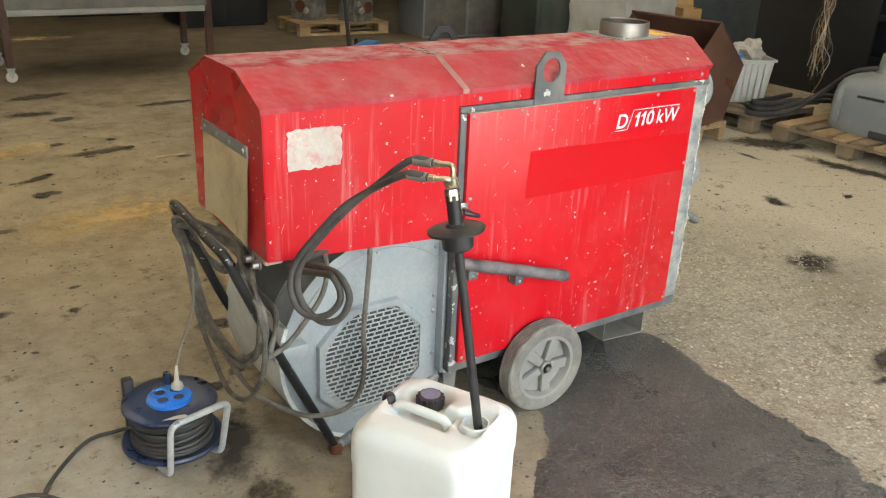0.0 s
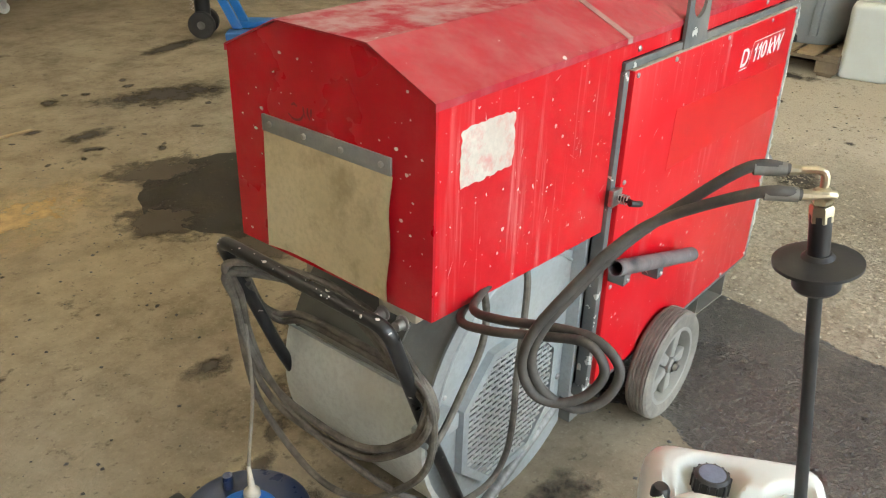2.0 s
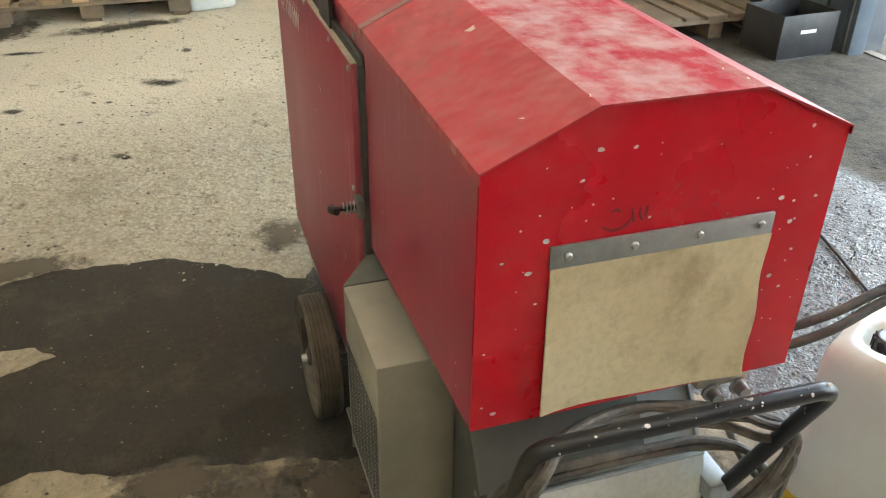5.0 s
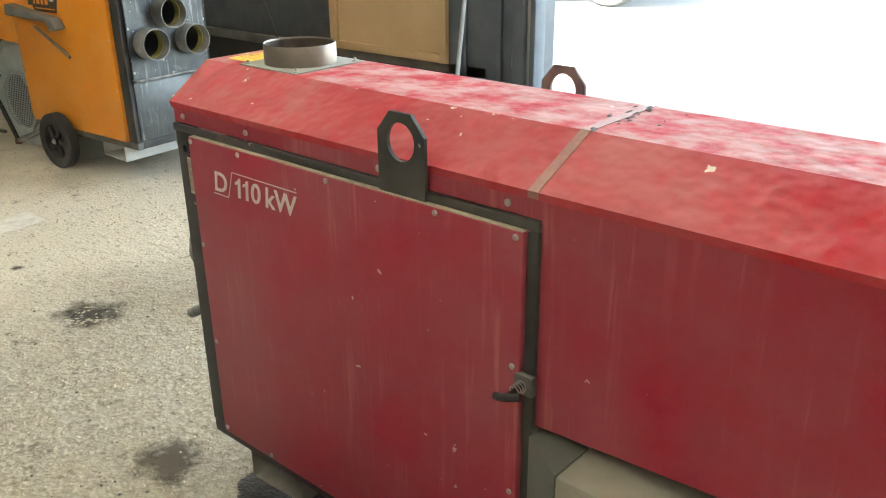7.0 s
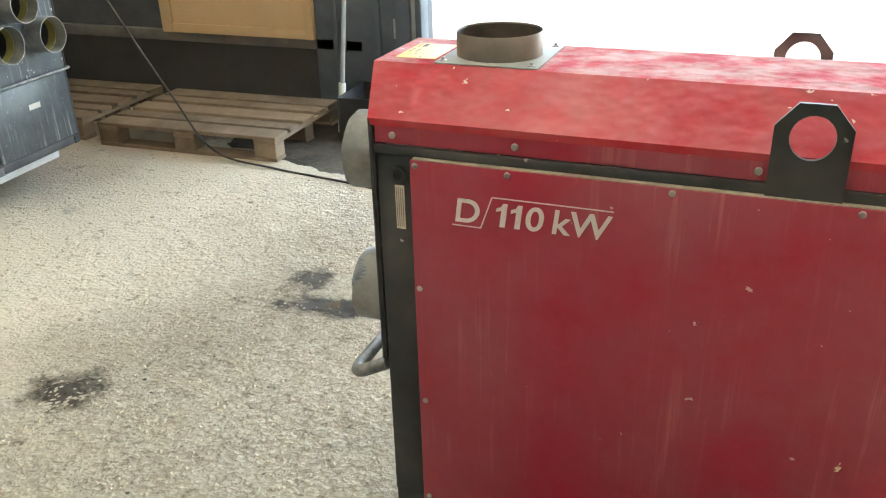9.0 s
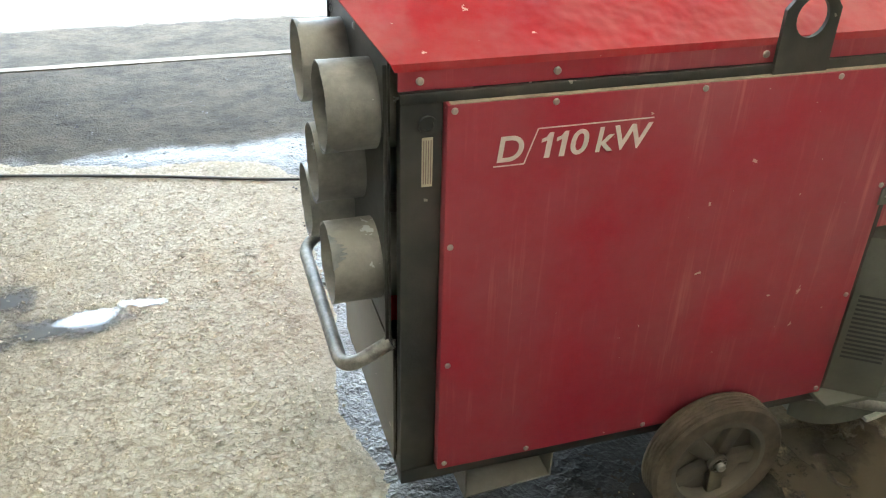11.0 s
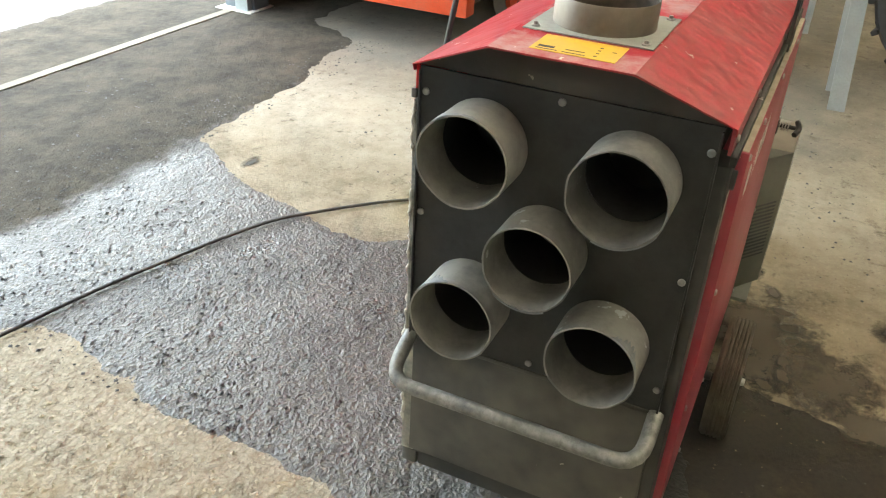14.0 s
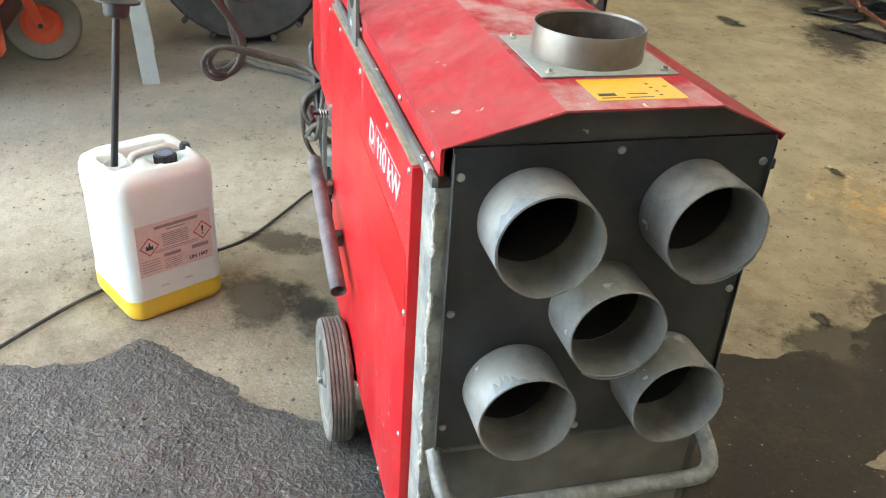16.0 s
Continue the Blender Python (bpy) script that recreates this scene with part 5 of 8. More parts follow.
            hold.faces.new((p[j], p[(j + 1) % 24], q[(j + 1) % 24], q[j]))
    hp = part("lance_holder", hold, holder_tube, h, "open steel tube welded on as a lance holder")
    for t in (0.14, 0.55):
        q = a.lerp(b, t)
        part("holder_bracket", box(q.x - 0.016, q.x + 0.016, -0.330, -0.2868, q.z - 0.048, q.z - 0.016, 0.002), frame_grey, hp)
        part("bolt", bolt((q.x, -0.3300, q.z - 0.036), "-y", 0.006, 0.005), steel, hp)
    # terminal box between hood and drum
    tb = part("terminal_box", box(-0.806, -0.752, -0.215, -0.118, 0.672, 0.716, 0.006), cream, h, "cream terminal box under the hood")
    for k in range(2):
        part("cable_gland", lathe([(0, -0.022), (0.010, -0.022), (0.012, -0.006), (0.016, -0.004), (0.016, 0), (0, 0)], "x", (-0.812, -0.19 + k * 0.05, 0.672), 12), steel, tb)
    return h


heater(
    Matrix.Identity(4), "red mobile oil heater with five grey duct stubs, dusty and chipped", {"a": red, "b": red_shaded, "end": red_end}, (red, red_shaded), red_top,
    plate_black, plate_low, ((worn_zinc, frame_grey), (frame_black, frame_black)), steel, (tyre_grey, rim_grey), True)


# ---------------------------------------------------------------- the hall
# EAVE is out of view; its height places the shadow edge in the yard
GATE_W, GATE_E, WALL_S, EAVE = -2.62, 2.20, -3.25, 3.9
tagged(single("ground", box(-400, 400, -400, 400, -0.5, -0.012), yard_mat, "pale sunlit concrete yard", "ground", kind="structure"), kind="structure")
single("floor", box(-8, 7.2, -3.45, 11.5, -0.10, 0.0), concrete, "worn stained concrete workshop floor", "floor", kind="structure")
tagged(single("wall_south", box(GATE_E, 7.2, WALL_S - 0.15, WALL_S, 0, EAVE), wall_mat, "dark sheet-clad wall beside the gate", "wall", kind="structure"))
single("wall_south_west", box(-8, GATE_W, WALL_S - 0.15, WALL_S, 0, EAVE), wall_mat, "dark sheet-clad wall beyond the gate", "wall", kind="structure")
single("wall_south_lintel", box(GATE_W, GATE_E, WALL_S - 0.15, WALL_S, 3.55, EAVE), wall_mat, "dark lintel over the open gate", "wall", kind="structure")
single("wall_east", box(7.05, 7.2, WALL_S, 11.5, 0, EAVE), bluegrey_sheet, "blue-grey sheet wall of the hall", "wall", kind="structure")
single("wall_north", box(-8, 7.05, 11.35, 11.5, 0, EAVE), wall_mat, "dark end wall of the hall", "wall", kind="structure")
single("wall_west", box(-8, -7.85, WALL_S, 11.35, 0, EAVE), wall_mat, "dark long wall of the hall", "wall", kind="structure")
# unseen roof openings added to brighten the hall
FILL_STRIPS = ((-6.4, -4.9), (-3.2, -1.7), (0.4, 1.9), (3.8, 5.3))
roof_deck = bmesh.new()
edge = -8.0
for a, b in FILL_STRIPS:
    box(edge, a, WALL_S - 0.15, 11.5, EAVE, EAVE + 0.15, bm=roof_deck)
    box(a, b, WALL_S - 0.15, -2.2, EAVE, EAVE + 0.15, bm=roof_deck)
    box(a, b, 8.0, 11.5, EAVE, EAVE + 0.15, bm=roof_deck)
    edge = b
box(edge, 7.2, WALL_S - 0.15, 11.5, EAVE, EAVE + 0.15, bm=roof_deck)
single("ceiling", roof_deck, ceiling_mat, "unseen sheet ceiling with openings for the added light strips", "ceiling", kind="structure")
for k, (a, b) in enumerate(FILL_STRIPS):
    single("roof_fill_strip_%d" % (k + 1), box(a, b, -2.2, 8.0, EAVE + 0.06, EAVE + 0.065), roof_fill_mat, "unseen light-passing roof strip added to brighten the hall", "skylight", kind="structure")
single("trim_wall_rail", box(GATE_E + 0.4, 7.05, WALL_S + 0.003, WALL_S + 0.06, 0.40, 0.47, 0.004), dark_sheet, "grey steel rail along the wall foot", "rail", kind="structure")
single("trim_plinth", box(GATE_E + 0.4, 7.05, WALL_S + 0.003, WALL_S + 0.035, 0.0, 0.395), skirt_mat, "black plinth of the wall", "plinth", kind="structure")


def ragged(pts, step=0.05, amp=0.02, seed=1):
    """A closed outline with its edges broken up by noise."""
    out = []
    k = len(pts)
    for i in range(k):
        a, b = Vector((*pts[i], 0)), Vector((*pts[(i + 1) % k], 0))
        m = max(1, int((b - a).length / step))
        nrm = Vector((-(b - a).y, (b - a).x, 0)).normalized()
        for j in range(m):
            q = a.lerp(b, j / m)
            w = noise.noise(q * 2.2 + Vector((seed, 0, 0))) * amp * 2.5 + noise.noise(q * 9 + Vector((0, seed, 0))) * amp + noise.noise(q * 31) * amp * 0.45
            out.append(q + nrm * w)
    return out


def sheet(pts, z, bm=None):
    out = bm or bmesh.new()
    f = out.faces.new([out.verts.new((p.x, p.y, z)) for p in pts])
    bmesh.ops.triangulate(out, faces=[f])
    return out


def relief(name, outline, step, base, amp, mat, label, category, seed, rim=0.05, peak=2.0):
    """A rough broken surface inside an outline: a fine uneven grid that sinks below its neighbour at the rim."""
    rng = np.random.default_rng(seed)
    ring = np.array([(p[0], p[1]) for p in outline])
    lo, hi = ring.min(0), ring.max(0)
    nx, ny = int((hi[0] - lo[0]) / step) + 1, int((hi[1] - lo[1]) / step) + 1
    gx, gy = np.meshgrid(lo[0] + np.arange(nx) * step, lo[1] + np.arange(ny) * step, indexing="ij")
    gx, gy = gx + rng.uniform(-0.35, 0.35, gx.shape) * step, gy + rng.uniform(-0.35, 0.35, gx.shape) * step
    inside = np.zeros(gx.shape, bool)
    dist = np.full(gx.shape, 9.0)
    for a, b in zip(ring, np.roll(ring, -1, 0)):
        if a[1] != b[1]:
            cross = ((a[1] > gy) != (b[1] > gy)) & (gx < (b[0] - a[0]) * (gy - a[1]) / (b[1] - a[1]) + a[0])
            inside ^= cross
        d = b - a
        t = np.clip(((gx - a[0]) * d[0] + (gy - a[1]) * d[1]) / max(d @ d, 1e-9), 0, 1)
        dist = np.minimum(dist, np.hypot(gx - a[0] - t * d[0], gy - a[1] - t * d[1]))

    def soft(k):
        r = rng.random((nx // k + 3, ny // k + 3))
        u, v = np.arange(nx) / k, np.arange(ny) / k
        i, j = u.astype(int), v.astype(int)
        fu, fv = (u - i)[:, None], (v - j)[None, :]
        return (r[np.ix_(i, j)] * (1 - fu) + r[np.ix_(i + 1, j)] * fu) * (1 - fv) + (r[np.ix_(i, j + 1)] * (1 - fu) + r[np.ix_(i + 1, j + 1)] * fu) * fv

    bumps = 0.45 * soft(1) ** peak + 0.35 * soft(3) + 0.35 * soft(9) + 0.25 * soft(24) - 0.45
    z = -0.003 + (base + 0.003 + amp * bumps) * np.clip(dist / rim, 0, 1) ** 0.6 * inside
    use = inside.copy()
    grow = np.zeros_like(use)
    grow[:-1, :-1] = use[:-1, :-1] | use[1:, :-1] | use[:-1, 1:] | use[1:, 1:]
    ids = np.arange(nx * ny).reshape(nx, ny)
    i, j = np.nonzero(grow[:-1, :-1])
    quads = np.stack([ids[i, j], ids[i + 1, j], ids[i + 1, j + 1], ids[i, j + 1]], 1)
    used, back = np.unique(quads, return_inverse=True)
    verts = np.stack([gx.ravel(), gy.ravel(), z.ravel()], 1)[used]
    me = bpy.data.meshes.new(name)
    me.from_pydata(verts.tolist(), [], back.reshape(-1, 4).tolist())
    me.materials.append(mat)
    me.shade_smooth()
    return tagged(new(name, me), label, category, kind="structure")


FAR = [(3.2, -2.35), (3.2, -4.05), (-4.6, -4.10), (-4.6, -2.75), (-2.62, -2.72), (-2.45, -2.45), (-2.33, -2.27), (-1.65, -2.16), (-1.07, -2.14), (-0.70, -2.10), (0.3, -2.06), (0.80, -1.80), (1.35, -1.95), (1.95, -2.06)]
NEAR = [(0.83, 0.10), (0.86, -0.20), (0.82, -0.43), (0.81, -0.63), (0.82, -0.98), (0.77, -1.28), (0.68, -1.57), (0.80, -1.80), (0.9, -2.22), (-0.2, -2.26), (-0.68, -2.14), (-0.60, -1.98), (-0.45, -1.60), (-0.30, -1.20),
        (-0.31, -1.00), (-0.40, -0.86), (-0.33, -0.74), (-0.17, -0.66), (-0.02, -0.57), (0.06, -0.38), (0.00, 0.00), (0.05, 0.24), (0.30, 0.36), (0.62, 0.33), (0.85, 0.22)]
SLAB = [(1.22, 0.98), (1.10, 0.62), (0.99, 0.38), (0.88, 0.16), (0.80, -0.02), (0.83, -0.43), (0.76, -1.30), (0.66, -1.60), (0.86, -1.90), (1.5, -2.05), (2.7, -2.2), (3.1, -1.0), (2.9, 0.4), (2.2, 1.1), (1.4, 1.2)]
relief("pavement_gateway", ragged(FAR, 0.03, 0.035), 0.013, 0.003, 0.010, asphalt, "dry dusty asphalt in the gateway", "asphalt", 31)
relief("pavement_asphalt", ragged(NEAR, 0.02, 0.028), 0.0068, 0.003, 0.0085, asphalt, "damp dark asphalt patch in the concrete", "asphalt", 32)
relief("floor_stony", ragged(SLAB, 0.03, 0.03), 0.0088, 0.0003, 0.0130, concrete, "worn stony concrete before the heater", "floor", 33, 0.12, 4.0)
# outline of a damp stain together with the heater's shadow on the floor
DAMP_SHADE = [(0.74, 0.10), (0.78, 0.33), (0.87, 0.50), (0.97, 0.69), (1.03, 0.95), (1.00, 1.16), (0.95, 1.40), (0.92, 1.54), (0.90, 1.72), (0.72, 1.98), (0.48, 2.20), (0.20, 2.30), (-0.06, 2.08), (-0.19, 1.83), (-0.11, 1.62),
        (-0.03, 1.45), (0.04, 1.24), (0.05, 1.05), (-0.01, 0.87), (-0.05, 0.66), (-0.08, 0.50), (-0.12, 0.30), (0.05, 0.12)]
single("floor_damp_shade", sheet(ragged(DAMP_SHADE, 0.02, 0.022, 4), 0.0026), damp_shade_floor, "broad dark damp stain with heater shade painted in", "stain", kind="structure", smooth=0)
single("floor_dry_island", sheet(ragged([(0.63, 1.56), (0.655, 1.39), (0.58, 1.11), (0.53, 1.04), (0.46, 1.31), (0.45, 1.52)], 0.02, 0.018, 6), 0.0034), concrete, "dry earthy patch left in the damp stain", "stain", kind="structure", smooth=0)
single("trim_threshold", box(-2.6, 2.3, -3.33, -3.27, 0.0, 0.0110), threshold_mat, "thin worn threshold strip in the gateway", "threshold", kind="structure")


def stain(x, y, rx, ry, turn, mat, z=0.0055, name="oil_stain", label="dark oil stain soaked into the concrete"):
    bm = bmesh.new()
    c = bm.verts.new((0, 0, 0))
    ring = [bm.verts.new((1.05 * math.cos(2 * math.pi * i / 40), 1.05 * math.sin(2 * math.pi * i / 40), 0)) for i in range(40)]
    for i in range(40):
        bm.faces.new((c, ring[i], ring[(i + 1) % 40]))
    me = finish(name, bm, mat, 0)
    ob = new(name, me)
    ob.matrix_basis = Matrix.LocRotScale((x, y, z), Euler((0, 0, radians(turn))), (rx, ry, 1))
    return tagged(ob, label, "stain", kind="structure")


for i, (x, y, rx, ry, turn) in enumerate([
        (-0.50, 5.22, 0.42, 0.17, 8), (-0.66, 4.61, 0.30, 0.14, 0), (-0.47, 4.39, 0.18, 0.12, 20), (-0.41, 3.43, 0.42, 0.12, 10), (3.95, 1.55, 0.62, 0.30, -40),
        (3.90, 0.85, 0.75, 0.18, -80), (2.80, 0.67, 0.20, 0.11, 70), (2.15, -0.02, 0.27, 0.21, 50), (1.62, -0.79, 0.46, 0.17, 5), (1.49, 4.08, 0.50, 0.16, 12),
        (0.85, 3.18, 0.75, 0.32, -20), (0.18, 2.87, 0.30, 0.12, 0), (1.91, 2.05, 0.55, 0.25, -50), (1.78, -0.98, 0.24, 0.16, 75), (-3.76, 3.15, 0.30, 0.14, 0),
        (-0.62, 0.78, 0.13, 0.09, 0), (0.75, 2.0, 0.16, 0.08, 0), (-1.35, 1.25, 0.10, 0.06, 10), (-0.60, -1.75, 0.12, 0.05, 0), (4.45, 0.75, 0.35, 0.12, 85),
        (1.9, 0.85, 0.10, 0.05, 60), (3.5, 1.4, 0.20, 0.05, 85), (-0.1, 1.35, 0.08, 0.05, 0), (-1.2, 2.2, 0.12, 0.06, 0), (0.35, 4.6, 0.4, 0.1, 5), (-0.9, 3.0, 0.2, 0.08, 30)]):
    stain(x, y, rx, ry, turn, oil, 0.0045 + 0.0002 * (i % 5))
rnd = random.Random(77)
for x, y, spread, count in ((-0.55, 3.55, 0.45, 12), (-1.3, 2.9, 0.5, 9), (0.3, 2.6, 0.5, 9), (-1.2, 1.2, 0.5, 9), (0.7, 3.2, 0.6, 10), (-1.7, 2.0, 0.5, 6), (2.4, 1.1, 0.5, 8), (-1.4, -0.9, 0.4, 6), (3.4, 0.3, 0.6, 6)):
    for k in range(count):
        r = 0.018 + 0.07 * rnd.random() ** 3
        stain(x + rnd.gauss(0, spread * 0.6), y + rnd.gauss(0, spread * 0.5), r * rnd.uniform(0.9, 1.8), r, rnd.uniform(0, 180), oil, 0.0056 + 0.0001 * (k % 6), label="small dark oil drip on the concrete")
for i, (x, y, rx, ry) in enumerate(((-0.14, 1.75, 0.28, 0.36), (0.02, 1.30, 0.22, 0.30), (0.15, 2.22, 0.40, 0.28), (0.75, 1.95, 0.34, 0.26), (1.06, 1.20, 0.16, 0.40), (-0.08, 0.75, 0.16, 0.30))):
    stain(x, y, rx, ry, 0, damp, 0.0038 + 0.0002 * i, label="feathered edge of the damp and shaded stain")
stain(-0.25, 0.55, 0.35, 0.40, 0, damp, 0.0030, label="damp and shaded rim of the stain beside the heater")
for i, (x, y) in enumerate(((-0.79, 0.33), (-0.68, 0.40), (-0.57, 0.45), (-0.48, 0.48), (-0.40, 0.49), (-0.28, 0.48), (-0.20, 0.49), (-0.13, 0.45), (-0.28, 0.36))):
    stain(x, y, 0.085, 0.055, 35 * i, damp, 0.0048 + 0.0002 * (i % 4), label="wandering damp drip trail on the floor")
stain(-0.90, -0.38, 0.28, 0.14, 60, damp, 0.0036, label="damp oily stain by the handle")
stain(1.05, 0.30, 0.20, 0.16, 0, damp, 0.0058, label="damp oily stain by the wheel")
stain(-0.86, -0.03, 0.14, 0.34, -20, oil, 0.0044, label="damp oily stain by the blower foot")
stain(-0.35, 0.35, 0.55, 0.45, 0, damp, 0.0034, label="dark patch under the heater")
stain(-0.52, -0.50, 0.34, 0.22, 20, damp, 0.0040, label="damp gritty stain between blower and canister")
stain(-0.44, -0.34, 0.30, 0.14, 10, oil, 0.0042, label="oil-soaked grit beside the blower foot")
stain(-0.35, 0.27, 0.20, 0.13, 30, oil, 0.0050, label="black oil pool beside the wheel")
stain(-0.65, 2.20, 1.05, 0.50, 10, yellow_tone, 0.0036, "yellow_patch", "soft yellow-brown patch on concrete")
stain(-0.02, 8.2, 0.7, 0.35, 0, yellow_tone, 0.0036, "yellow_patch", "soft yellow-brown patch on concrete")
stain(-1.1, 3.6, 0.9, 0.35, 20, yellow_tone, 0.0038, "yellow_patch", "soft yellow-brown patch on concrete")
for x, y, rx, ry, turn in ((1.53, -0.825, 0.16, 0.080, 10), (1.37, -0.868, 0.13, 0.042, -12)):
    stain(x, y, rx, ry, turn, puddle, 0.0072 + 0.0004 * (x > 1.4), "puddle", "small shallow puddle on the concrete")


def grit(name, mat, boxes, count, lo, hi, z, seed, label):
    """Loose stones as little uneven lumps, in one mesh."""
    rnd = random.Random(seed)
    base = [(1, 0, 0), (0, 1, 0), (-1, 0, 0), (0, -1, 0), (0, 0, 1), (0, 0, -1)]
    tri = [(0, 1, 4), (1, 2, 4), (2, 3, 4), (3, 0, 4), (1, 0, 5), (2, 1, 5), (3, 2, 5), (0, 3, 5)]
    vs, fs = [], []
    for _ in range(count):
        x0, x1, y0, y1 = rnd.choice(boxes)
        x, y, r, a = rnd.uniform(x0, x1), rnd.uniform(y0, y1), lo + (hi - lo) * rnd.random() ** 3, rnd.uniform(0, 6.3)
        k = len(vs)
        for bx, by, bz in base:
            j = rnd.uniform(0.7, 1.3) * r
            vs.append((x + (bx * math.cos(a) - by * math.sin(a)) * j, y + (bx * math.sin(a) + by * math.cos(a)) * j, z + r * 0.25 + bz * j * 0.55))
        fs += [(p + k, q + k, s + k) for p, q, s in tri]
    me = bpy.data.meshes.new(name)
    me.from_pydata(vs, [], fs)
    me.materials.append(mat)
    return tagged(new(name, me), label, "grit", kind="stuff")


grit("gravel", stone_mat, [(0.9, 2.6, -1.9, 0.9), (1.2, 3.4, -1.5, 0.3), (0.82, 1.9, -1.8, 0.7), (0.85, 2.0, -1.6, 0.2), (2.0, 4.0, -1.8, 1.2)], 6000, 0.0022, 0.010, 0.001, 11, "loose pale grit on the concrete")
grit("asphalt_grit", grit_dark, [(0.0, 0.8, -2.0, 0.1), (-0.2, 0.8, -1.8, -0.4), (-0.2, 0.8, -2.1, -0.6), (-1.2, 1.9, -3.0, -2.0), (-2.4, 0.4, -2.35, -2.05)], 3600, 0.002, 0.009, 0.004, 12, "dark loose chippings on the asphalt")
grit("floor_dirt", grit_dark, [(-1.8, 0.4, 0.3, 3.0), (0.2, 2.6, 0.4, 2.4), (-2.8, -0.8, -1.6, 0.6), (-3.0, 1.5, 1.0, 5.0), (1.0, 4.0, -0.2, 3.0)], 2600, 0.002, 0.0085, 0.0, 13, "crumbs of dark dirt on the floor")


# ---------------------------------------------------------------- canister and pump
def canister_shell(w, d, h, z0, z1, steps):
    """Rounded-box rings of a moulded canister between two heights."""
    bm = bmesh.new()
    rings = []
    for z in [z0 + (z1 - z0) * i / steps for i in range(steps + 1)]:
        inset = 0.0
        if z < 0.035:
            inset = 0.020 * (1 - math.sqrt(max(0, 1 - (1 - z / 0.035) ** 2)))
        top = h - 0.055
        if z > top:
            t = (z - top) / 0.055
            inset = 0.030 * (1 - math.sqrt(max(0.0, 1 - t * t)))
        inset += 0.0022 * (1 if 0.10 < z < 0.385 else 0)
        r = 0.046
        ring = []
        for cx, cy, a0 in ((1, 1, 0), (-1, 1, 90), (-1, -1, 180), (1, -1, 270)):
            for k in range(7):
                a = radians(a0 + 15 * k)
                ring.append(Vector((0.011 + cx * (w / 2 - r - inset) + r * math.cos(a), 0.018 + cy * (d / 2 - r - inset) + r * math.sin(a), z)))
        full = []
        for k in range(28):
            full.append(ring[k])
            if k % 7 == 6:
                full += [ring[k].lerp(ring[(k + 1) % 28], j / 7) for j in range(1, 7)]
        rings.append([bm.verts.new(v) for v in full])
    for a, b in zip(rings, rings[1:]):
        for i in range(len(a)):
            j = (i + 1) % len(a)
            bm.faces.new((a[i], a[j], b[j], b[i]))
    return bm, rings


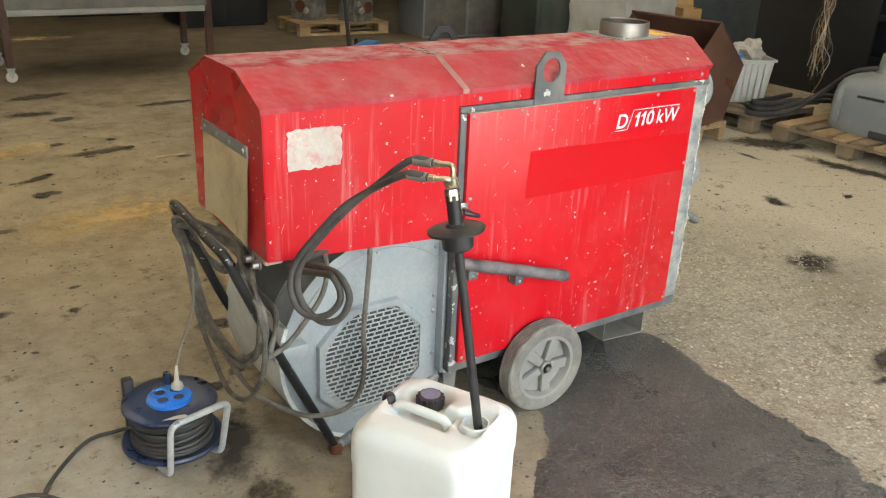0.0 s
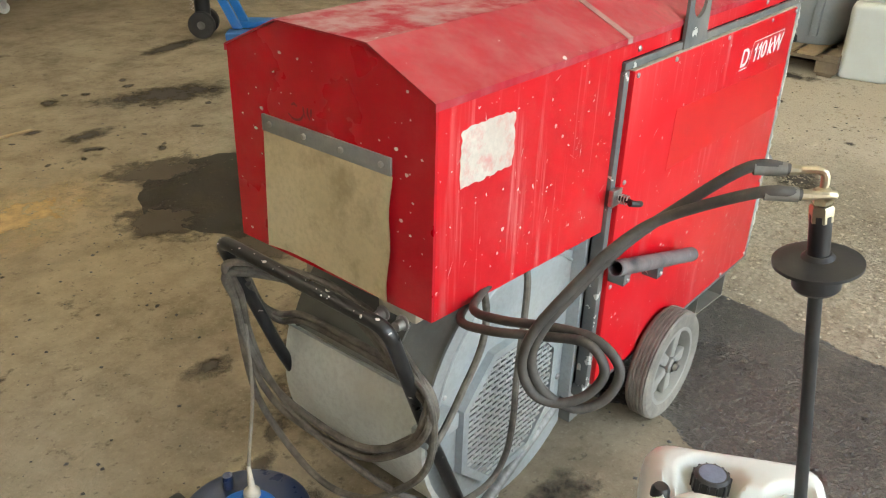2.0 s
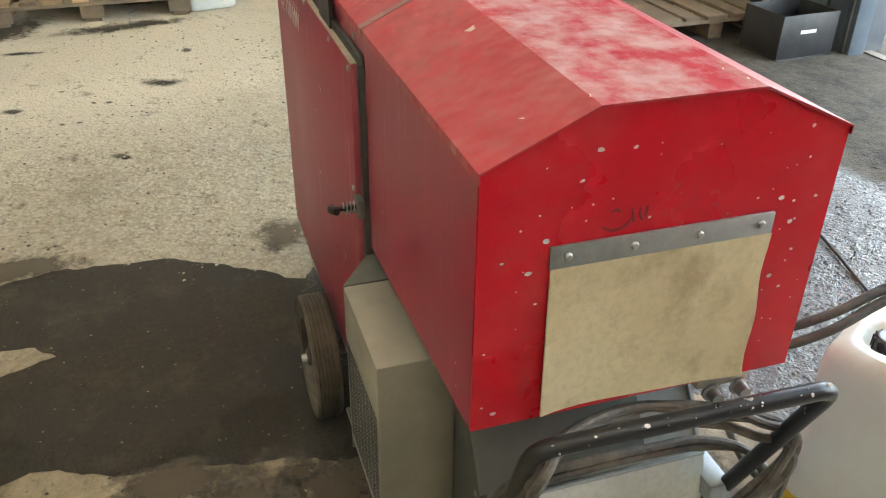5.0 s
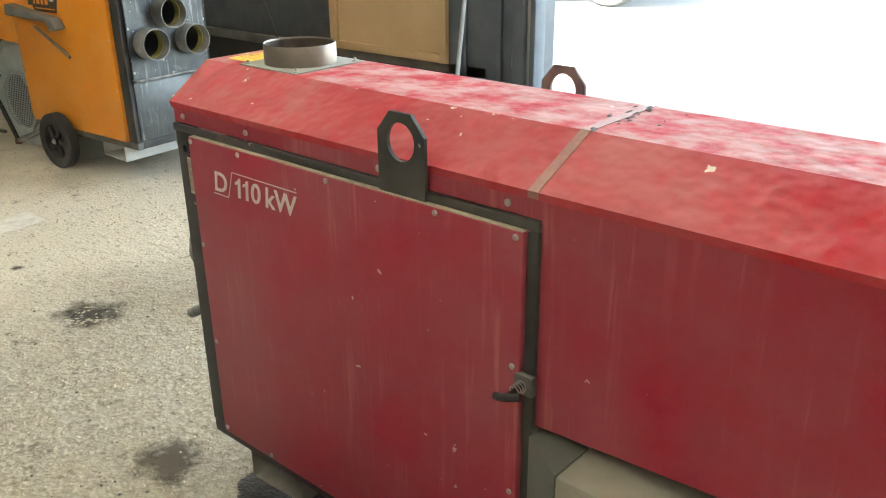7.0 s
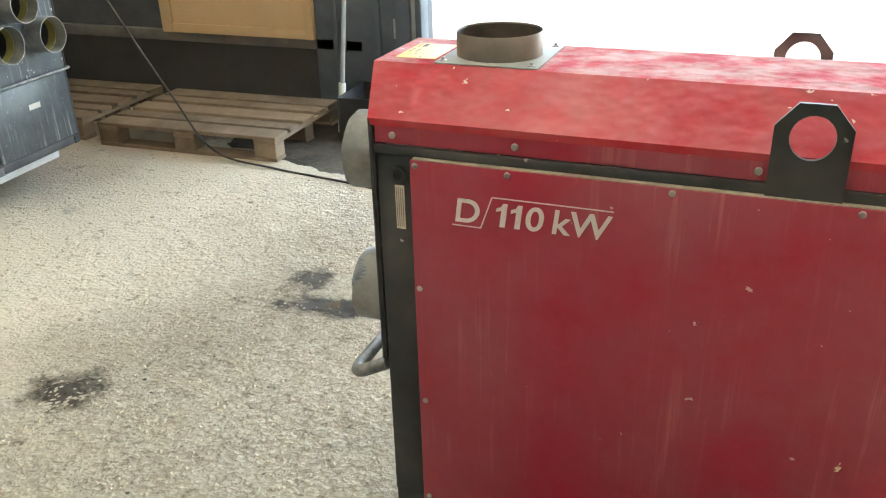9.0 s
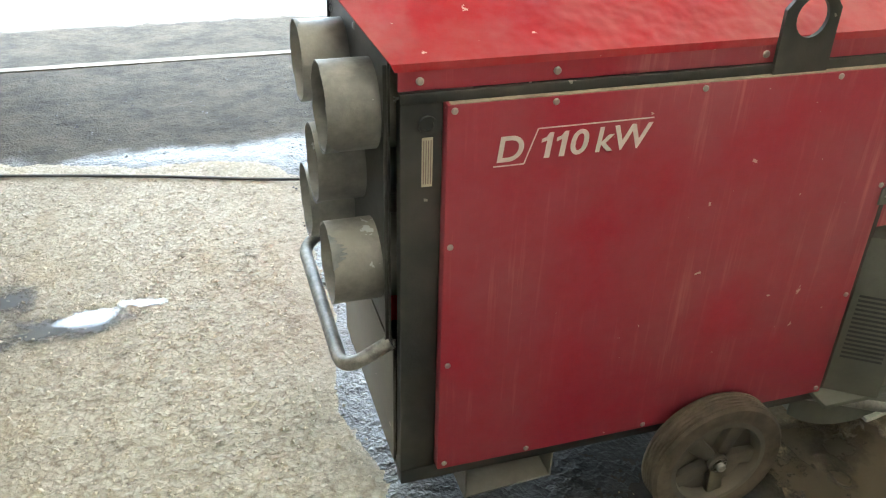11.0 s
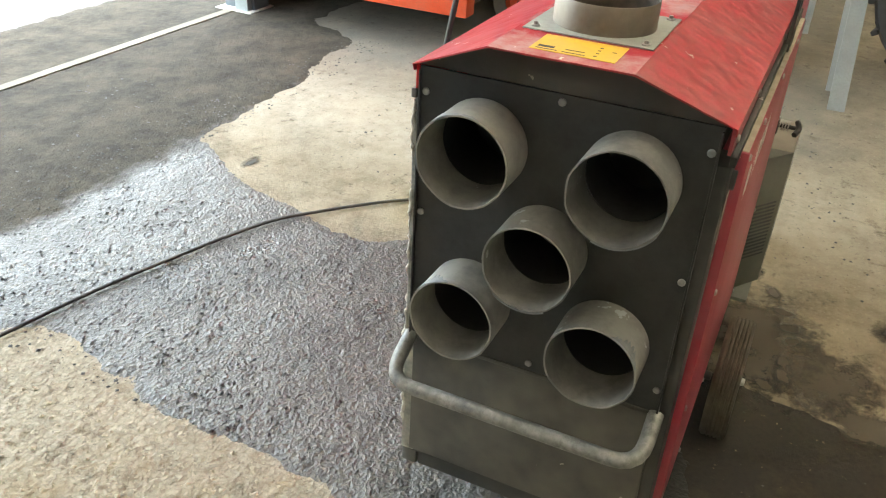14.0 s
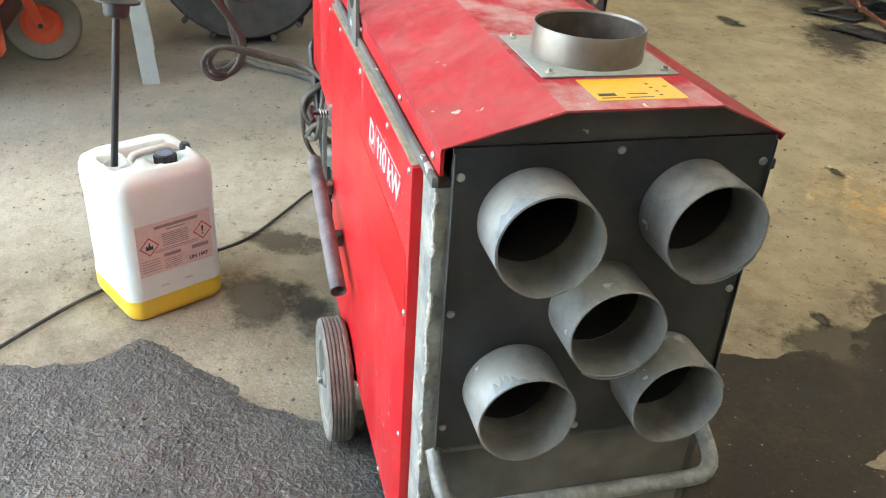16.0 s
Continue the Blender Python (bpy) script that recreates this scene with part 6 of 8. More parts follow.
def canister(m, label, detail=True, fuel=True):
    """A milky plastic jerrycan, x along its length."""
    c = thing("canister", label, "canister", m)
    w, d, h = 0.320, 0.302, 0.490
    lvl = 0.078 if fuel else 0.04
    bm, rings = canister_shell(w, d, h, 0.0, lvl, 12)
    bm.faces.new(rings[0][::-1])
    part("fuel_level", bm, fuel_plastic if fuel else white_plastic, c, "yellow fuel showing through the plastic" if fuel else "", 60)
    bm, rings = canister_shell(w, d, h, lvl, h, 24)
    # top deck: falls to a sunk grip well
    def hollow(x, y, cx, cy, rx, ry, depth):
        t = max(0.0, 1 - max(abs(x - cx) / rx, abs(y - cy) / ry) ** 2) if rx != ry else max(0.0, 1 - ((x - cx) ** 2 + (y - cy) ** 2) / rx ** 2)
        return depth * min(1.0, t * 1.8)

    prev, edge_ring = rings[-1], [v.co.copy() for v in rings[-1]]
    for k in range(1, 17):
        q = 1 - k / 17
        ring = []
        for c0 in edge_ring:
            x, y = 0.011 + (c0.x - 0.011) * q, 0.018 + (c0.y - 0.018) * q
            sunk = max(hollow(x, y, 0.040, 0.030, 0.085, 0.050, 0.040), hollow(x, y, 0.056, -0.034, 0.058, 0.058, 0.030), hollow(x, y, -0.083, 0.003, 0.058, 0.058, 0.024), hollow(x, y, 0.144, 0.014, 0.034, 0.034, 0.022))
            ring.append(bm.verts.new((x, y, h + 0.006 * (1 - q) - sunk)))
        for i in range(len(prev)):
            j = (i + 1) % len(prev)
            bm.faces.new((prev[i], prev[j], ring[j], ring[i]))
        prev = ring
    bm.faces.new(prev)
    part("shell", bm, white_plastic, c, "", 60)
    # moulded grip
    part("grip", tube(rounded([(-0.030, 0.030, 0.450), (-0.020, 0.030, 0.487), (0.100, 0.028, 0.490), (0.128, 0.026, 0.462)], 0.03), lambda t: 0.0120, 12), white_plastic, c)
    part("spout", lathe([(0.040, 0.462), (0.036, 0.474), (0.034, 0.486), (0.030, 0.488), (0.028, 0.470), (0.0, 0.468)], "z", (-0.083, 0.003, 0), 28), white_plastic, c, "open filler neck")
    cap = part("screw_cap", lathe([(0, 0.499), (0.026, 0.499), (0.031, 0.495), (0.0325, 0.466), (0.030, 0.462), (0, 0.462)], "z", (0.056, -0.034, 0), 28), black_plastic, c, "ribbed dark screw cap")
    for k in range(14):
        a = 2 * math.pi * k / 14
        part("cap_rib", box(0.056 + 0.0325 * math.cos(a) - 0.002, 0.056 + 0.0325 * math.cos(a) + 0.002, -0.034 + 0.0325 * math.sin(a) - 0.002, -0.034 + 0.0325 * math.sin(a) + 0.002, 0.466, 0.495, 0.001, 1), black_plastic, cap)
    part("cap_disc", lathe([(0, 0.4998), (0.0235, 0.4996), (0.0235, 0.498), (0, 0.498)], "z", (0.056, -0.034, 0), 24), cap_sky_tint, cap)
    part("vent_cap", lathe([(0, 0.496), (0.012, 0.495), (0.0165, 0.488), (0.0175, 0.466), (0, 0.462)], "z", (0.144, 0.014, 0), 18), black_plastic, c, "small black vent cap")
    part("neck_ring", lathe([(0.037, 0.448), (0.037, 0.464), (0.030, 0.464), (0.030, 0.448)], "z", (0.056, -0.034, 0), 24, closed=True), white_plastic, c)
    if detail:
        y = 0.018 - (d / 2 - 0.0008)
        f = y - 0.0007
        def wide(u):
            return 0.0135 + (u - 0.021) * 1.19

        lab = part("label", box(wide(-0.080), wide(0.122), f, y + 0.002, 0.148, 0.320), pale_pink, c, "pale printed hazard label")

        def bars(u0, u1, v, t, mat):
            part("print_bar", box(wide(u0), wide(u1), f - 0.0004, f - 0.0001, v, v + t), mat, lab, smooth=0)

        bars(-0.030, 0.088, 0.298, 0.010, grey_ink)
        bars(0.000, 0.052, 0.288, 0.004, grey_ink)
        for k in range(7):
            bars(-0.012, 0.058, 0.274 - k * 0.0065, 0.0028, grey_ink)
        bars(-0.030, 0.086, 0.226, 0.0022, grey_ink)
        bars(-0.034, 0.082, 0.220, 0.0022, grey_ink)
        bars(-0.012, 0.034, 0.198, 0.011, grey_ink)
        bars(0.064, 0.112, 0.196, 0.013, grey_ink)
        for k in range(5):
            bars(-0.072, -0.024, 0.198 - k * 0.009, 0.0022, grey_ink)
            bars(-0.012, 0.034, 0.186 - k * 0.007, 0.0020, grey_ink)
        letters("UN 1987", 0.0165, facing((1, 0, 0), (0, 0, 1), (wide(0.055), f - 0.0009, 0.163)), black_ink, lab, "un_number", 0, 0.0004)
        for cx, cz in ((wide(-0.048), 0.246), (wide(0.098), 0.252)):
            s = 0.032
            ring = bmesh.new()
            o = [(cx, cz - s), (cx + s, cz), (cx, cz + s), (cx - s, cz)]
            i2 = [(cx + (u - cx) * 0.84, cz + (v - cz) * 0.84) for u, v in o]
            vo, vi = [ring.verts.new((u, f - 0.0006, v)) for u, v in o], [ring.verts.new((u, f - 0.0006, v)) for u, v in i2]
            for k in range(4):
                ring.faces.new((vo[k], vo[(k + 1) % 4], vi[(k + 1) % 4], vi[k]))
            part("hazard_frame", ring, red_ink, lab, smooth=0)
        part("hazard_mark", prism([(wide(0.098) + a, b) for a, b in ((-0.0025, 0.247), (0.0025, 0.247), (0.0035, 0.266), (-0.0035, 0.266))], "y", f - 0.0006, f - 0.0001), black_ink, lab, smooth=0)
        part("hazard_mark", prism([(wide(0.098) + a, b) for a, b in ((-0.0025, 0.237), (0.0025, 0.237), (0.0025, 0.243), (-0.0025, 0.243))], "y", f - 0.0006, f - 0.0001), black_ink, lab, smooth=0)
        part("hazard_mark", prism([(wide(-0.048) + a, b) for a, b in ((-0.012, 0.236), (0.012, 0.236), (0.011, 0.250), (0.005, 0.246), (0.001, 0.262), (-0.004, 0.247), (-0.010, 0.252))], "y", f - 0.0006, f - 0.0001), black_ink, lab, smooth=0)
        lab.location.z = 0.012
        for u in (-0.045, 0.035):
            part("moulded_mark", box(u, u + 0.026, y - 0.0006, y + 0.002, 0.108, 0.113), cream, c, smooth=0)
    return c


CAN = pose(-0.6141, -0.8045, 0.0005, 0, 0, 118.0)
canister(Matrix.Translation((0, 0, 0.001)) @ CAN, "milky white plastic canister with a little yellow fuel")


pump = thing("suction_lance", "black suction lance with a flange standing in the canister", "fuel pump")
foot, head = Vector((-0.5500, -0.9120, 0.250)), Vector((-0.6230, -0.8090, 1.030))
flange = foot.lerp(head, 0.9060)
way = (head - foot).normalized()
turn = way.to_track_quat("Z", "Y").to_matrix().to_4x4()


def on_lance(profile, at, sides=32):
    bm = lathe(profile, "z", (0, 0, 0), sides)
    bmesh.ops.transform(bm, matrix=Matrix.Translation(at) @ turn, verts=bm.verts)
    return bm


part("lance_tube", tube([foot, foot.lerp(head, 0.9)], 0.0105, 14), black_plastic, pump)
part("upper_tube", tube([flange, head], 0.0155, 16), black_plastic, pump)
part("flange", on_lance([(0, 0.010), (0.018, 0.012), (0.024, 0.006), (0.050, 0.004), (0.063, -0.001), (0.063, -0.006), (0.036, -0.008), (0.034, -0.042), (0.030, -0.047), (0.013, -0.047)], flange), black_plastic, pump, "round black rubber flange with a collar")
part("lower_nut", on_lance([(0, 0.026), (0.015, 0.026), (0.017, 0.022), (0.017, 0.002), (0.015, 0), (0, 0)], head - way * 0.012, 6), brass, pump)
part("upper_nut", on_lance([(0, 0.022), (0.011, 0.022), (0.015, 0.018), (0.0155, 0.006), (0.013, 0), (0, 0)], head + way * 0.016, 6), brass, pump)
HOSE_DIR = Vector((-0.50, 0.86, -0.04)).normalized()
top_a, top_b = head + Vector((-0.004, 0.002, 0.058)), head + Vector((-0.014, -0.010, 0.040))
ends = []
for q, off in ((top_a, Vector((0.012, 0.012, 0.0))), (top_b, Vector((-0.012, -0.008, 0.0)))):
    e = q + HOSE_DIR * 0.030 + off
    part("elbow", tube(smooth_line([head + way * 0.022 + off * 0.3, q + off * 0.6, e], 5), 0.0062, 10), brass, pump, "brass hose elbow")
    part("hose_nipple", tube([e, e + HOSE_DIR * 0.016], 0.0080, 10), brass, pump)
    ends.append(e + HOSE_DIR * 0.014)

# twin fuel hoses: from under the hood, one hanging loop, then up to the lance
for k, e in enumerate(ends):
    o = Vector((0.020, -0.014, 0.006)) * (1 if k == 0 else -1) * 0.55
    z = 0.004 if k == 0 else -0.008
    pts = [(-0.60, -0.235, 0.698), (-0.745, -0.285, 0.705 + z), (-0.775, -0.370, 0.728 + z), (-0.772, -0.470, 0.758 + z), (-0.768, -0.555, 0.772), (-0.766, -0.602 + 0.01 * k, 0.735),
           (-0.784, -0.592 + 0.015 * k, 0.682 + 0.010 * k), (-0.812, -0.553 + 0.01 * k, 0.660 + 0.012 * k), (-0.836, -0.507, 0.686), (-0.845, -0.486, 0.738), (-0.834, -0.496, 0.800),
           (-0.797, -0.532, 0.874), (-0.752, -0.576, 0.948), (-0.712, -0.630, 1.010 - 0.01 * k)]
    line = [Vector(p) + o * (0.6 if i > 2 else 0.9) for i, p in enumerate(pts)] + [e - HOSE_DIR * -0.055, e]
    hose = thing("fuel_hose", "dusty black rubber fuel hose looped between heater and lance", "hose", group="fuel hoses")
    part("hose", tube(smooth_line(line, 7), 0.0084, 12), hose_mat, hose)
    part("crimp_sleeve", tube([e + HOSE_DIR * 0.048, e + HOSE_DIR * 0.004], 0.0105, 12), crimp, hose, "pale crimped metal sleeve")


# ---------------------------------------------------------------- cables on the heater's handle
def cable(name, pts, r, mat, label, group="", steps=7, closed=False, sides=9):
    return single(name, tube(smooth_line(pts, steps, closed), r, sides, closed), mat, label, "cable", group=group)


coil = thing("power_cable_coil", "dusty grey power cable hung in loops over the push handle", "cable")
rnd = random.Random(21)
HANG = [(-0.902, 0.196, 0.690), (-0.885, 0.208, 0.600), (-0.864, 0.222, 0.495), (-0.844, 0.188, 0.375), (-0.842, 0.080, 0.332), (-0.842, -0.110, 0.350), (-0.842, -0.240, 0.435), (-0.845, -0.290, 0.520),
        (-0.845, -0.280, 0.575), (-0.845, -0.215, 0.617), (-0.830, -0.145, 0.642), (-0.795, -0.020, 0.655), (-0.825, 0.110, 0.670)]
LOW = [(-0.898, 0.200, 0.680), (-0.882, 0.222, 0.560), (-0.856, 0.222, 0.340), (-0.845, 0.140, 0.222), (-0.845, 0.000, 0.190), (-0.845, -0.130, 0.226), (-0.845, -0.230, 0.312), (-0.848, -0.285, 0.405),
       (-0.850, -0.308, 0.500), (-0.848, -0.285, 0.585), (-0.832, -0.200, 0.630), (-0.790, -0.050, 0.648), (-0.825, 0.110, 0.664)]
for course, lift, out in ((HANG, 0.0, 0.0), (HANG, -0.017, 0.012), (HANG, 0.014, 0.016), (LOW, 0.0, 0.006)):
    loop = [(x - out + rnd.uniform(-0.005, 0.005), y + rnd.uniform(-0.007, 0.007), z + lift + rnd.uniform(-0.006, 0.006)) for x, y, z in course]
    part("loop", tube(smooth_line(loop, 8, True), 0.0078, 9, True), cable_mat, coil)
for lift in (0.0, 0.017):
    part("drum_strand", tube(smooth_line([(-0.872, 0.195, 0.650 - lift), (-0.820, 0.225, 0.545), (-0.780, 0.215, 0.488 + lift), (-0.764, 0.155, 0.503 + lift), (-0.764, 0.020, 0.508 + lift), (-0.764, -0.100, 0.505 + lift), (-0.770, -0.180, 0.503 + lift), (-0.800, -0.255, 0.500), (-0.838, -0.292, 0.455 - lift)], 7), 0.0076, 9), cable_mat, coil)
part("tail", tube(smooth_line([(-0.850, 0.200, 0.400), (-0.858, 0.085, 0.338), (-0.858, -0.055, 0.306), (-0.852, -0.190, 0.290), (-0.802, -0.268, 0.262), (-0.712, -0.266, 0.200), (-0.600, -0.264, 0.182), (-0.545, -0.264, 0.230), (-0.528, -0.264, 0.320), (-0.534, -0.268, 0.433), (-0.524, -0.268, 0.560), (-0.512, -0.262, 0.660), (-0.50, -0.240, 0.712)], 7), 0.0076, 9), cable_mat, coil)
part("tail", tube(smooth_line([(-0.845, -0.290, 0.440), (-0.783, -0.274, 0.452), (-0.727, -0.266, 0.496), (-0.666, -0.264, 0.572), (-0.645, -0.258, 0.640), (-0.650, -0.250, 0.705)], 7), 0.0076, 9), cable_mat, coil)

# ---------------------------------------------------------------- cable reel
reel = thing("cable_reel", "blue cable reel wound with grey cable on a bent steel stand", "cable reel", pose(-1.012, 0.083, 0.0))
part("lower_disc", lathe([(0, 0.030), (0.128, 0.030), (0.148, 0.036), (0.152, 0.030), (0.148, 0.022), (0.05, 0.020), (0, 0.020)], "z", (0, 0, 0), 48), reel_disc, reel)
part("upper_disc", lathe([(0, 0.168), (0.085, 0.168), (0.130, 0.165), (0.140, 0.160), (0.142, 0.155), (0.136, 0.153), (0, 0.156)], "z", (0, 0, 0), 48), reel_disc, reel)
for k in range(9):
    z = 0.036 + k * 0.0132
    for lay in range(2):
        r = 0.104 + 0.010 * lay + rnd.uniform(-0.005, 0.008)
        tilt, ph = rnd.uniform(-0.011, 0.011) * (0.4 + 0.6 * (1 < k < 7)), rnd.uniform(0, 6)
        part("winding", tube([(r * math.cos(a), r * math.sin(a), z + tilt * math.sin(a + ph)) for a in (2 * math.pi * i / 36 for i in range(36))], 0.0066, 7, True), thin_cable, reel)
part("drum", lathe([(0.095, 0.022), (0.095, 0.158)], "z", (0, 0, 0), 32), reel_disc, reel)
sock = part("socket_plate", lathe([(0, 0.180), (0.060, 0.180), (0.066, 0.176), (0.068, 0.167), (0, 0.167)], "z", (-0.002, -0.008, 0), 40), blue_plastic, reel, "bright blue socket plate")
for k in range(4):
    a = radians(40 + 90 * k)
    cx, cy = -0.002 + 0.032 * math.cos(a), -0.008 + 0.032 * math.sin(a)
    part("socket", lathe([(0.020, 0.1795), (0.020, 0.1835), (0.0175, 0.1835), (0.0165, 0.1812), (0.0150, 0.1808)], "z", (cx, cy, 0), 22), blue_plastic, sock)
    # dark disc stands in for the shade down in the socket
    part("socket_well", lathe([(0.0164, 0.18085), (0, 0.18080)], "z", (cx, cy, 0), 22), reel_disc, sock, "dark sunk socket face")
    for s in (-1, 1):
        part("contact", box(cx - 0.0022 + s * 0.0065, cx + 0.0022 + s * 0.0065, cy - 0.0022, cy + 0.0022, 0.1812, 0.1819), black_ink, sock, smooth=0)
part("torn_sticker", prism([(-0.055, -0.112), (-0.010, -0.126), (0.015, -0.124), (0.010, -0.113), (-0.02, -0.108)], "z", 0.1655, 0.1675), paper_mat, reel)
part("crank_knob", lathe([(0, 0.205), (0.011, 0.204), (0.012, 0.196), (0.0105, 0.164), (0, 0.164)], "z", (0.020, 0.085, 0), 16), reel_disc, reel)
part("stand_grip", box(-0.112, -0.078, 0.090, 0.125, 0.02, 0.206, 0.008), black_plastic, reel, "black plastic stand grip")
part("stand_tube", tube(rounded([(-0.090, 0.105, 0.014), (-0.090, -0.02, 0.012), (-0.062, -0.172, 0.012), (-0.058, -0.205, 0.200), (0.128, -0.160, 0.200), (0.102, -0.140, 0.014), (0.030, 0.030, 0.012)], 0.030), 0.0100, 12), grey_lacquer, reel, "bent grey steel stand")
plug = part("plug", lathe([(0, 0.212), (0.008, 0.210), (0.011, 0.204), (0.018, 0.197), (0.019, 0.186), (0.016, 0.182), (0, 0.182)], "z", (0.030, 0.014, 0), 18), cord_white, reel, "cream plug in a socket")
part("strain_relief", tube([(0.030, 0.014, 0.208), (0.033, 0.020, 0.235), (0.036, 0.026, 0.255)], lambda t: 0.008 - 0.004 * t, 9), cord_white, plug)
cable("plug_cord", [(-0.976, 0.109, 0.252), (-0.955, 0.125, 0.300), (-0.915, 0.160, 0.355), (-0.885, 0.195, 0.400), (-0.872, 0.215, 0.480), (-0.868, 0.222, 0.560)], 0.0040, cord_grey, "thin grubby cord rising from the plug")
cable("floor_cable", [(-1.115, 0.155, 0.050), (-1.150, 0.215, 0.014), (-1.250, 0.205, 0.010), (-1.390, 0.030, 0.010), (-1.400, -0.110, 0.010), (-1.290, -0.235, 0.010), (-1.106, -0.368, 0.010), (-0.930, -0.505, 0.010), (-0.845, -0.635, 0.010),
                      (-0.735, -0.850, 0.010), (-0.600, -1.040, 0.010), (-0.360, -1.250, 0.012), (-0.154, -1.380, 0.014), (0.290, -1.520, 0.014), (0.560, -1.585, 0.014), (0.861, -1.650, 0.010), (1.430, -1.822, 0.010), (2.110, -1.985, 0.010), (2.60, -2.06, 0.010),
                      (3.02, -2.10, 0.06), (3.30, -2.16, 0.34), (3.80, -2.35, 0.80), (4.60, -2.72, 1.45), (5.60, -3.16, 2.15)], 0.0062, thin_cable, "long black cable lying across the floor", steps=10)


# ---------------------------------------------------------------- pallets
def pallet(m, mat, label):
    """A four-way timber pallet, 1.2 by 0.8 m: deck boards, bearers, blocks, skids."""
    p = thing("pallet", label, "pallet", m, group="pallets")
    widths = ((-0.3275, 0.145), (-0.175, 0.10), (0.0, 0.145), (0.175, 0.10), (0.3275, 0.145))
    for y, w in widths:
        part("deck_board", box(-0.6, 0.6, y - w / 2, y + w / 2, 0.122, 0.144, 0.003, 1), mat, p)
    for x in (-0.5275, 0, 0.5275):
        part("bearer", box(x - 0.07, x + 0.07, -0.4, 0.4, 0.100, 0.1215, 0.002, 1), mat, p)
        for y in (-0.35, 0, 0.35):
            part("block", box(x - 0.07, x + 0.07, y - 0.05, y + 0.05, 0.0225, 0.0995, 0.004, 1), mat, p)
    for y in (-0.35, 0, 0.35):
        part("skid", box(-0.6, 0.6, y - 0.05, y + 0.05, 0.0, 0.022, 0.003, 1), mat, p)
    return p


old = pallet(pose(3.27, -2.55, 0, 0, 0, 2), wood_old, "weathered grey-brown timber pallet lying on the floor")
for x, y, a in ((4.62, -2.55, 2), (4.45, 2.41, 91)):
    copy_thing(old, pose(x, y, 0, 0, 0, a))
fresh = pallet(pose(2.55, 3.12, 0, 0, 0, 3), wood, "fresh yellow timber pallet on the floor")
copy_thing(fresh, pose(3.45, 7.78, 0, 0, 0, -4))
copy_thing(fresh, pose(3.425, 2.395, 0, 0, 0, 91) @ Matrix.Diagonal((1, 0.72, 1, 1)))
broad = thing("pallet", "grey-yellow timber pallet with loose deck boards", "pallet", pose(4.57, 1.04, 0, 0, 0, 1), group="pallets")
for k in range(8):
    part("deck_board", box(-0.50, 0.50, -0.6 + k * 0.1515, -0.6 + k * 0.1515 + (0.118 if k % 2 else 0.098), 0.122, 0.144, 0.003, 1), wood if k % 3 else wood_old, broad)
for x in (-0.43, 0, 0.43):
    part("bearer", box(x - 0.07, x + 0.07, -0.6, 0.6, 0.100, 0.1215, 0.002, 1), wood_old, broad)
    for y in (-0.53, 0, 0.53):
        part("block", box(x - 0.07, x + 0.07, y - 0.07, y + 0.07, 0.0225, 0.0995, 0.004, 1), wood_old, broad)
for y in (-0.53, 0, 0.53):
    part("skid", box(-0.5, 0.5, y - 0.05, y + 0.05, 0.0, 0.022, 0.003, 1), wood_old, broad)

# ---------------------------------------------------------------- east side: second heater, tank, bin, hopper
orange_heater = heater(
    pose(4.36, -1.295, 0.0, 0, 0, 184) @ Matrix.Scale(1.065, 4), "orange mobile oil heater with spattered zinc front and five ducts", {"a": orange, "b": orange, "end": orange}, (orange, orange), orange,
    spatter_zinc, spatter_zinc, ((frame_black, frame_black), (frame_black, frame_black)), steel, (black_rubber, black_rubber), False, tuple((y - 0.012, z + 0.068) for y, z in DUCTS))
decal = part("door_decal", prism([(0.00, 0.975), (0.30, 0.975), (0.275, 0.885), (0.05, 0.885), (0.03, 0.915), (-0.01, 0.915)], "y", -0.2876, -0.2867), black_ink, orange_heater, "black and orange decal")
for u, w in ((0.05, 0.020), (0.085, 0.030), (0.13, 0.024), (0.17, 0.03)):
    part("decal_stroke", box(u, u + w, -0.2882, -0.2877, 0.925, 0.960), orange, decal, smooth=0)
part("decal_line", box(0.06, 0.262, -0.2882, -0.2877, 0.900, 0.906), orange, decal, smooth=0)
part("decal_badge", prism([(0.225, 0.945), (0.262, 0.945), (0.255, 0.965), (0.218, 0.965)], "y", -0.2882, -0.2877), bin_white, decal, smooth=0)
part("warm_air_hose", tube(smooth_line([(-0.62, -0.235, 0.45), (-0.68, -0.33, 0.30), (-0.66, -0.36, 0.15), (-0.5, -0.33, 0.12)], 6), 0.012, 8), hose_mat, orange_heater)
part("plate_card", box(0.8330, 0.8340, -0.02, 0.05, 0.435, 0.460), paper_mat, orange_heater, "small white card stuck on the plate")
part("side_channel", prism([(0.245, 0.845), (0.285, 0.795), (0.345, 0.815), (0.30, 0.865), (-0.16, 0.915), (-0.17, 0.855)], "y", -0.352, -0.2885, 0.004), dark_sheet, orange_heater, "grey sheet channel on the side")
part("lance_rest", rod((0.05, -0.305, 0.80), (0.36, -0.305, 0.66), 0.008), dark_sheet, orange_heater)

tank = thing("tank", "grey moulded plastic tank standing on a pallet", "tank", pose(4.715, 0.985, 0.1445))
shell = bmesh.new()
rings = []
for z, k in ((0.0, 0.97), (0.03, 1.0), (0.24, 0.99), (0.31, 0.96), (0.355, 0.90), (0.385, 0.80), (0.395, 0.6)):
    rings.append([shell.verts.new((0.44 * k * math.copysign(abs(math.cos(a)) ** 0.45, math.cos(a)), 0.44 * k * math.copysign(abs(math.sin(a)) ** 0.45, math.sin(a)), z)) for a in (2 * math.pi * i / 48 for i in range(48))])
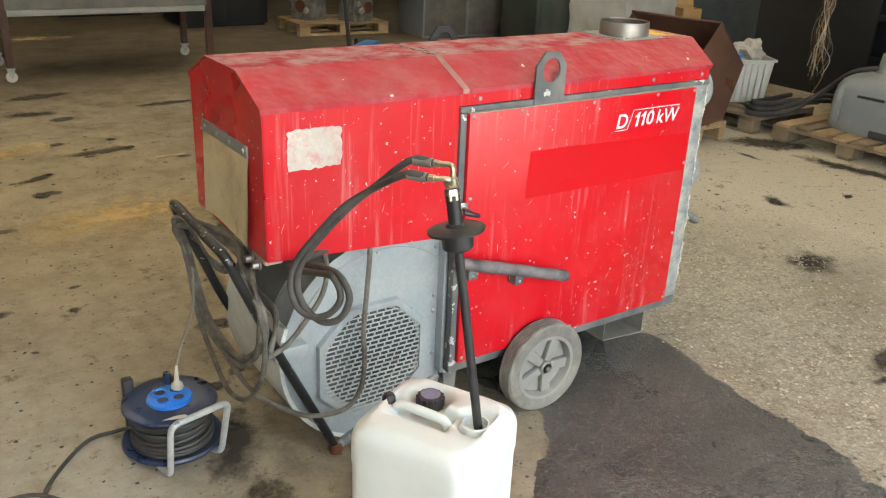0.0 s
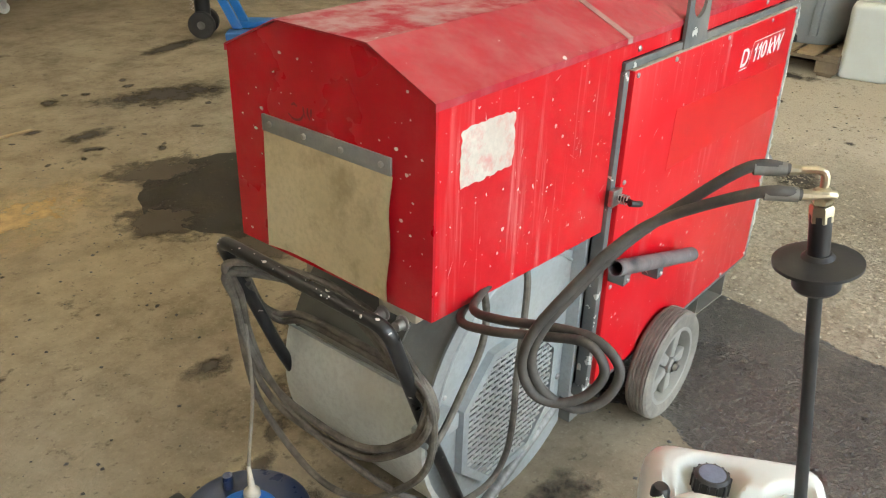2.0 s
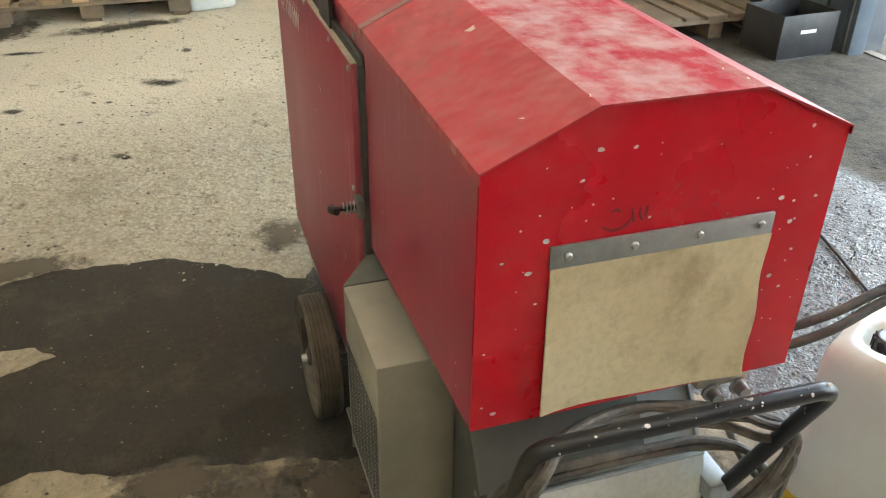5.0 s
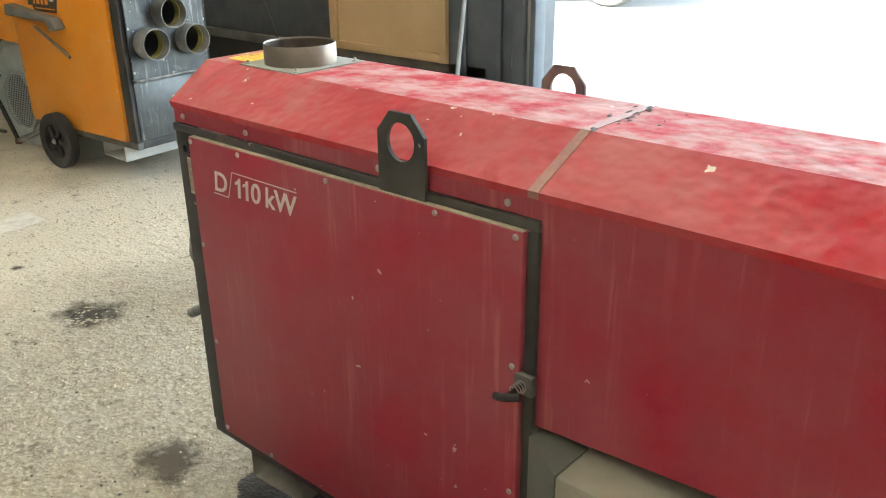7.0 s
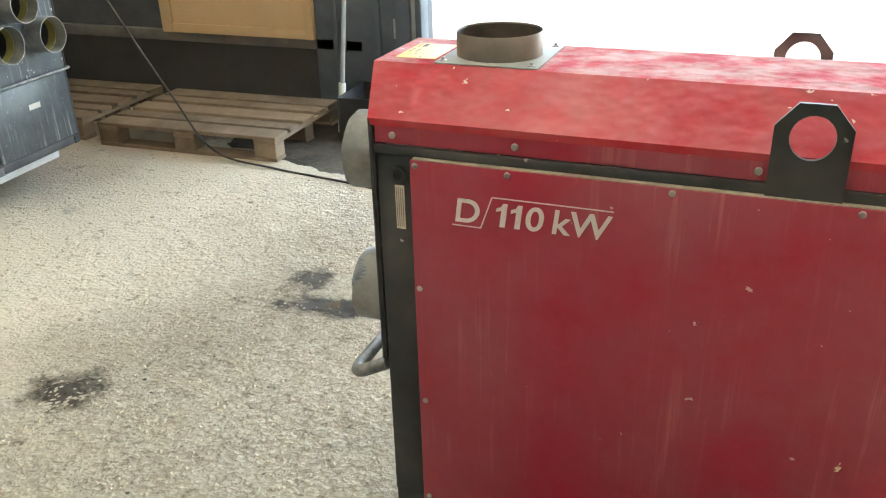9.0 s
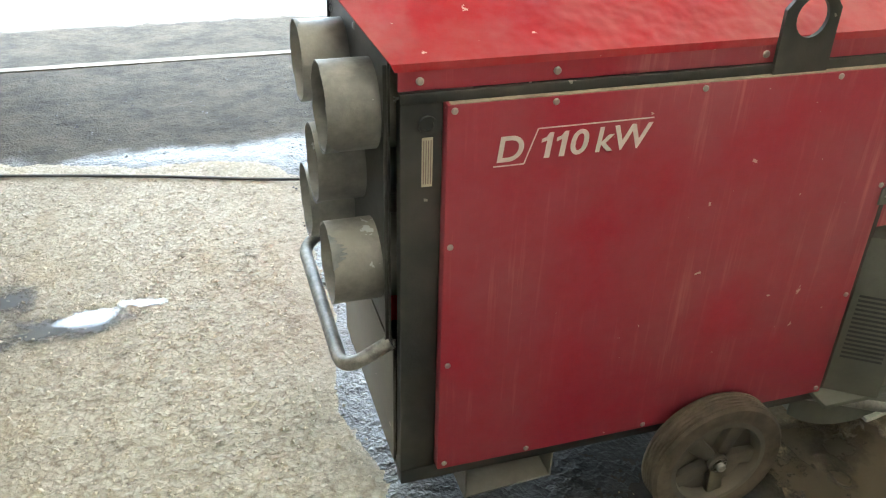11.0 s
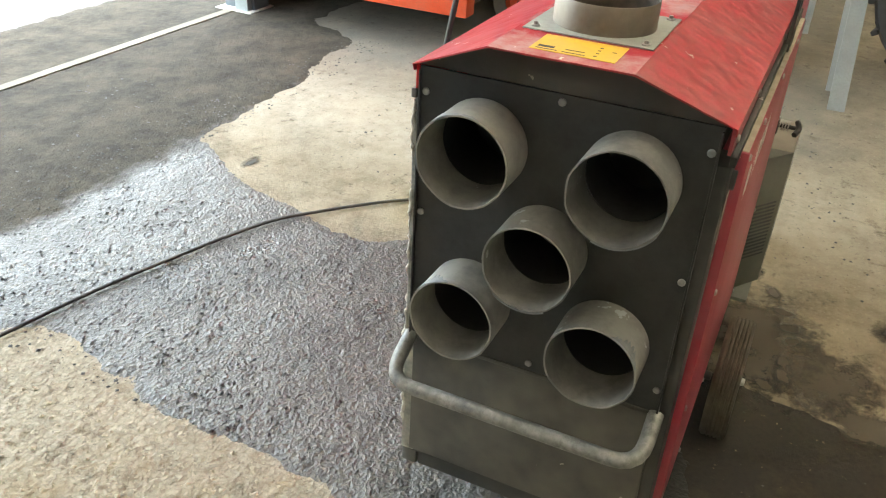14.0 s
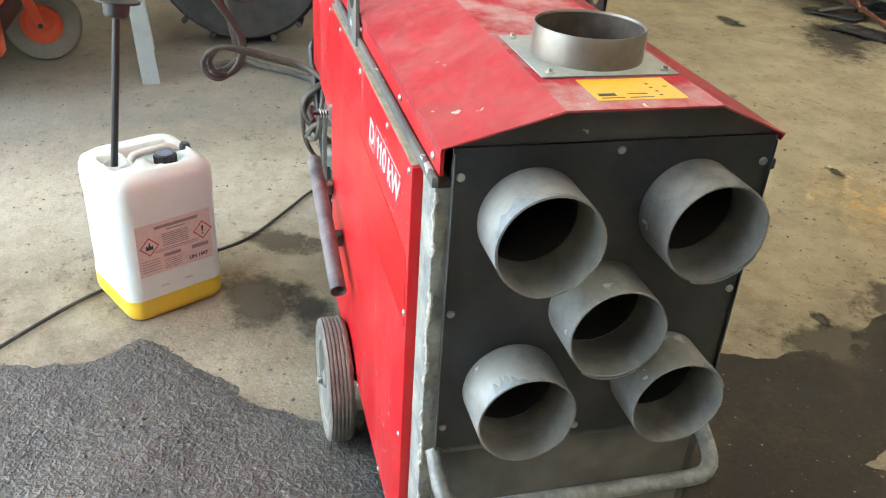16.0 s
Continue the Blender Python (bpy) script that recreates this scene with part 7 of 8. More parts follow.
for a, b in zip(rings, rings[1:]):
    for i in range(48):
        shell.faces.new((a[i], a[(i + 1) % 48], b[(i + 1) % 48], b[i]))
shell.faces.new(rings[0][::-1])
shell.faces.new(rings[-1])
part("tank_shell", shell, tank_grey, tank, "", 50)
# dark blocks here and at the grip give the shade of moulded recesses
part("foot_recess", box(-0.446, -0.420, -0.20, 0.02, 0.0, 0.055, 0.012), recess_dark, tank)
part("filler_dome", lathe([(0, 0.56), (0.06, 0.56), (0.09, 0.55), (0.115, 0.53), (0.125, 0.42), (0.145, 0.395), (0, 0.39)], "z", (0.03, 0.17, 0), 32), tank_grey, tank)
part("filler_cap", lathe([(0, 0.62), (0.035, 0.62), (0.04, 0.61), (0.04, 0.56), (0, 0.555)], "z", (0.03, 0.17, 0), 20), black_plastic, tank)
for y in (-0.30, 0.30):
    part("moulded_rib", prism([(-0.40, 0.06), (-0.447, 0.06), (-0.447, 0.22), (-0.425, 0.30), (-0.36, 0.36), (-0.30, 0.36)], "y", y - 0.025, y + 0.025, 0.01), tank_grey, tank)
part("grip_slot", box(-0.441, -0.405, -0.04, 0.16, 0.262, 0.280, 0.004), recess_dark, tank)

canister(pose(4.315, 0.30, 0.0, 0, 0, 100), "empty milky white canister beside the tank", False, False)

hopper = thing("steel_hopper", "open rusty steel hopper tipped over on a pallet", "hopper", pose(3.725, 1.838, 0.1445, 0, 0, 12))
CHEEK = [(-0.50, 0.0065), (0.0, 0.0065), (0.191, 0.385), (-0.281, 0.728), (-0.482, 0.554), (-0.60, 0.20)]
part("base_plate", box(-0.50, 0.0, -0.002, 0.73, 0.0, 0.006), rust_plate, hopper)
part("side_plate", prism(CHEEK, "y", 0.0, 0.006), rust_plate, hopper)
part("side_plate", prism(CHEEK, "y", 0.72, 0.726), rust_plate, hopper)
part("back_plate", prism([(0.0, 0.0065), (0.006, 0.0065), (0.195, 0.383), (0.189, 0.387)], "y", 0.0065, 0.7195), rust_plate, hopper)
part("top_plate", prism([(0.191, 0.389), (0.197, 0.391), (-0.277, 0.737), (-0.283, 0.731)], "y", -0.004, 0.730), rust_plate, hopper)
part("front_plate", prism([(-0.506, 0.0065), (-0.500, 0.0065), (-0.600, 0.20), (-0.606, 0.20)], "y", 0.0065, 0.7195), rust_plate, hopper)
part("rolled_rim", rod((-0.281, -0.004, 0.734), (-0.281, 0.730, 0.734), 0.009), rust_plate, hopper)
part("torn_edge", prism([(-0.08, 0.33), (0.02, 0.30), (0.045, 0.22), (-0.01, 0.25), (-0.06, 0.27)], "y", -0.022, -0.002), rust, hopper, "torn and bent rusty sheet")
box_card = thing("cardboard_box", "tall open cardboard box standing on a pallet", "box", pose(4.20, 2.72, 0.1445, 0, 0, -20) @ Matrix.Diagonal((0.85, 0.85, 4.7, 1)))
for x0, x1, y0, y1, z0, z1, nm in ((-0.1, 0.1, -0.08, 0.08, 0, 0.004, "bottom"), (-0.1, -0.096, -0.08, 0.08, 0.0045, 0.15, "wall"), (0.096, 0.1, -0.08, 0.08, 0.0045, 0.15, "wall"), (-0.095, 0.095, -0.08, -0.076, 0.0045, 0.15, "wall"), (-0.095, 0.095, 0.076, 0.08, 0.0045, 0.15, "wall")):
    part(nm, box(x0, x1, y0, y1, z0, z1), card, box_card)
part("flap", prism([(0.08, 0.15), (0.16, 0.19), (0.16, 0.194), (0.08, 0.154)], "x", -0.09, 0.09), card, box_card)

binm = thing("plastic_bin", "white ribbed plastic bin full of scrap on a pallet", "bin", pose(4.49, 2.275, 0.1445, 0, 0, -30))
sh = bmesh.new()
rings = []
for z, kx, ky in ((0.0, 0.155, 0.125), (0.34, 0.185, 0.155), (0.34, 0.205, 0.175), (0.355, 0.205, 0.175), (0.355, 0.180, 0.150), (0.01, 0.150, 0.120)):
    rings.append([sh.verts.new((kx * math.copysign(abs(math.cos(a)) ** 0.3, math.cos(a)), ky * math.copysign(abs(math.sin(a)) ** 0.3, math.sin(a)), z)) for a in (2 * math.pi * i / 40 for i in range(40))])
for a, b in zip(rings, rings[1:]):
    for i in range(40):
        sh.faces.new((a[i], a[(i + 1) % 40], b[(i + 1) % 40], b[i]))
sh.faces.new(rings[0][::-1])
sh.faces.new(rings[-1])
part("bin_shell", sh, bin_white, binm, "", 40)
for k in range(5):
    part("rib", prism([(-0.120 + k * 0.05, 0.01), (-0.100 + k * 0.05, 0.01), (-0.110 + k * 0.055, 0.32), (-0.130 + k * 0.055, 0.32)], "y", -0.166, -0.120), bin_white, binm)
crumple = bmesh.new()
bmesh.ops.create_icosphere(crumple, subdivisions=3, radius=0.13)
for v in crumple.verts:
    v.co *= 1 + 0.55 * noise.noise(v.co * 14)
    v.co.z *= 0.75
    v.co += Vector((-0.01, 0.0, 0.40))
part("crumpled_wrap", crumple, clear_bag, binm, "crumpled clear plastic wrap", 0)
part("bottle", lathe([(0, -0.10), (0.03, -0.10), (0.032, 0.02), (0.014, 0.05), (0.014, 0.07), (0, 0.07)], "x", (-0.09, -0.05, 0.375), 16), blue_plastic, binm)
part("bottle_cap", lathe([(0, 0.07), (0.016, 0.07), (0.016, 0.09), (0, 0.09)], "x", (-0.09, -0.05, 0.375), 14), red_ink, binm)

for k, pts in enumerate(([(4.95, 1.85, 0.165), (4.60, 1.95, 0.165), (4.25, 1.97, 0.165), (4.06, 1.87, 0.165), (4.12, 1.76, 0.165), (4.34, 1.70, 0.18), (4.52, 1.55, 0.36), (4.62, 1.36, 0.545), (4.78, 1.02, 0.565), (4.95, 0.70, 0.56)],
                         [(4.90, 1.98, 0.165), (4.50, 2.04, 0.165), (4.18, 1.98, 0.195), (4.09, 1.83, 0.20), (4.24, 1.76, 0.20), (4.44, 1.72, 0.23), (4.62, 1.60, 0.30), (4.85, 1.50, 0.25)],
                         [(4.86, 2.06, 0.195), (4.40, 2.00, 0.20), (4.14, 1.90, 0.235), (4.17, 1.79, 0.24), (4.38, 1.78, 0.24), (4.70, 1.76, 0.22), (5.0, 1.70, 0.2)])):
    cable("black_hose", pts, 0.019, black_rubber, "thick black hose lying over the pallets", "hoses on the pallets")

rack = thing("shelf_unit", "tall black steel shelf unit against the wall", "shelf", pose(6.35, 2.74, 0))
for x in (-0.3, 0.3):
    part("side_panel", box(x - 0.015, x + 0.015, -0.62, 0.62, 0, 2.3, 0.004), black_sheet, rack)
part("back_panel", box(0.316, 0.326, -0.62, 0.62, 0, 2.3), black_sheet, rack)
for z in (0.35, 0.75, 1.15, 1.6, 2.28):
    part("shelf", box(-0.284, 0.284, -0.62, 0.62, z - 0.012, z, 0.002), black_sheet, rack)
part("front_door", box(-0.330, -0.316, -0.10, 0.62, 0.03, 2.25, 0.003), black_sheet, rack)
wires = thing("hanging_wires", "tangle of thin brown and white wires hanging from a shelf", "wires", pose(5.72, 2.42, 0))
rnd = random.Random(8)
for k in range(26):
    x, y = rnd.uniform(-0.05, 0.05), rnd.uniform(-0.09, 0.09)
    pts = [(x, y, 1.75)]
    z = 1.75
    while z > rnd.uniform(0.15, 0.55):
        z -= rnd.uniform(0.12, 0.22)
        pts.append((x + rnd.uniform(-0.05, 0.05), y * 0.5 + rnd.uniform(-0.07, 0.07), z))
    part("wire", tube(smooth_line(pts, 5), 0.0042, 5), rnd.choice((cord_white, cream, card, wood_dark, grey_rubber)), wires)
part("wire_hook", tube([(0.0, 0, 1.745), (0.10, 0.01, 1.77), (0.40, 0.05, 1.77)], 0.008, 8), steel, wires)
bag = thing("bulk_bag", "white woven bulk bag, slumped and creased", "bag", pose(5.62, 4.80, 0))
bb = bmesh.new()
bmesh.ops.create_cube(bb, size=1)
bmesh.ops.subdivide_edges(bb, edges=bb.edges[:], cuts=9, use_grid_fill=True)
for v in bb.verts:
    v.co = Vector((v.co.x * 0.85, v.co.y * 0.85, (v.co.z + 0.5) * 1.15))
    v.co.x *= 1 + 0.12 * math.sin(v.co.z * 3)
    v.co += Vector((noise.noise(v.co * 4), noise.noise(v.co * 4 + Vector((5, 0, 0))), noise.noise(v.co * 4 + Vector((0, 7, 0))) * (0.8 if v.co.z > 0.2 else 0))) * 0.06
    v.co.z = max(v.co.z, 0.0)
part("bag_body", bb, bag_white, bag, "", 60)
for s in (-1, 1):
    part("lifting_strap", tube(smooth_line([(s * 0.35, -0.2, 1.10), (s * 0.32, -0.1, 1.32), (s * 0.33, 0.1, 1.31), (s * 0.36, 0.22, 1.10)], 5), 0.02, 6), bag_white, bag)

# ---------------------------------------------------------------- north side: rack on castors, engines, benches
trolley = thing("steel_trolley", "brown steel trolley frame on castors with grey panels", "trolley", pose(0.305, 6.27, 0, 0, 0, -1))
for x, y in ((-0.875, -0.41), (0.865, -0.41), (-0.875, 0.41), (0.865, 0.41)):
    part("leg", box(x - 0.03, x + 0.03, y - 0.03, y + 0.03, 0.125, 1.9, 0.004), brown_steel, trolley)
    c = part("castor", box(x - 0.035, x + 0.035, y - 0.035, y + 0.035, 0.108, 0.1245, 0.003), steel, trolley, "zinc castor with pale wheel")
    for s in (-1, 1):
        part("castor_fork", prism([(x - 0.030, 0.108), (x + 0.030, 0.108), (x + 0.012, 0.040), (x - 0.012, 0.040)], "y", *sorted((y + s * 0.018, y + s * 0.022))), steel, c)
    part("castor_wheel", lathe([(0.0, -0.014), (0.044, -0.014), (0.047, -0.009), (0.047, 0.009), (0.044, 0.014), (0, 0.014)], "y", (x, y, 0.047), 20), bin_white, c)
for y in (-0.41, 0.41):
    part("beam", box(-0.845, 0.835, y - 0.025, y + 0.025, 0.55, 0.60, 0.003), galv_dull, trolley)
part("end_beam", box(-0.900, -0.850, -0.38, 0.38, 0.55, 0.60, 0.003), galv_dull, trolley)
part("end_beam", box(0.840, 0.890, -0.38, 0.38, 0.55, 0.60, 0.003), galv_dull, trolley)
part("grey_panel", box(-0.855, 0.845, -0.445, -0.440, 0.605, 1.6), dark_sheet, trolley)
part("shelf_panel", box(-0.845, 0.835, -0.38, 0.38, 0.605, 0.615), dark_sheet, trolley)
cab = thing("black_cabinet", "low black sheet cabinet against the back", "cabinet", pose(2.30, 8.85, 0))
part("cabinet_body", box(-0.55, 0.55, -0.40, 0.40, 0.03, 1.5, 0.006), black_sheet, cab)
for s in (-1, 1):
    d = part("cabinet_door", box(min(0.01 * s, 0.53 * s), max(0.01 * s, 0.53 * s), -0.412, -0.401, 0.06, 1.46, 0.003), black_sheet, cab)
    part("door_handle", rod((s * 0.05, -0.425, 0.70), (s * 0.05, -0.425, 0.85), 0.006, 8), steel, d)
part("plinth", box(-0.52, 0.52, -0.37, 0.37, 0, 0.0295), black_sheet, cab)
copy_thing(cab, pose(1.10, 10.2, 0))


def engine(m, label, seed):
    """A greasy cast engine block: crankcase, finned head, pulleys, pipes."""
    rnd = random.Random(seed)
    e = thing("engine_block", label, "engine", m, group="engines on the pallet")
    part("crankcase", box(-0.18, 0.18, -0.14, 0.14, 0.0, 0.30, 0.03), alu_cast, e)
    part("oil_sump", prism([(-0.15, 0.0), (0.15, 0.0), (0.17, 0.10), (-0.17, 0.10)], "y", -0.150, 0.150, 0.01), alu_cast, e)
    part("cylinder_head", box(-0.15, 0.15, -0.11, 0.11, 0.3005, 0.46, 0.02), alu_cast, e)
    for k in range(6):
        part("fin", box(-0.165, 0.165, -0.125, 0.125, 0.315 + k * 0.024, 0.323 + k * 0.024, 0.002, 1), alu_cast, e)
    part("pulley", lathe([(0, -0.19), (0.07, -0.19), (0.075, -0.182), (0.062, -0.175), (0.075, -0.168), (0.07, -0.16), (0, -0.155)], "y", (0.03, 0, 0.17), 24), rust, e)
    for k in range(4):
        x, z = rnd.uniform(-0.14, 0.14), rnd.uniform(0.1, 0.4)
        part("boss", lathe([(0, -0.175), (0.028, -0.175), (0.036, -0.165), (0.036, -0.13), (0, -0.13)], "y", (x, 0, z), 14), steel, e)
    part("manifold", tube(smooth_line([(-0.16, -0.12, 0.40), (-0.27, -0.15, 0.42), (-0.31, -0.13, 0.33), (-0.30, -0.10, 0.22)], 6), 0.026, 10), alu_cast, e)
    part("carburettor", box(0.16, 0.24, -0.06, 0.06, 0.26, 0.38, 0.012), steel, e)
    part("fuel_line", tube(smooth_line([(0.2, 0.0, 0.38), (0.16, -0.1, 0.47), (0.0, -0.16, 0.44), (-0.1, -0.16, 0.32)], 6), 0.008, 7), black_rubber, e)
    return e


engine(pose(3.66, 7.55, 0.1445, 0, 0, 20), "grey cast-aluminium engine block on a pallet", 4)
engine(pose(3.15, 7.85, 0.1445, 0, 0, -70), "grey cast-aluminium engine block lying on a pallet", 9)
jack = thing("pallet_jack", "blue hand pallet jack with black steering wheels", "pallet jack", pose(1.85, 4.20, 0, 0, 0, -48))
for s in (-1, 1):
    wh = part("steer_wheel", lathe([(0.03, -0.024), (0.09, -0.024), (0.095, -0.016), (0.095, 0.016), (0.09, 0.024), (0.03, 0.024)], "y", (0, s * 0.075, 0.095), 28, closed=True), black_rubber, jack)
    part("wheel_disc", lathe([(0, -0.018), (0.031, -0.018), (0.031, 0.018), (0, 0.018)], "y", (0, s * 0.075, 0.095), 18), alu_cast, wh)
    part("side_strut", prism([(0.10, 0.38), (0.16, 0.38), (0.30, 0.085), (0.235, 0.085)], "y", *sorted((s * 0.11, s * 0.155)), 0.006), jack_blue, jack)
    part("fork", box(0.20, 0.62, s * 0.19 - 0.075, s * 0.19 + 0.075, 0.030, 0.084, 0.010), jack_blue, jack)
    part("fork_roller", lathe([(0, -0.03), (0.028, -0.03), (0.028, 0.03), (0, 0.03)], "y", (0.56, s * 0.19, 0.030), 18), black_plastic, jack)
part("cross_head", box(0.03, 0.165, -0.17, 0.17, 0.381, 0.470, 0.012), jack_blue, jack)
part("pump_body", lathe([(0, 0.10), (0.055, 0.10), (0.055, 0.30), (0.038, 0.31), (0.038, 0.44), (0.018, 0.445), (0.018, 0.50), (0, 0.50)], "z", (0, 0, 0), 20), black_plastic, jack, "greasy black pump body")
part("release_spring", tube([(-0.075 + 0.012 * math.cos(k * 0.9), 0.012 * math.sin(k * 0.9), 0.18 + k * 0.0042) for k in range(48)], 0.003, 5), steel, jack)
part("axle_block", box(-0.05, 0.05, -0.048, 0.048, 0.06, 0.125, 0.008), black_plastic, jack)
part("tiller", tube(rounded([(-0.05, 0, 0.36), (-0.12, 0, 1.05), (-0.12, 0.09, 1.15), (-0.125, 0.09, 1.28), (-0.125, -0.09, 1.28), (-0.12, -0.09, 1.15), (-0.12, 0, 1.05)], 0.03), 0.017, 10), black_plastic, jack)

bench = thing("workbench", "dark wooden bench top on a grey steel base", "workbench", pose(4.85, 7.10, 0, 0, 0, -6))
part("bench_top", box(-0.85, 0.85, -0.42, 0.42, 0.50, 0.62, 0.008), wood_dark, bench)
part("bench_base", box(-0.62, 0.75, -0.36, 0.36, 0.0, 0.4995, 0.006), tank_grey, bench)
part("base_panel", box(-0.60, -0.02, -0.368, -0.3605, 0.03, 0.47, 0.003), dark_sheet, bench)
part("base_panel", box(0.02, 0.73, -0.368, -0.3605, 0.03, 0.47, 0.003), dark_sheet, bench)
vice = thing("machine_part", "greasy grey casting lying on the bench", "casting", pose(4.6, 7.0, 0.6205, 0, 0, 30))
part("casting_body", box(-0.2, 0.2, -0.12, 0.12, 0, 0.16, 0.03), alu_cast, vice)
part("shaft", rod((-0.32, 0, 0.09), (0.32, 0, 0.09), 0.03, 14), rust, vice)
part("flange", lathe([(0, 0.2), (0.11, 0.2), (0.11, 0.23), (0, 0.23)], "x", (0, 0, 0.111), 24), alu_cast, vice)
press = thing("green_machine", "tall dark green machine housing with cables on it", "machine", pose(5.35, 5.65, 0, 0, 0, -8))
part("machine_body", box(-0.55, 0.55, -0.40, 0.40, 0.0, 1.6, 0.03), green_paint, press)
part("machine_door", box(-0.50, 0.10, -0.412, -0.401, 0.12, 1.5, 0.006), green_paint, press)
part("control_box", box(0.16, 0.46, -0.46, -0.401, 0.9, 1.3, 0.008), dark_sheet, press)
for k, mat in enumerate((cord_white, jack_blue, hose_mat, tarp_green)):
    part("loose_lead", tube(smooth_line([(-0.35 + 0.2 * k, -0.43, 1.15), (-0.30 + 0.18 * k, -0.47, 0.85), (-0.15 + 0.15 * k, -0.46, 0.65), (0.0 + 0.14 * k, -0.45, 0.78), (0.16 + 0.1 * k, -0.44, 1.05)], 6), 0.012, 7), mat, press)
stool = thing("column_stand", "black upright steel column on a round base", "stand", pose(4.05, 8.25, 0))
part("column", rod((0, 0, 0.02), (0, 0, 2.0), 0.045, 16), black_sheet, stool)
part("base", lathe([(0, 0), (0.2, 0), (0.2, 0.015), (0.06, 0.03), (0, 0.03)], "z", (0, 0, 0), 28), black_sheet, stool)

# ---------------------------------------------------------------- gate and south wall
stack = thing("folding_gate", "dark blue-grey gate leaf folded flat beside the opening", "gate", pose(0.16, 0, 0))
part("gate_leaf", box(2.18, 2.775, -3.245, -3.190, 0.03, 3.5, 0.006), bluegrey_sheet, stack)
part("leaf_rib", box(2.30, 2.335, -3.1895, -3.165, 0.03, 3.5, 0.004), bluegrey_sheet, stack)
part("leaf_rib", box(2.60, 2.635, -3.1895, -3.165, 0.03, 3.5, 0.004), bluegrey_sheet, stack)
part("edge_profile", box(2.085, 2.175, -3.240, -3.120, 0.0, 3.5, 0.006), bluegrey_sheet, stack)
part("edge_profile", box(2.050, 2.082, -3.225, -3.150, 0.0, 3.5, 0.004), galv, stack, "bright zinc edge profile")
part("edge_profile", box(2.005, 2.046, -3.245, -3.130, 0.0, 3.5, 0.006), bluegrey_sheet, stack)
part("seal_strip", box(2.18, 2.775, -3.235, -3.200, 0.0, 0.0295), black_rubber, stack)
for z in (0.5, 1.7, 2.9):
    part("hinge", rod((2.20, -3.175, z), (2.20, -3.175, z + 0.12), 0.012, 10), steel, stack)
gp = thing("gate_post", "grey steel gate post with a pale foot plate", "post", pose(-2.60, -3.25, 0))
part("post", box(-0.09, 0.07, -0.14, 0.10, 0.012, 3.55, 0.006), bluegrey_sheet, gp)
part("post_guide", box(0.071, 0.12, -0.02, 0.08, 0.012, 3.5, 0.004), galv, gp)
part("foot_plate", box(-0.12, 0.14, -0.17, 0.12, 0.0, 0.0115, 0.002), bin_white, gp)
board = thing("plywood_board", "pale plywood board fixed to the dark wall", "board", pose(0.135, 0, 0.012))
part("board_panel", box(2.79, 3.97, -3.186, -3.174, 0.455, 2.3), ply, board)
part("board_batten", box(3.89, 3.97, -3.173, -3.150, 0.455, 2.3, 0.003), ply, board)
part("board_batten", box(2.79, 2.85, -3.173, -3.150, 0.455, 2.3, 0.003), ply, board)
part("board_batten", box(2.8505, 3.8895, -3.173, -3.155, 0.455, 0.515, 0.003), ply, board)
pole = thing("steel_pole", "thin grey pole with a white foot leaning on the gate", "pole", pose(0.14, 0, 0))
part("shaft", rod((2.42, -2.80, 0.22), (2.30, -2.98, 2.3), 0.014, 10), galv, pole)
part("white_sleeve", rod((2.432, -2.782, 0.0), (2.417, -2.806, 0.30), 0.022, 12), bin_white, pole)
crate = thing("black_crate", "black plastic crate on the floor by the gate", "crate", pose(2.36, -2.84, 0, 0, 0, 4))
for x0, x1, y0, y1, z0, z1 in ((-0.16, 0.16, -0.20, 0.20, 0, 0.012), (-0.16, -0.148, -0.20, 0.20, 0.0125, 0.26), (0.148, 0.16, -0.20, 0.20, 0.0125, 0.26), (-0.1475, 0.1475, -0.20, -0.188, 0.0125, 0.26), (-0.1475, 0.1475, 0.188, 0.20, 0.0125, 0.26)):
    part("crate_wall", box(x0, x1, y0, y1, z0, z1, 0.003), black_plastic, crate)
part("crate_label", box(-0.1612, -0.1602, -0.05, 0.06, 0.15, 0.17), bin_white, crate)

# ---------------------------------------------------------------- west side: red machine, tyres, trestle
def tyre(parent, name, centre, axis, R, width, mat, rim_mat, lugs=0):
    w = width / 2
    prof = [(R * 0.55, -w * 0.8), (R * 0.80, -w), (R * 0.95, -w * 0.9), (R, -w * 0.6), (R * 1.005, 0), (R, w * 0.6), (R * 0.95, w * 0.9), (R * 0.80, w), (R * 0.55, w * 0.8)]
    t = part(name, lathe(prof, axis, centre, 48, closed=True), mat, parent)
    part("rim", lathe([(0.0, w * 0.3), (R * 0.2, w * 0.35), (R * 0.25, w * 0.1), (R * 0.45, w * 0.15), (R * 0.56, w * 0.75), (R * 0.57, w * 0.8), (R * 0.57, -w * 0.8), (R * 0.45, -w * 0.2), (0, -w * 0.2)], axis, centre, 40), rim_mat, t)
    for k in range(lugs):
        a = 2 * math.pi * k / lugs
        for s in (-1, 1):
            lug = bmesh.new()
            b = bmesh.new()
            box(-R * 0.03, R * 0.03, min(0, s * w * 0.95), max(0, s * w * 0.95), R * 0.97, R * 1.05, 0.006, 1, b)
            join(lug, b, Matrix.Translation(centre) @ Matrix.Rotation(a + (0.06 if s > 0 else 0), 4, "Y"))
            part("lug", lug, mat, t)
    return t


barrow = thing("red_machine", "orange-red wheeled machine with grey pneumatic tyres", "machine", pose(-3.17, -1.60, 0, 0, 0, 0))
tyre(barrow, "tyre", (0.0, 0.10, 0.205), "x", 0.20, 0.09, grey_rubber, machine_red)
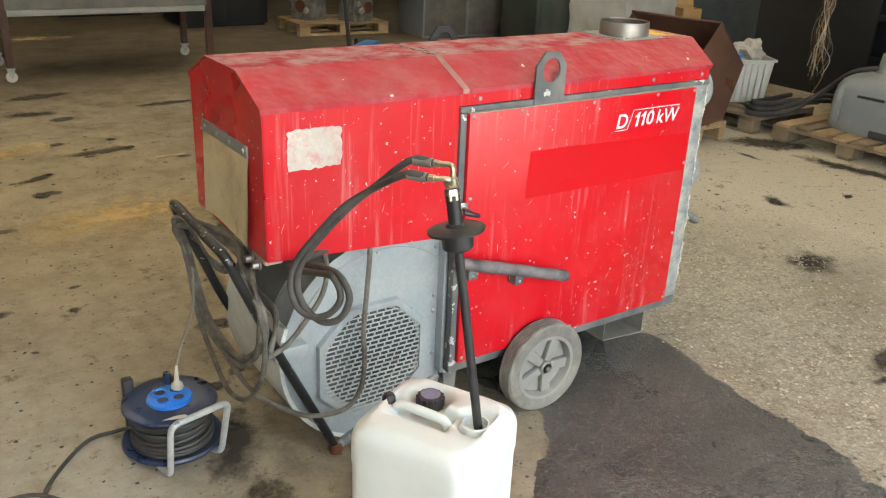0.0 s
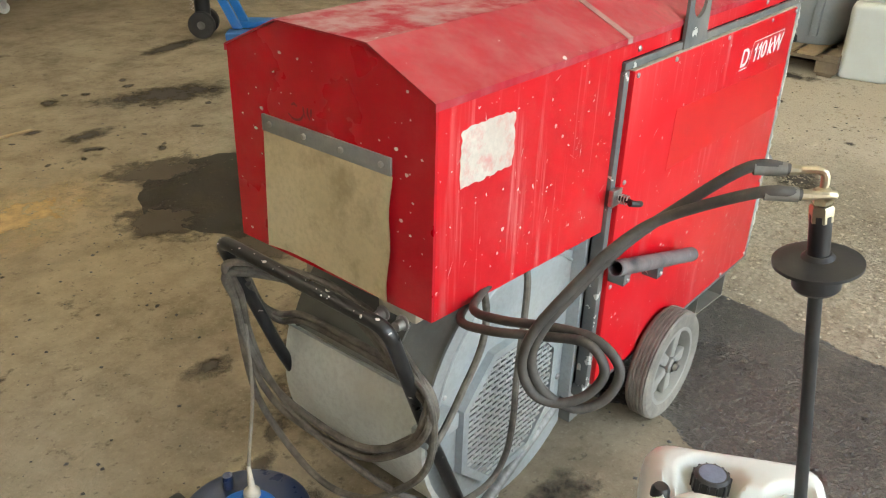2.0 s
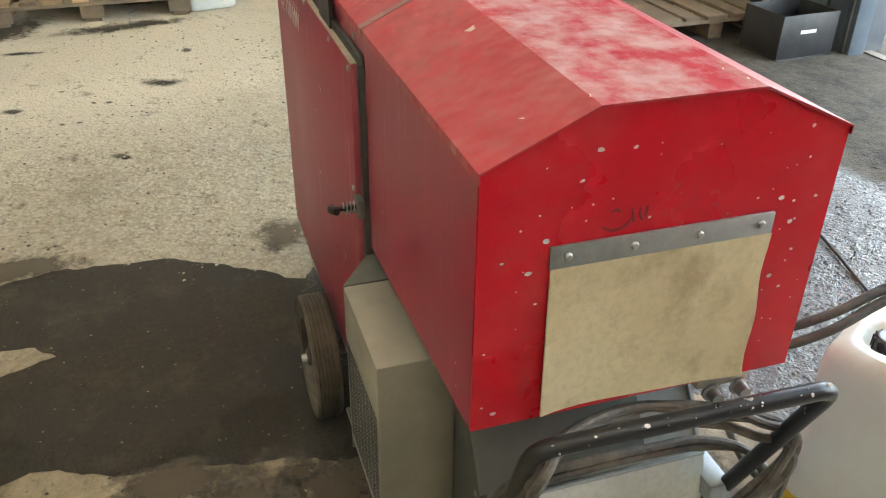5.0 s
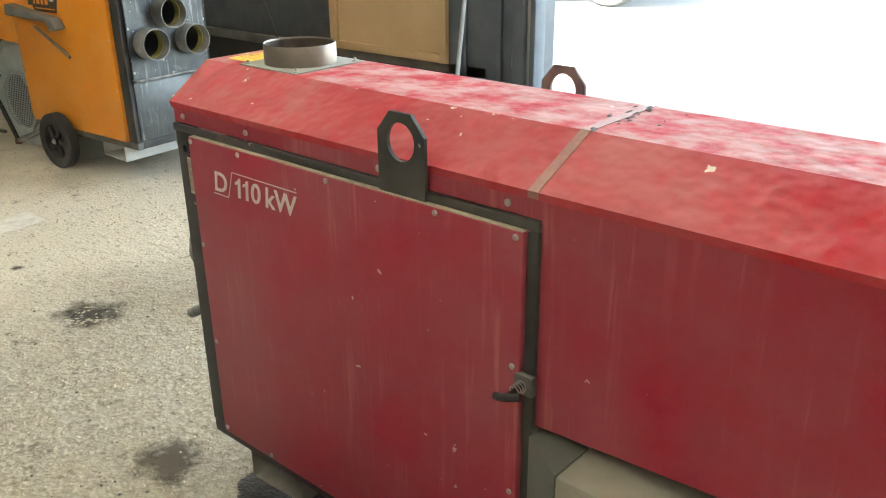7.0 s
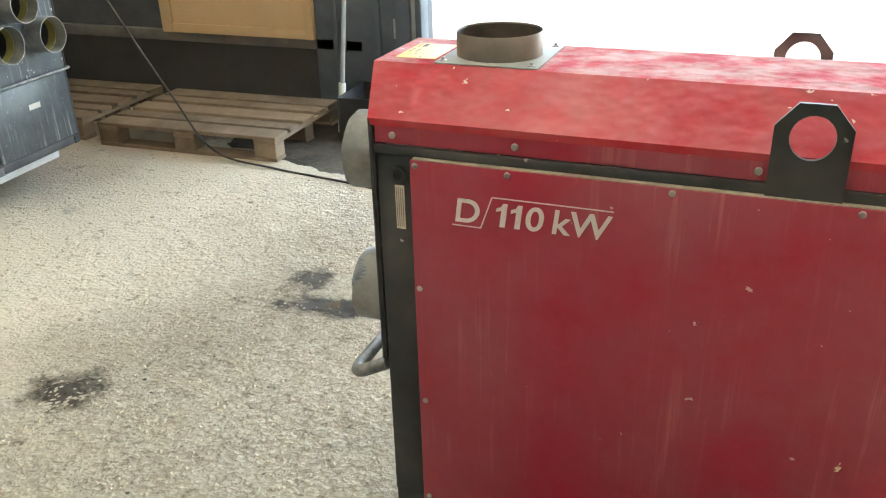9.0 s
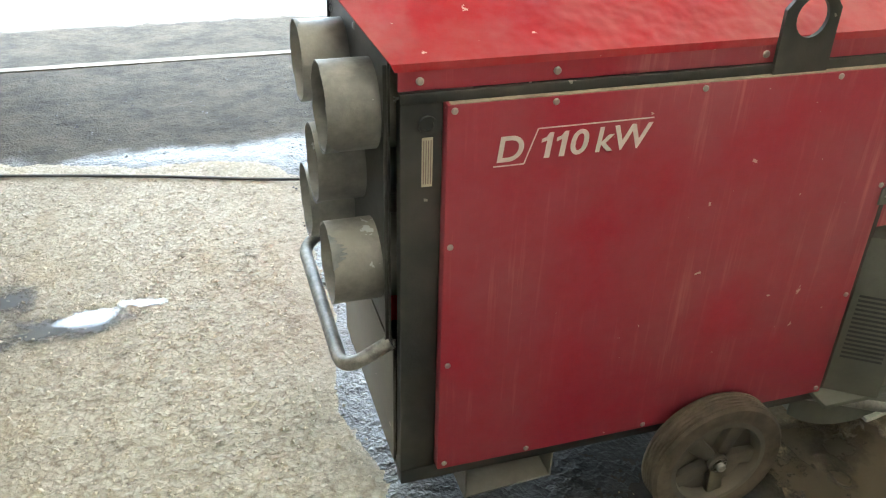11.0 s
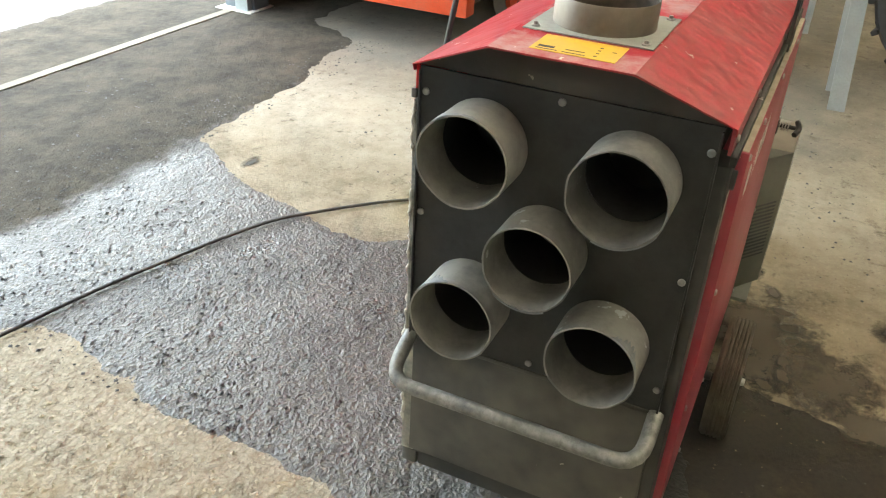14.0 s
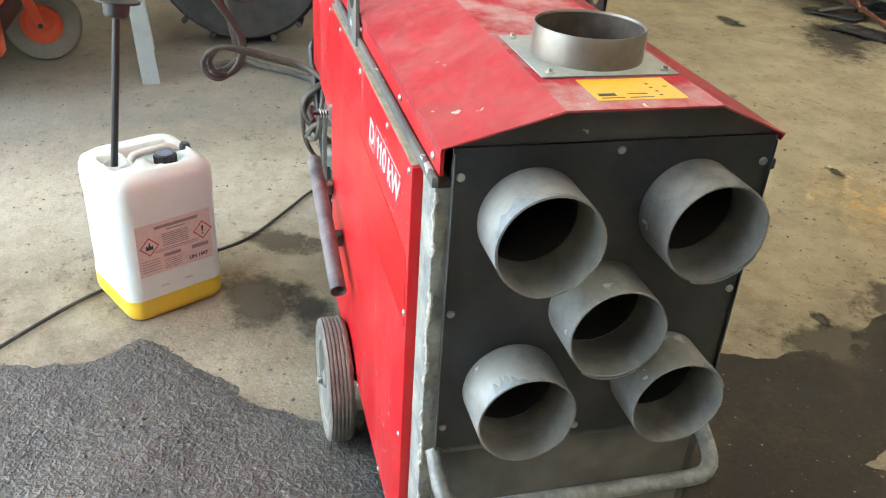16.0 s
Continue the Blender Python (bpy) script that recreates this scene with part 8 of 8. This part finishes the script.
tyre(barrow, "tyre", (0.0, -1.30, 0.205), "y", 0.20, 0.09, grey_rubber, machine_red)
part("chassis_box", box(0.68, 0.80, -1.6, 0.05, 0.255, 0.75, 0.012), machine_red, barrow)
part("machine_body", box(-0.9, 0.67, -1.25, 0.04, 0.43, 1.15, 0.03), machine_red, barrow)
part("underside", box(-0.85, 0.78, -1.2, 0.02, 0.30, 0.42), black_sheet, barrow)
part("axle", rod((-0.08, 0.10, 0.205), (0.08, 0.10, 0.205), 0.014, 12), black_sheet, barrow)
for s in (-1, 1):
    part("wheel_fork", prism([(0.085, 0.185), (0.125, 0.200), (-0.010, 0.62), (-0.080, 0.62)], "x", *sorted((s * 0.060, s * 0.072))), machine_red, barrow)
def steel_trestle(m, depth):
    t = thing("steel_trestle", "grey steel trestle with flat splayed legs", "trestle", m, group="trestles")
    for x in (0.0, -depth):
        for s in ((1,) if x == 0.0 else (-1, 1)):
            part("leg", prism([(s * 0.16 - 0.045 - 0.16, 0.0), (s * 0.16 + 0.045 - 0.16, 0.0), (s * 0.10 + 0.035 - 0.16, 0.85), (s * 0.10 - 0.035 - 0.16, 0.85)], "x", x, x + 0.012) if s > 0 else box(x, x + 0.012, -0.30, -0.22, 0.30, 0.85, 0.002), trestle_grey, t)
    part("trestle_top", box(-depth - 0.02, 0.03, -0.34, 0.06, 0.851, 0.90, 0.005), trestle_grey, t)


steel_trestle(pose(-2.70, -0.93, 0, 0, 0, 5), 0.62)
steel_trestle(pose(-2.80, 0.478, 0, 0, 0, 5), 0.34)
big1 = thing("tractor_tyre", "large black tractor tyre with a pale rusty rim", "tyre", pose(-3.50, -0.40, 0, 0, 0, 80))
tyre(big1, "tyre", (0, 0, 0.55), "y", 0.52, 0.34, black_rubber, rust_plate, 18)
big2 = thing("tractor_tyre", "large black tractor tyre with a grey rim", "tyre", pose(-3.52, 1.05, 0, 0, 0, 80))
tyre(big2, "tyre", (0, 0, 0.55), "y", 0.52, 0.34, black_rubber, galv_dull, 18)
cable("water_hose", [(-3.30, -0.45, 0.75), (-3.12, -0.50, 0.50), (-3.02, -0.50, 0.25), (-2.95, -0.47, 0.06), (-2.96, -0.55, 0.018), (-2.90, -0.64, 0.018), (-2.82, -0.63, 0.018), (-2.83, -0.54, 0.030), (-2.94, -0.46, 0.045), (-2.90, -0.34, 0.022), (-2.72, -0.14, 0.018),
                     (-2.45, 0.02, 0.018), (-2.1, 0.0, 0.018)], 0.018, hose_mat, "grey hose coiled on the floor", steps=8)
cable("reel_cable_loop", [(-1.42, -0.05, 0.012), (-1.62, -0.12, 0.012), (-1.60, 0.02, 0.012), (-1.44, 0.02, 0.018), (-1.36, -0.05, 0.016)], 0.0062, thin_cable, "small loop of black cable on the floor", steps=8)
tarp = thing("green_tarpaulin", "mossy green tarpaulin hanging over stored goods", "tarpaulin", pose(-5.15, 3.30, 0, 0, 0, 6))
tb = bmesh.new()
g = []
for i in range(31):
    row = []
    for j in range(9):
        y, z = -0.95 + 1.9 * i / 30, 0.02 + 0.16 * j
        row.append(tb.verts.new((0.35 - 0.06 * j + 0.05 * math.sin(i * 1.3 + j * 0.4) * (1 - j / 12), y, z + 0.02 * math.sin(i * 0.8) * (j == 0))))
    g.append(row)
for i in range(30):
    for j in range(8):
        tb.faces.new((g[i][j], g[i + 1][j], g[i + 1][j + 1], g[i][j + 1]))
tp = part("tarp_sheet", tb, tarp_green, tarp, "", 60)
solid = tp.modifiers.new("thickness", "SOLIDIFY")
solid.thickness = 0.006
part("stored_crate", box(-0.55, 0.10, -0.9, 0.9, 0.0, 1.15, 0.02), wood_dark, tarp)
heap = thing("scrap_heap", "dark heap of scrap pipes, rods and plates", "scrap", pose(-4.35, 4.25, 0))
rnd = random.Random(31)
for k in range(26):
    a, x, y, ln = rnd.uniform(0, 3.14), rnd.uniform(-0.5, 1.0), rnd.uniform(-0.4, 0.9), rnd.uniform(0.4, 1.1)
    z = 0.02 + 0.05 * (k % 6)
    d = Vector((math.cos(a), math.sin(a), rnd.uniform(-0.02, 0.10)))
    q = Vector((x, y, z))
    if k % 3:
        part("scrap_pipe", tube([q - d * ln / 2, q + d * ln / 2 + Vector((0, 0, 0.03))], rnd.uniform(0.012, 0.035), 9), rnd.choice((rust, black_sheet, dark_sheet, tube_worn)), heap)
    else:
        pl = bmesh.new()
        b = bmesh.new()
        box(-ln / 2, ln / 2, -0.12, 0.12, 0, 0.012, 0.002, 1, b)
        join(pl, b, Matrix.Translation(q) @ Matrix.Rotation(a, 4, "Z") @ Matrix.Rotation(rnd.uniform(-0.2, 0.2), 4, "X"))
        part("scrap_plate", pl, rnd.choice((rust_plate, black_sheet, dark_sheet)), heap)
stain(-3.3, 3.75, 1.0, 0.45, -30, oil, 0.005, label="dark oily stain round the scrap heap")

# ---------------------------------------------------------------- yard and small litter
lorry = thing("parked_trailer", "pale parked trailer standing in the sunlit yard", "trailer", pose(5.77, -10.25, 0))
tyre(lorry, "tyre", (0.0, 0.0, 0.49), "y", 0.50, 0.30, grey_rubber, galv)
tyre(lorry, "tyre", (1.3, 0.0, 0.49), "y", 0.50, 0.30, grey_rubber, galv)
part("trailer_bed", box(-1.2, 5.5, -2.3, 0.25, 1.05, 1.35, 0.02), galv_dull, lorry)
part("trailer_wall", box(-1.2, 5.5, 0.20, 0.25, 1.3505, 2.4, 0.01), bin_white, lorry)
sheet_p = bmesh.new()
g = []
for i in range(13):
    row = []
    for j in range(6):
        u, v = i / 12, j / 5
        row.append(sheet_p.verts.new((3.32 + 0.21 * v + 0.02 * noise.noise(Vector((u * 9, v * 3, 0))), -0.08 - 0.35 * u + 0.02 * noise.noise(Vector((u * 5, v * 9, 3))), 0.006 + 0.012 * abs(noise.noise(Vector((u * 7, v * 5, 1)))))))
    g.append(row)
for i in range(12):
    for j in range(5):
        sheet_p.faces.new((g[i][j], g[i + 1][j], g[i + 1][j + 1], g[i][j + 1]))
single("paper_sheet", sheet_p, paper_mat, "crumpled dirty white paper on the floor", "paper")
single("rubber_ring", tube([(3.10 + 0.045 * math.cos(a), 1.62 + 0.045 * math.sin(a), 0.010) for a in (2 * math.pi * i / 28 for i in range(28))], 0.009, 8, True), black_rubber, "small black rubber ring on the floor", "ring")
single("wood_sliver", box(-0.16, 0.02, 3.13, 3.15, 0.001, 0.012, 0.003), wood_light, "pale wood sliver on the floor", "wood")
rag = thing("strap_bundle", "tangled dark strapping hanging off a pallet", "strap", pose(2.98, 2.62, 0))
rnd = random.Random(77)
for k in range(9):
    pts = [(rnd.uniform(-0.05, 0.05), rnd.uniform(-0.05, 0.05), z) for z in (0.16, 0.11, 0.07, 0.03, 0.014)]
    pts[-1] = (pts[-1][0] * 2.2, pts[-1][1] * 2.2 - 0.05, 0.014)
    part("strap", tube(smooth_line(pts, 4), 0.010, 6), black_rubber, rag)
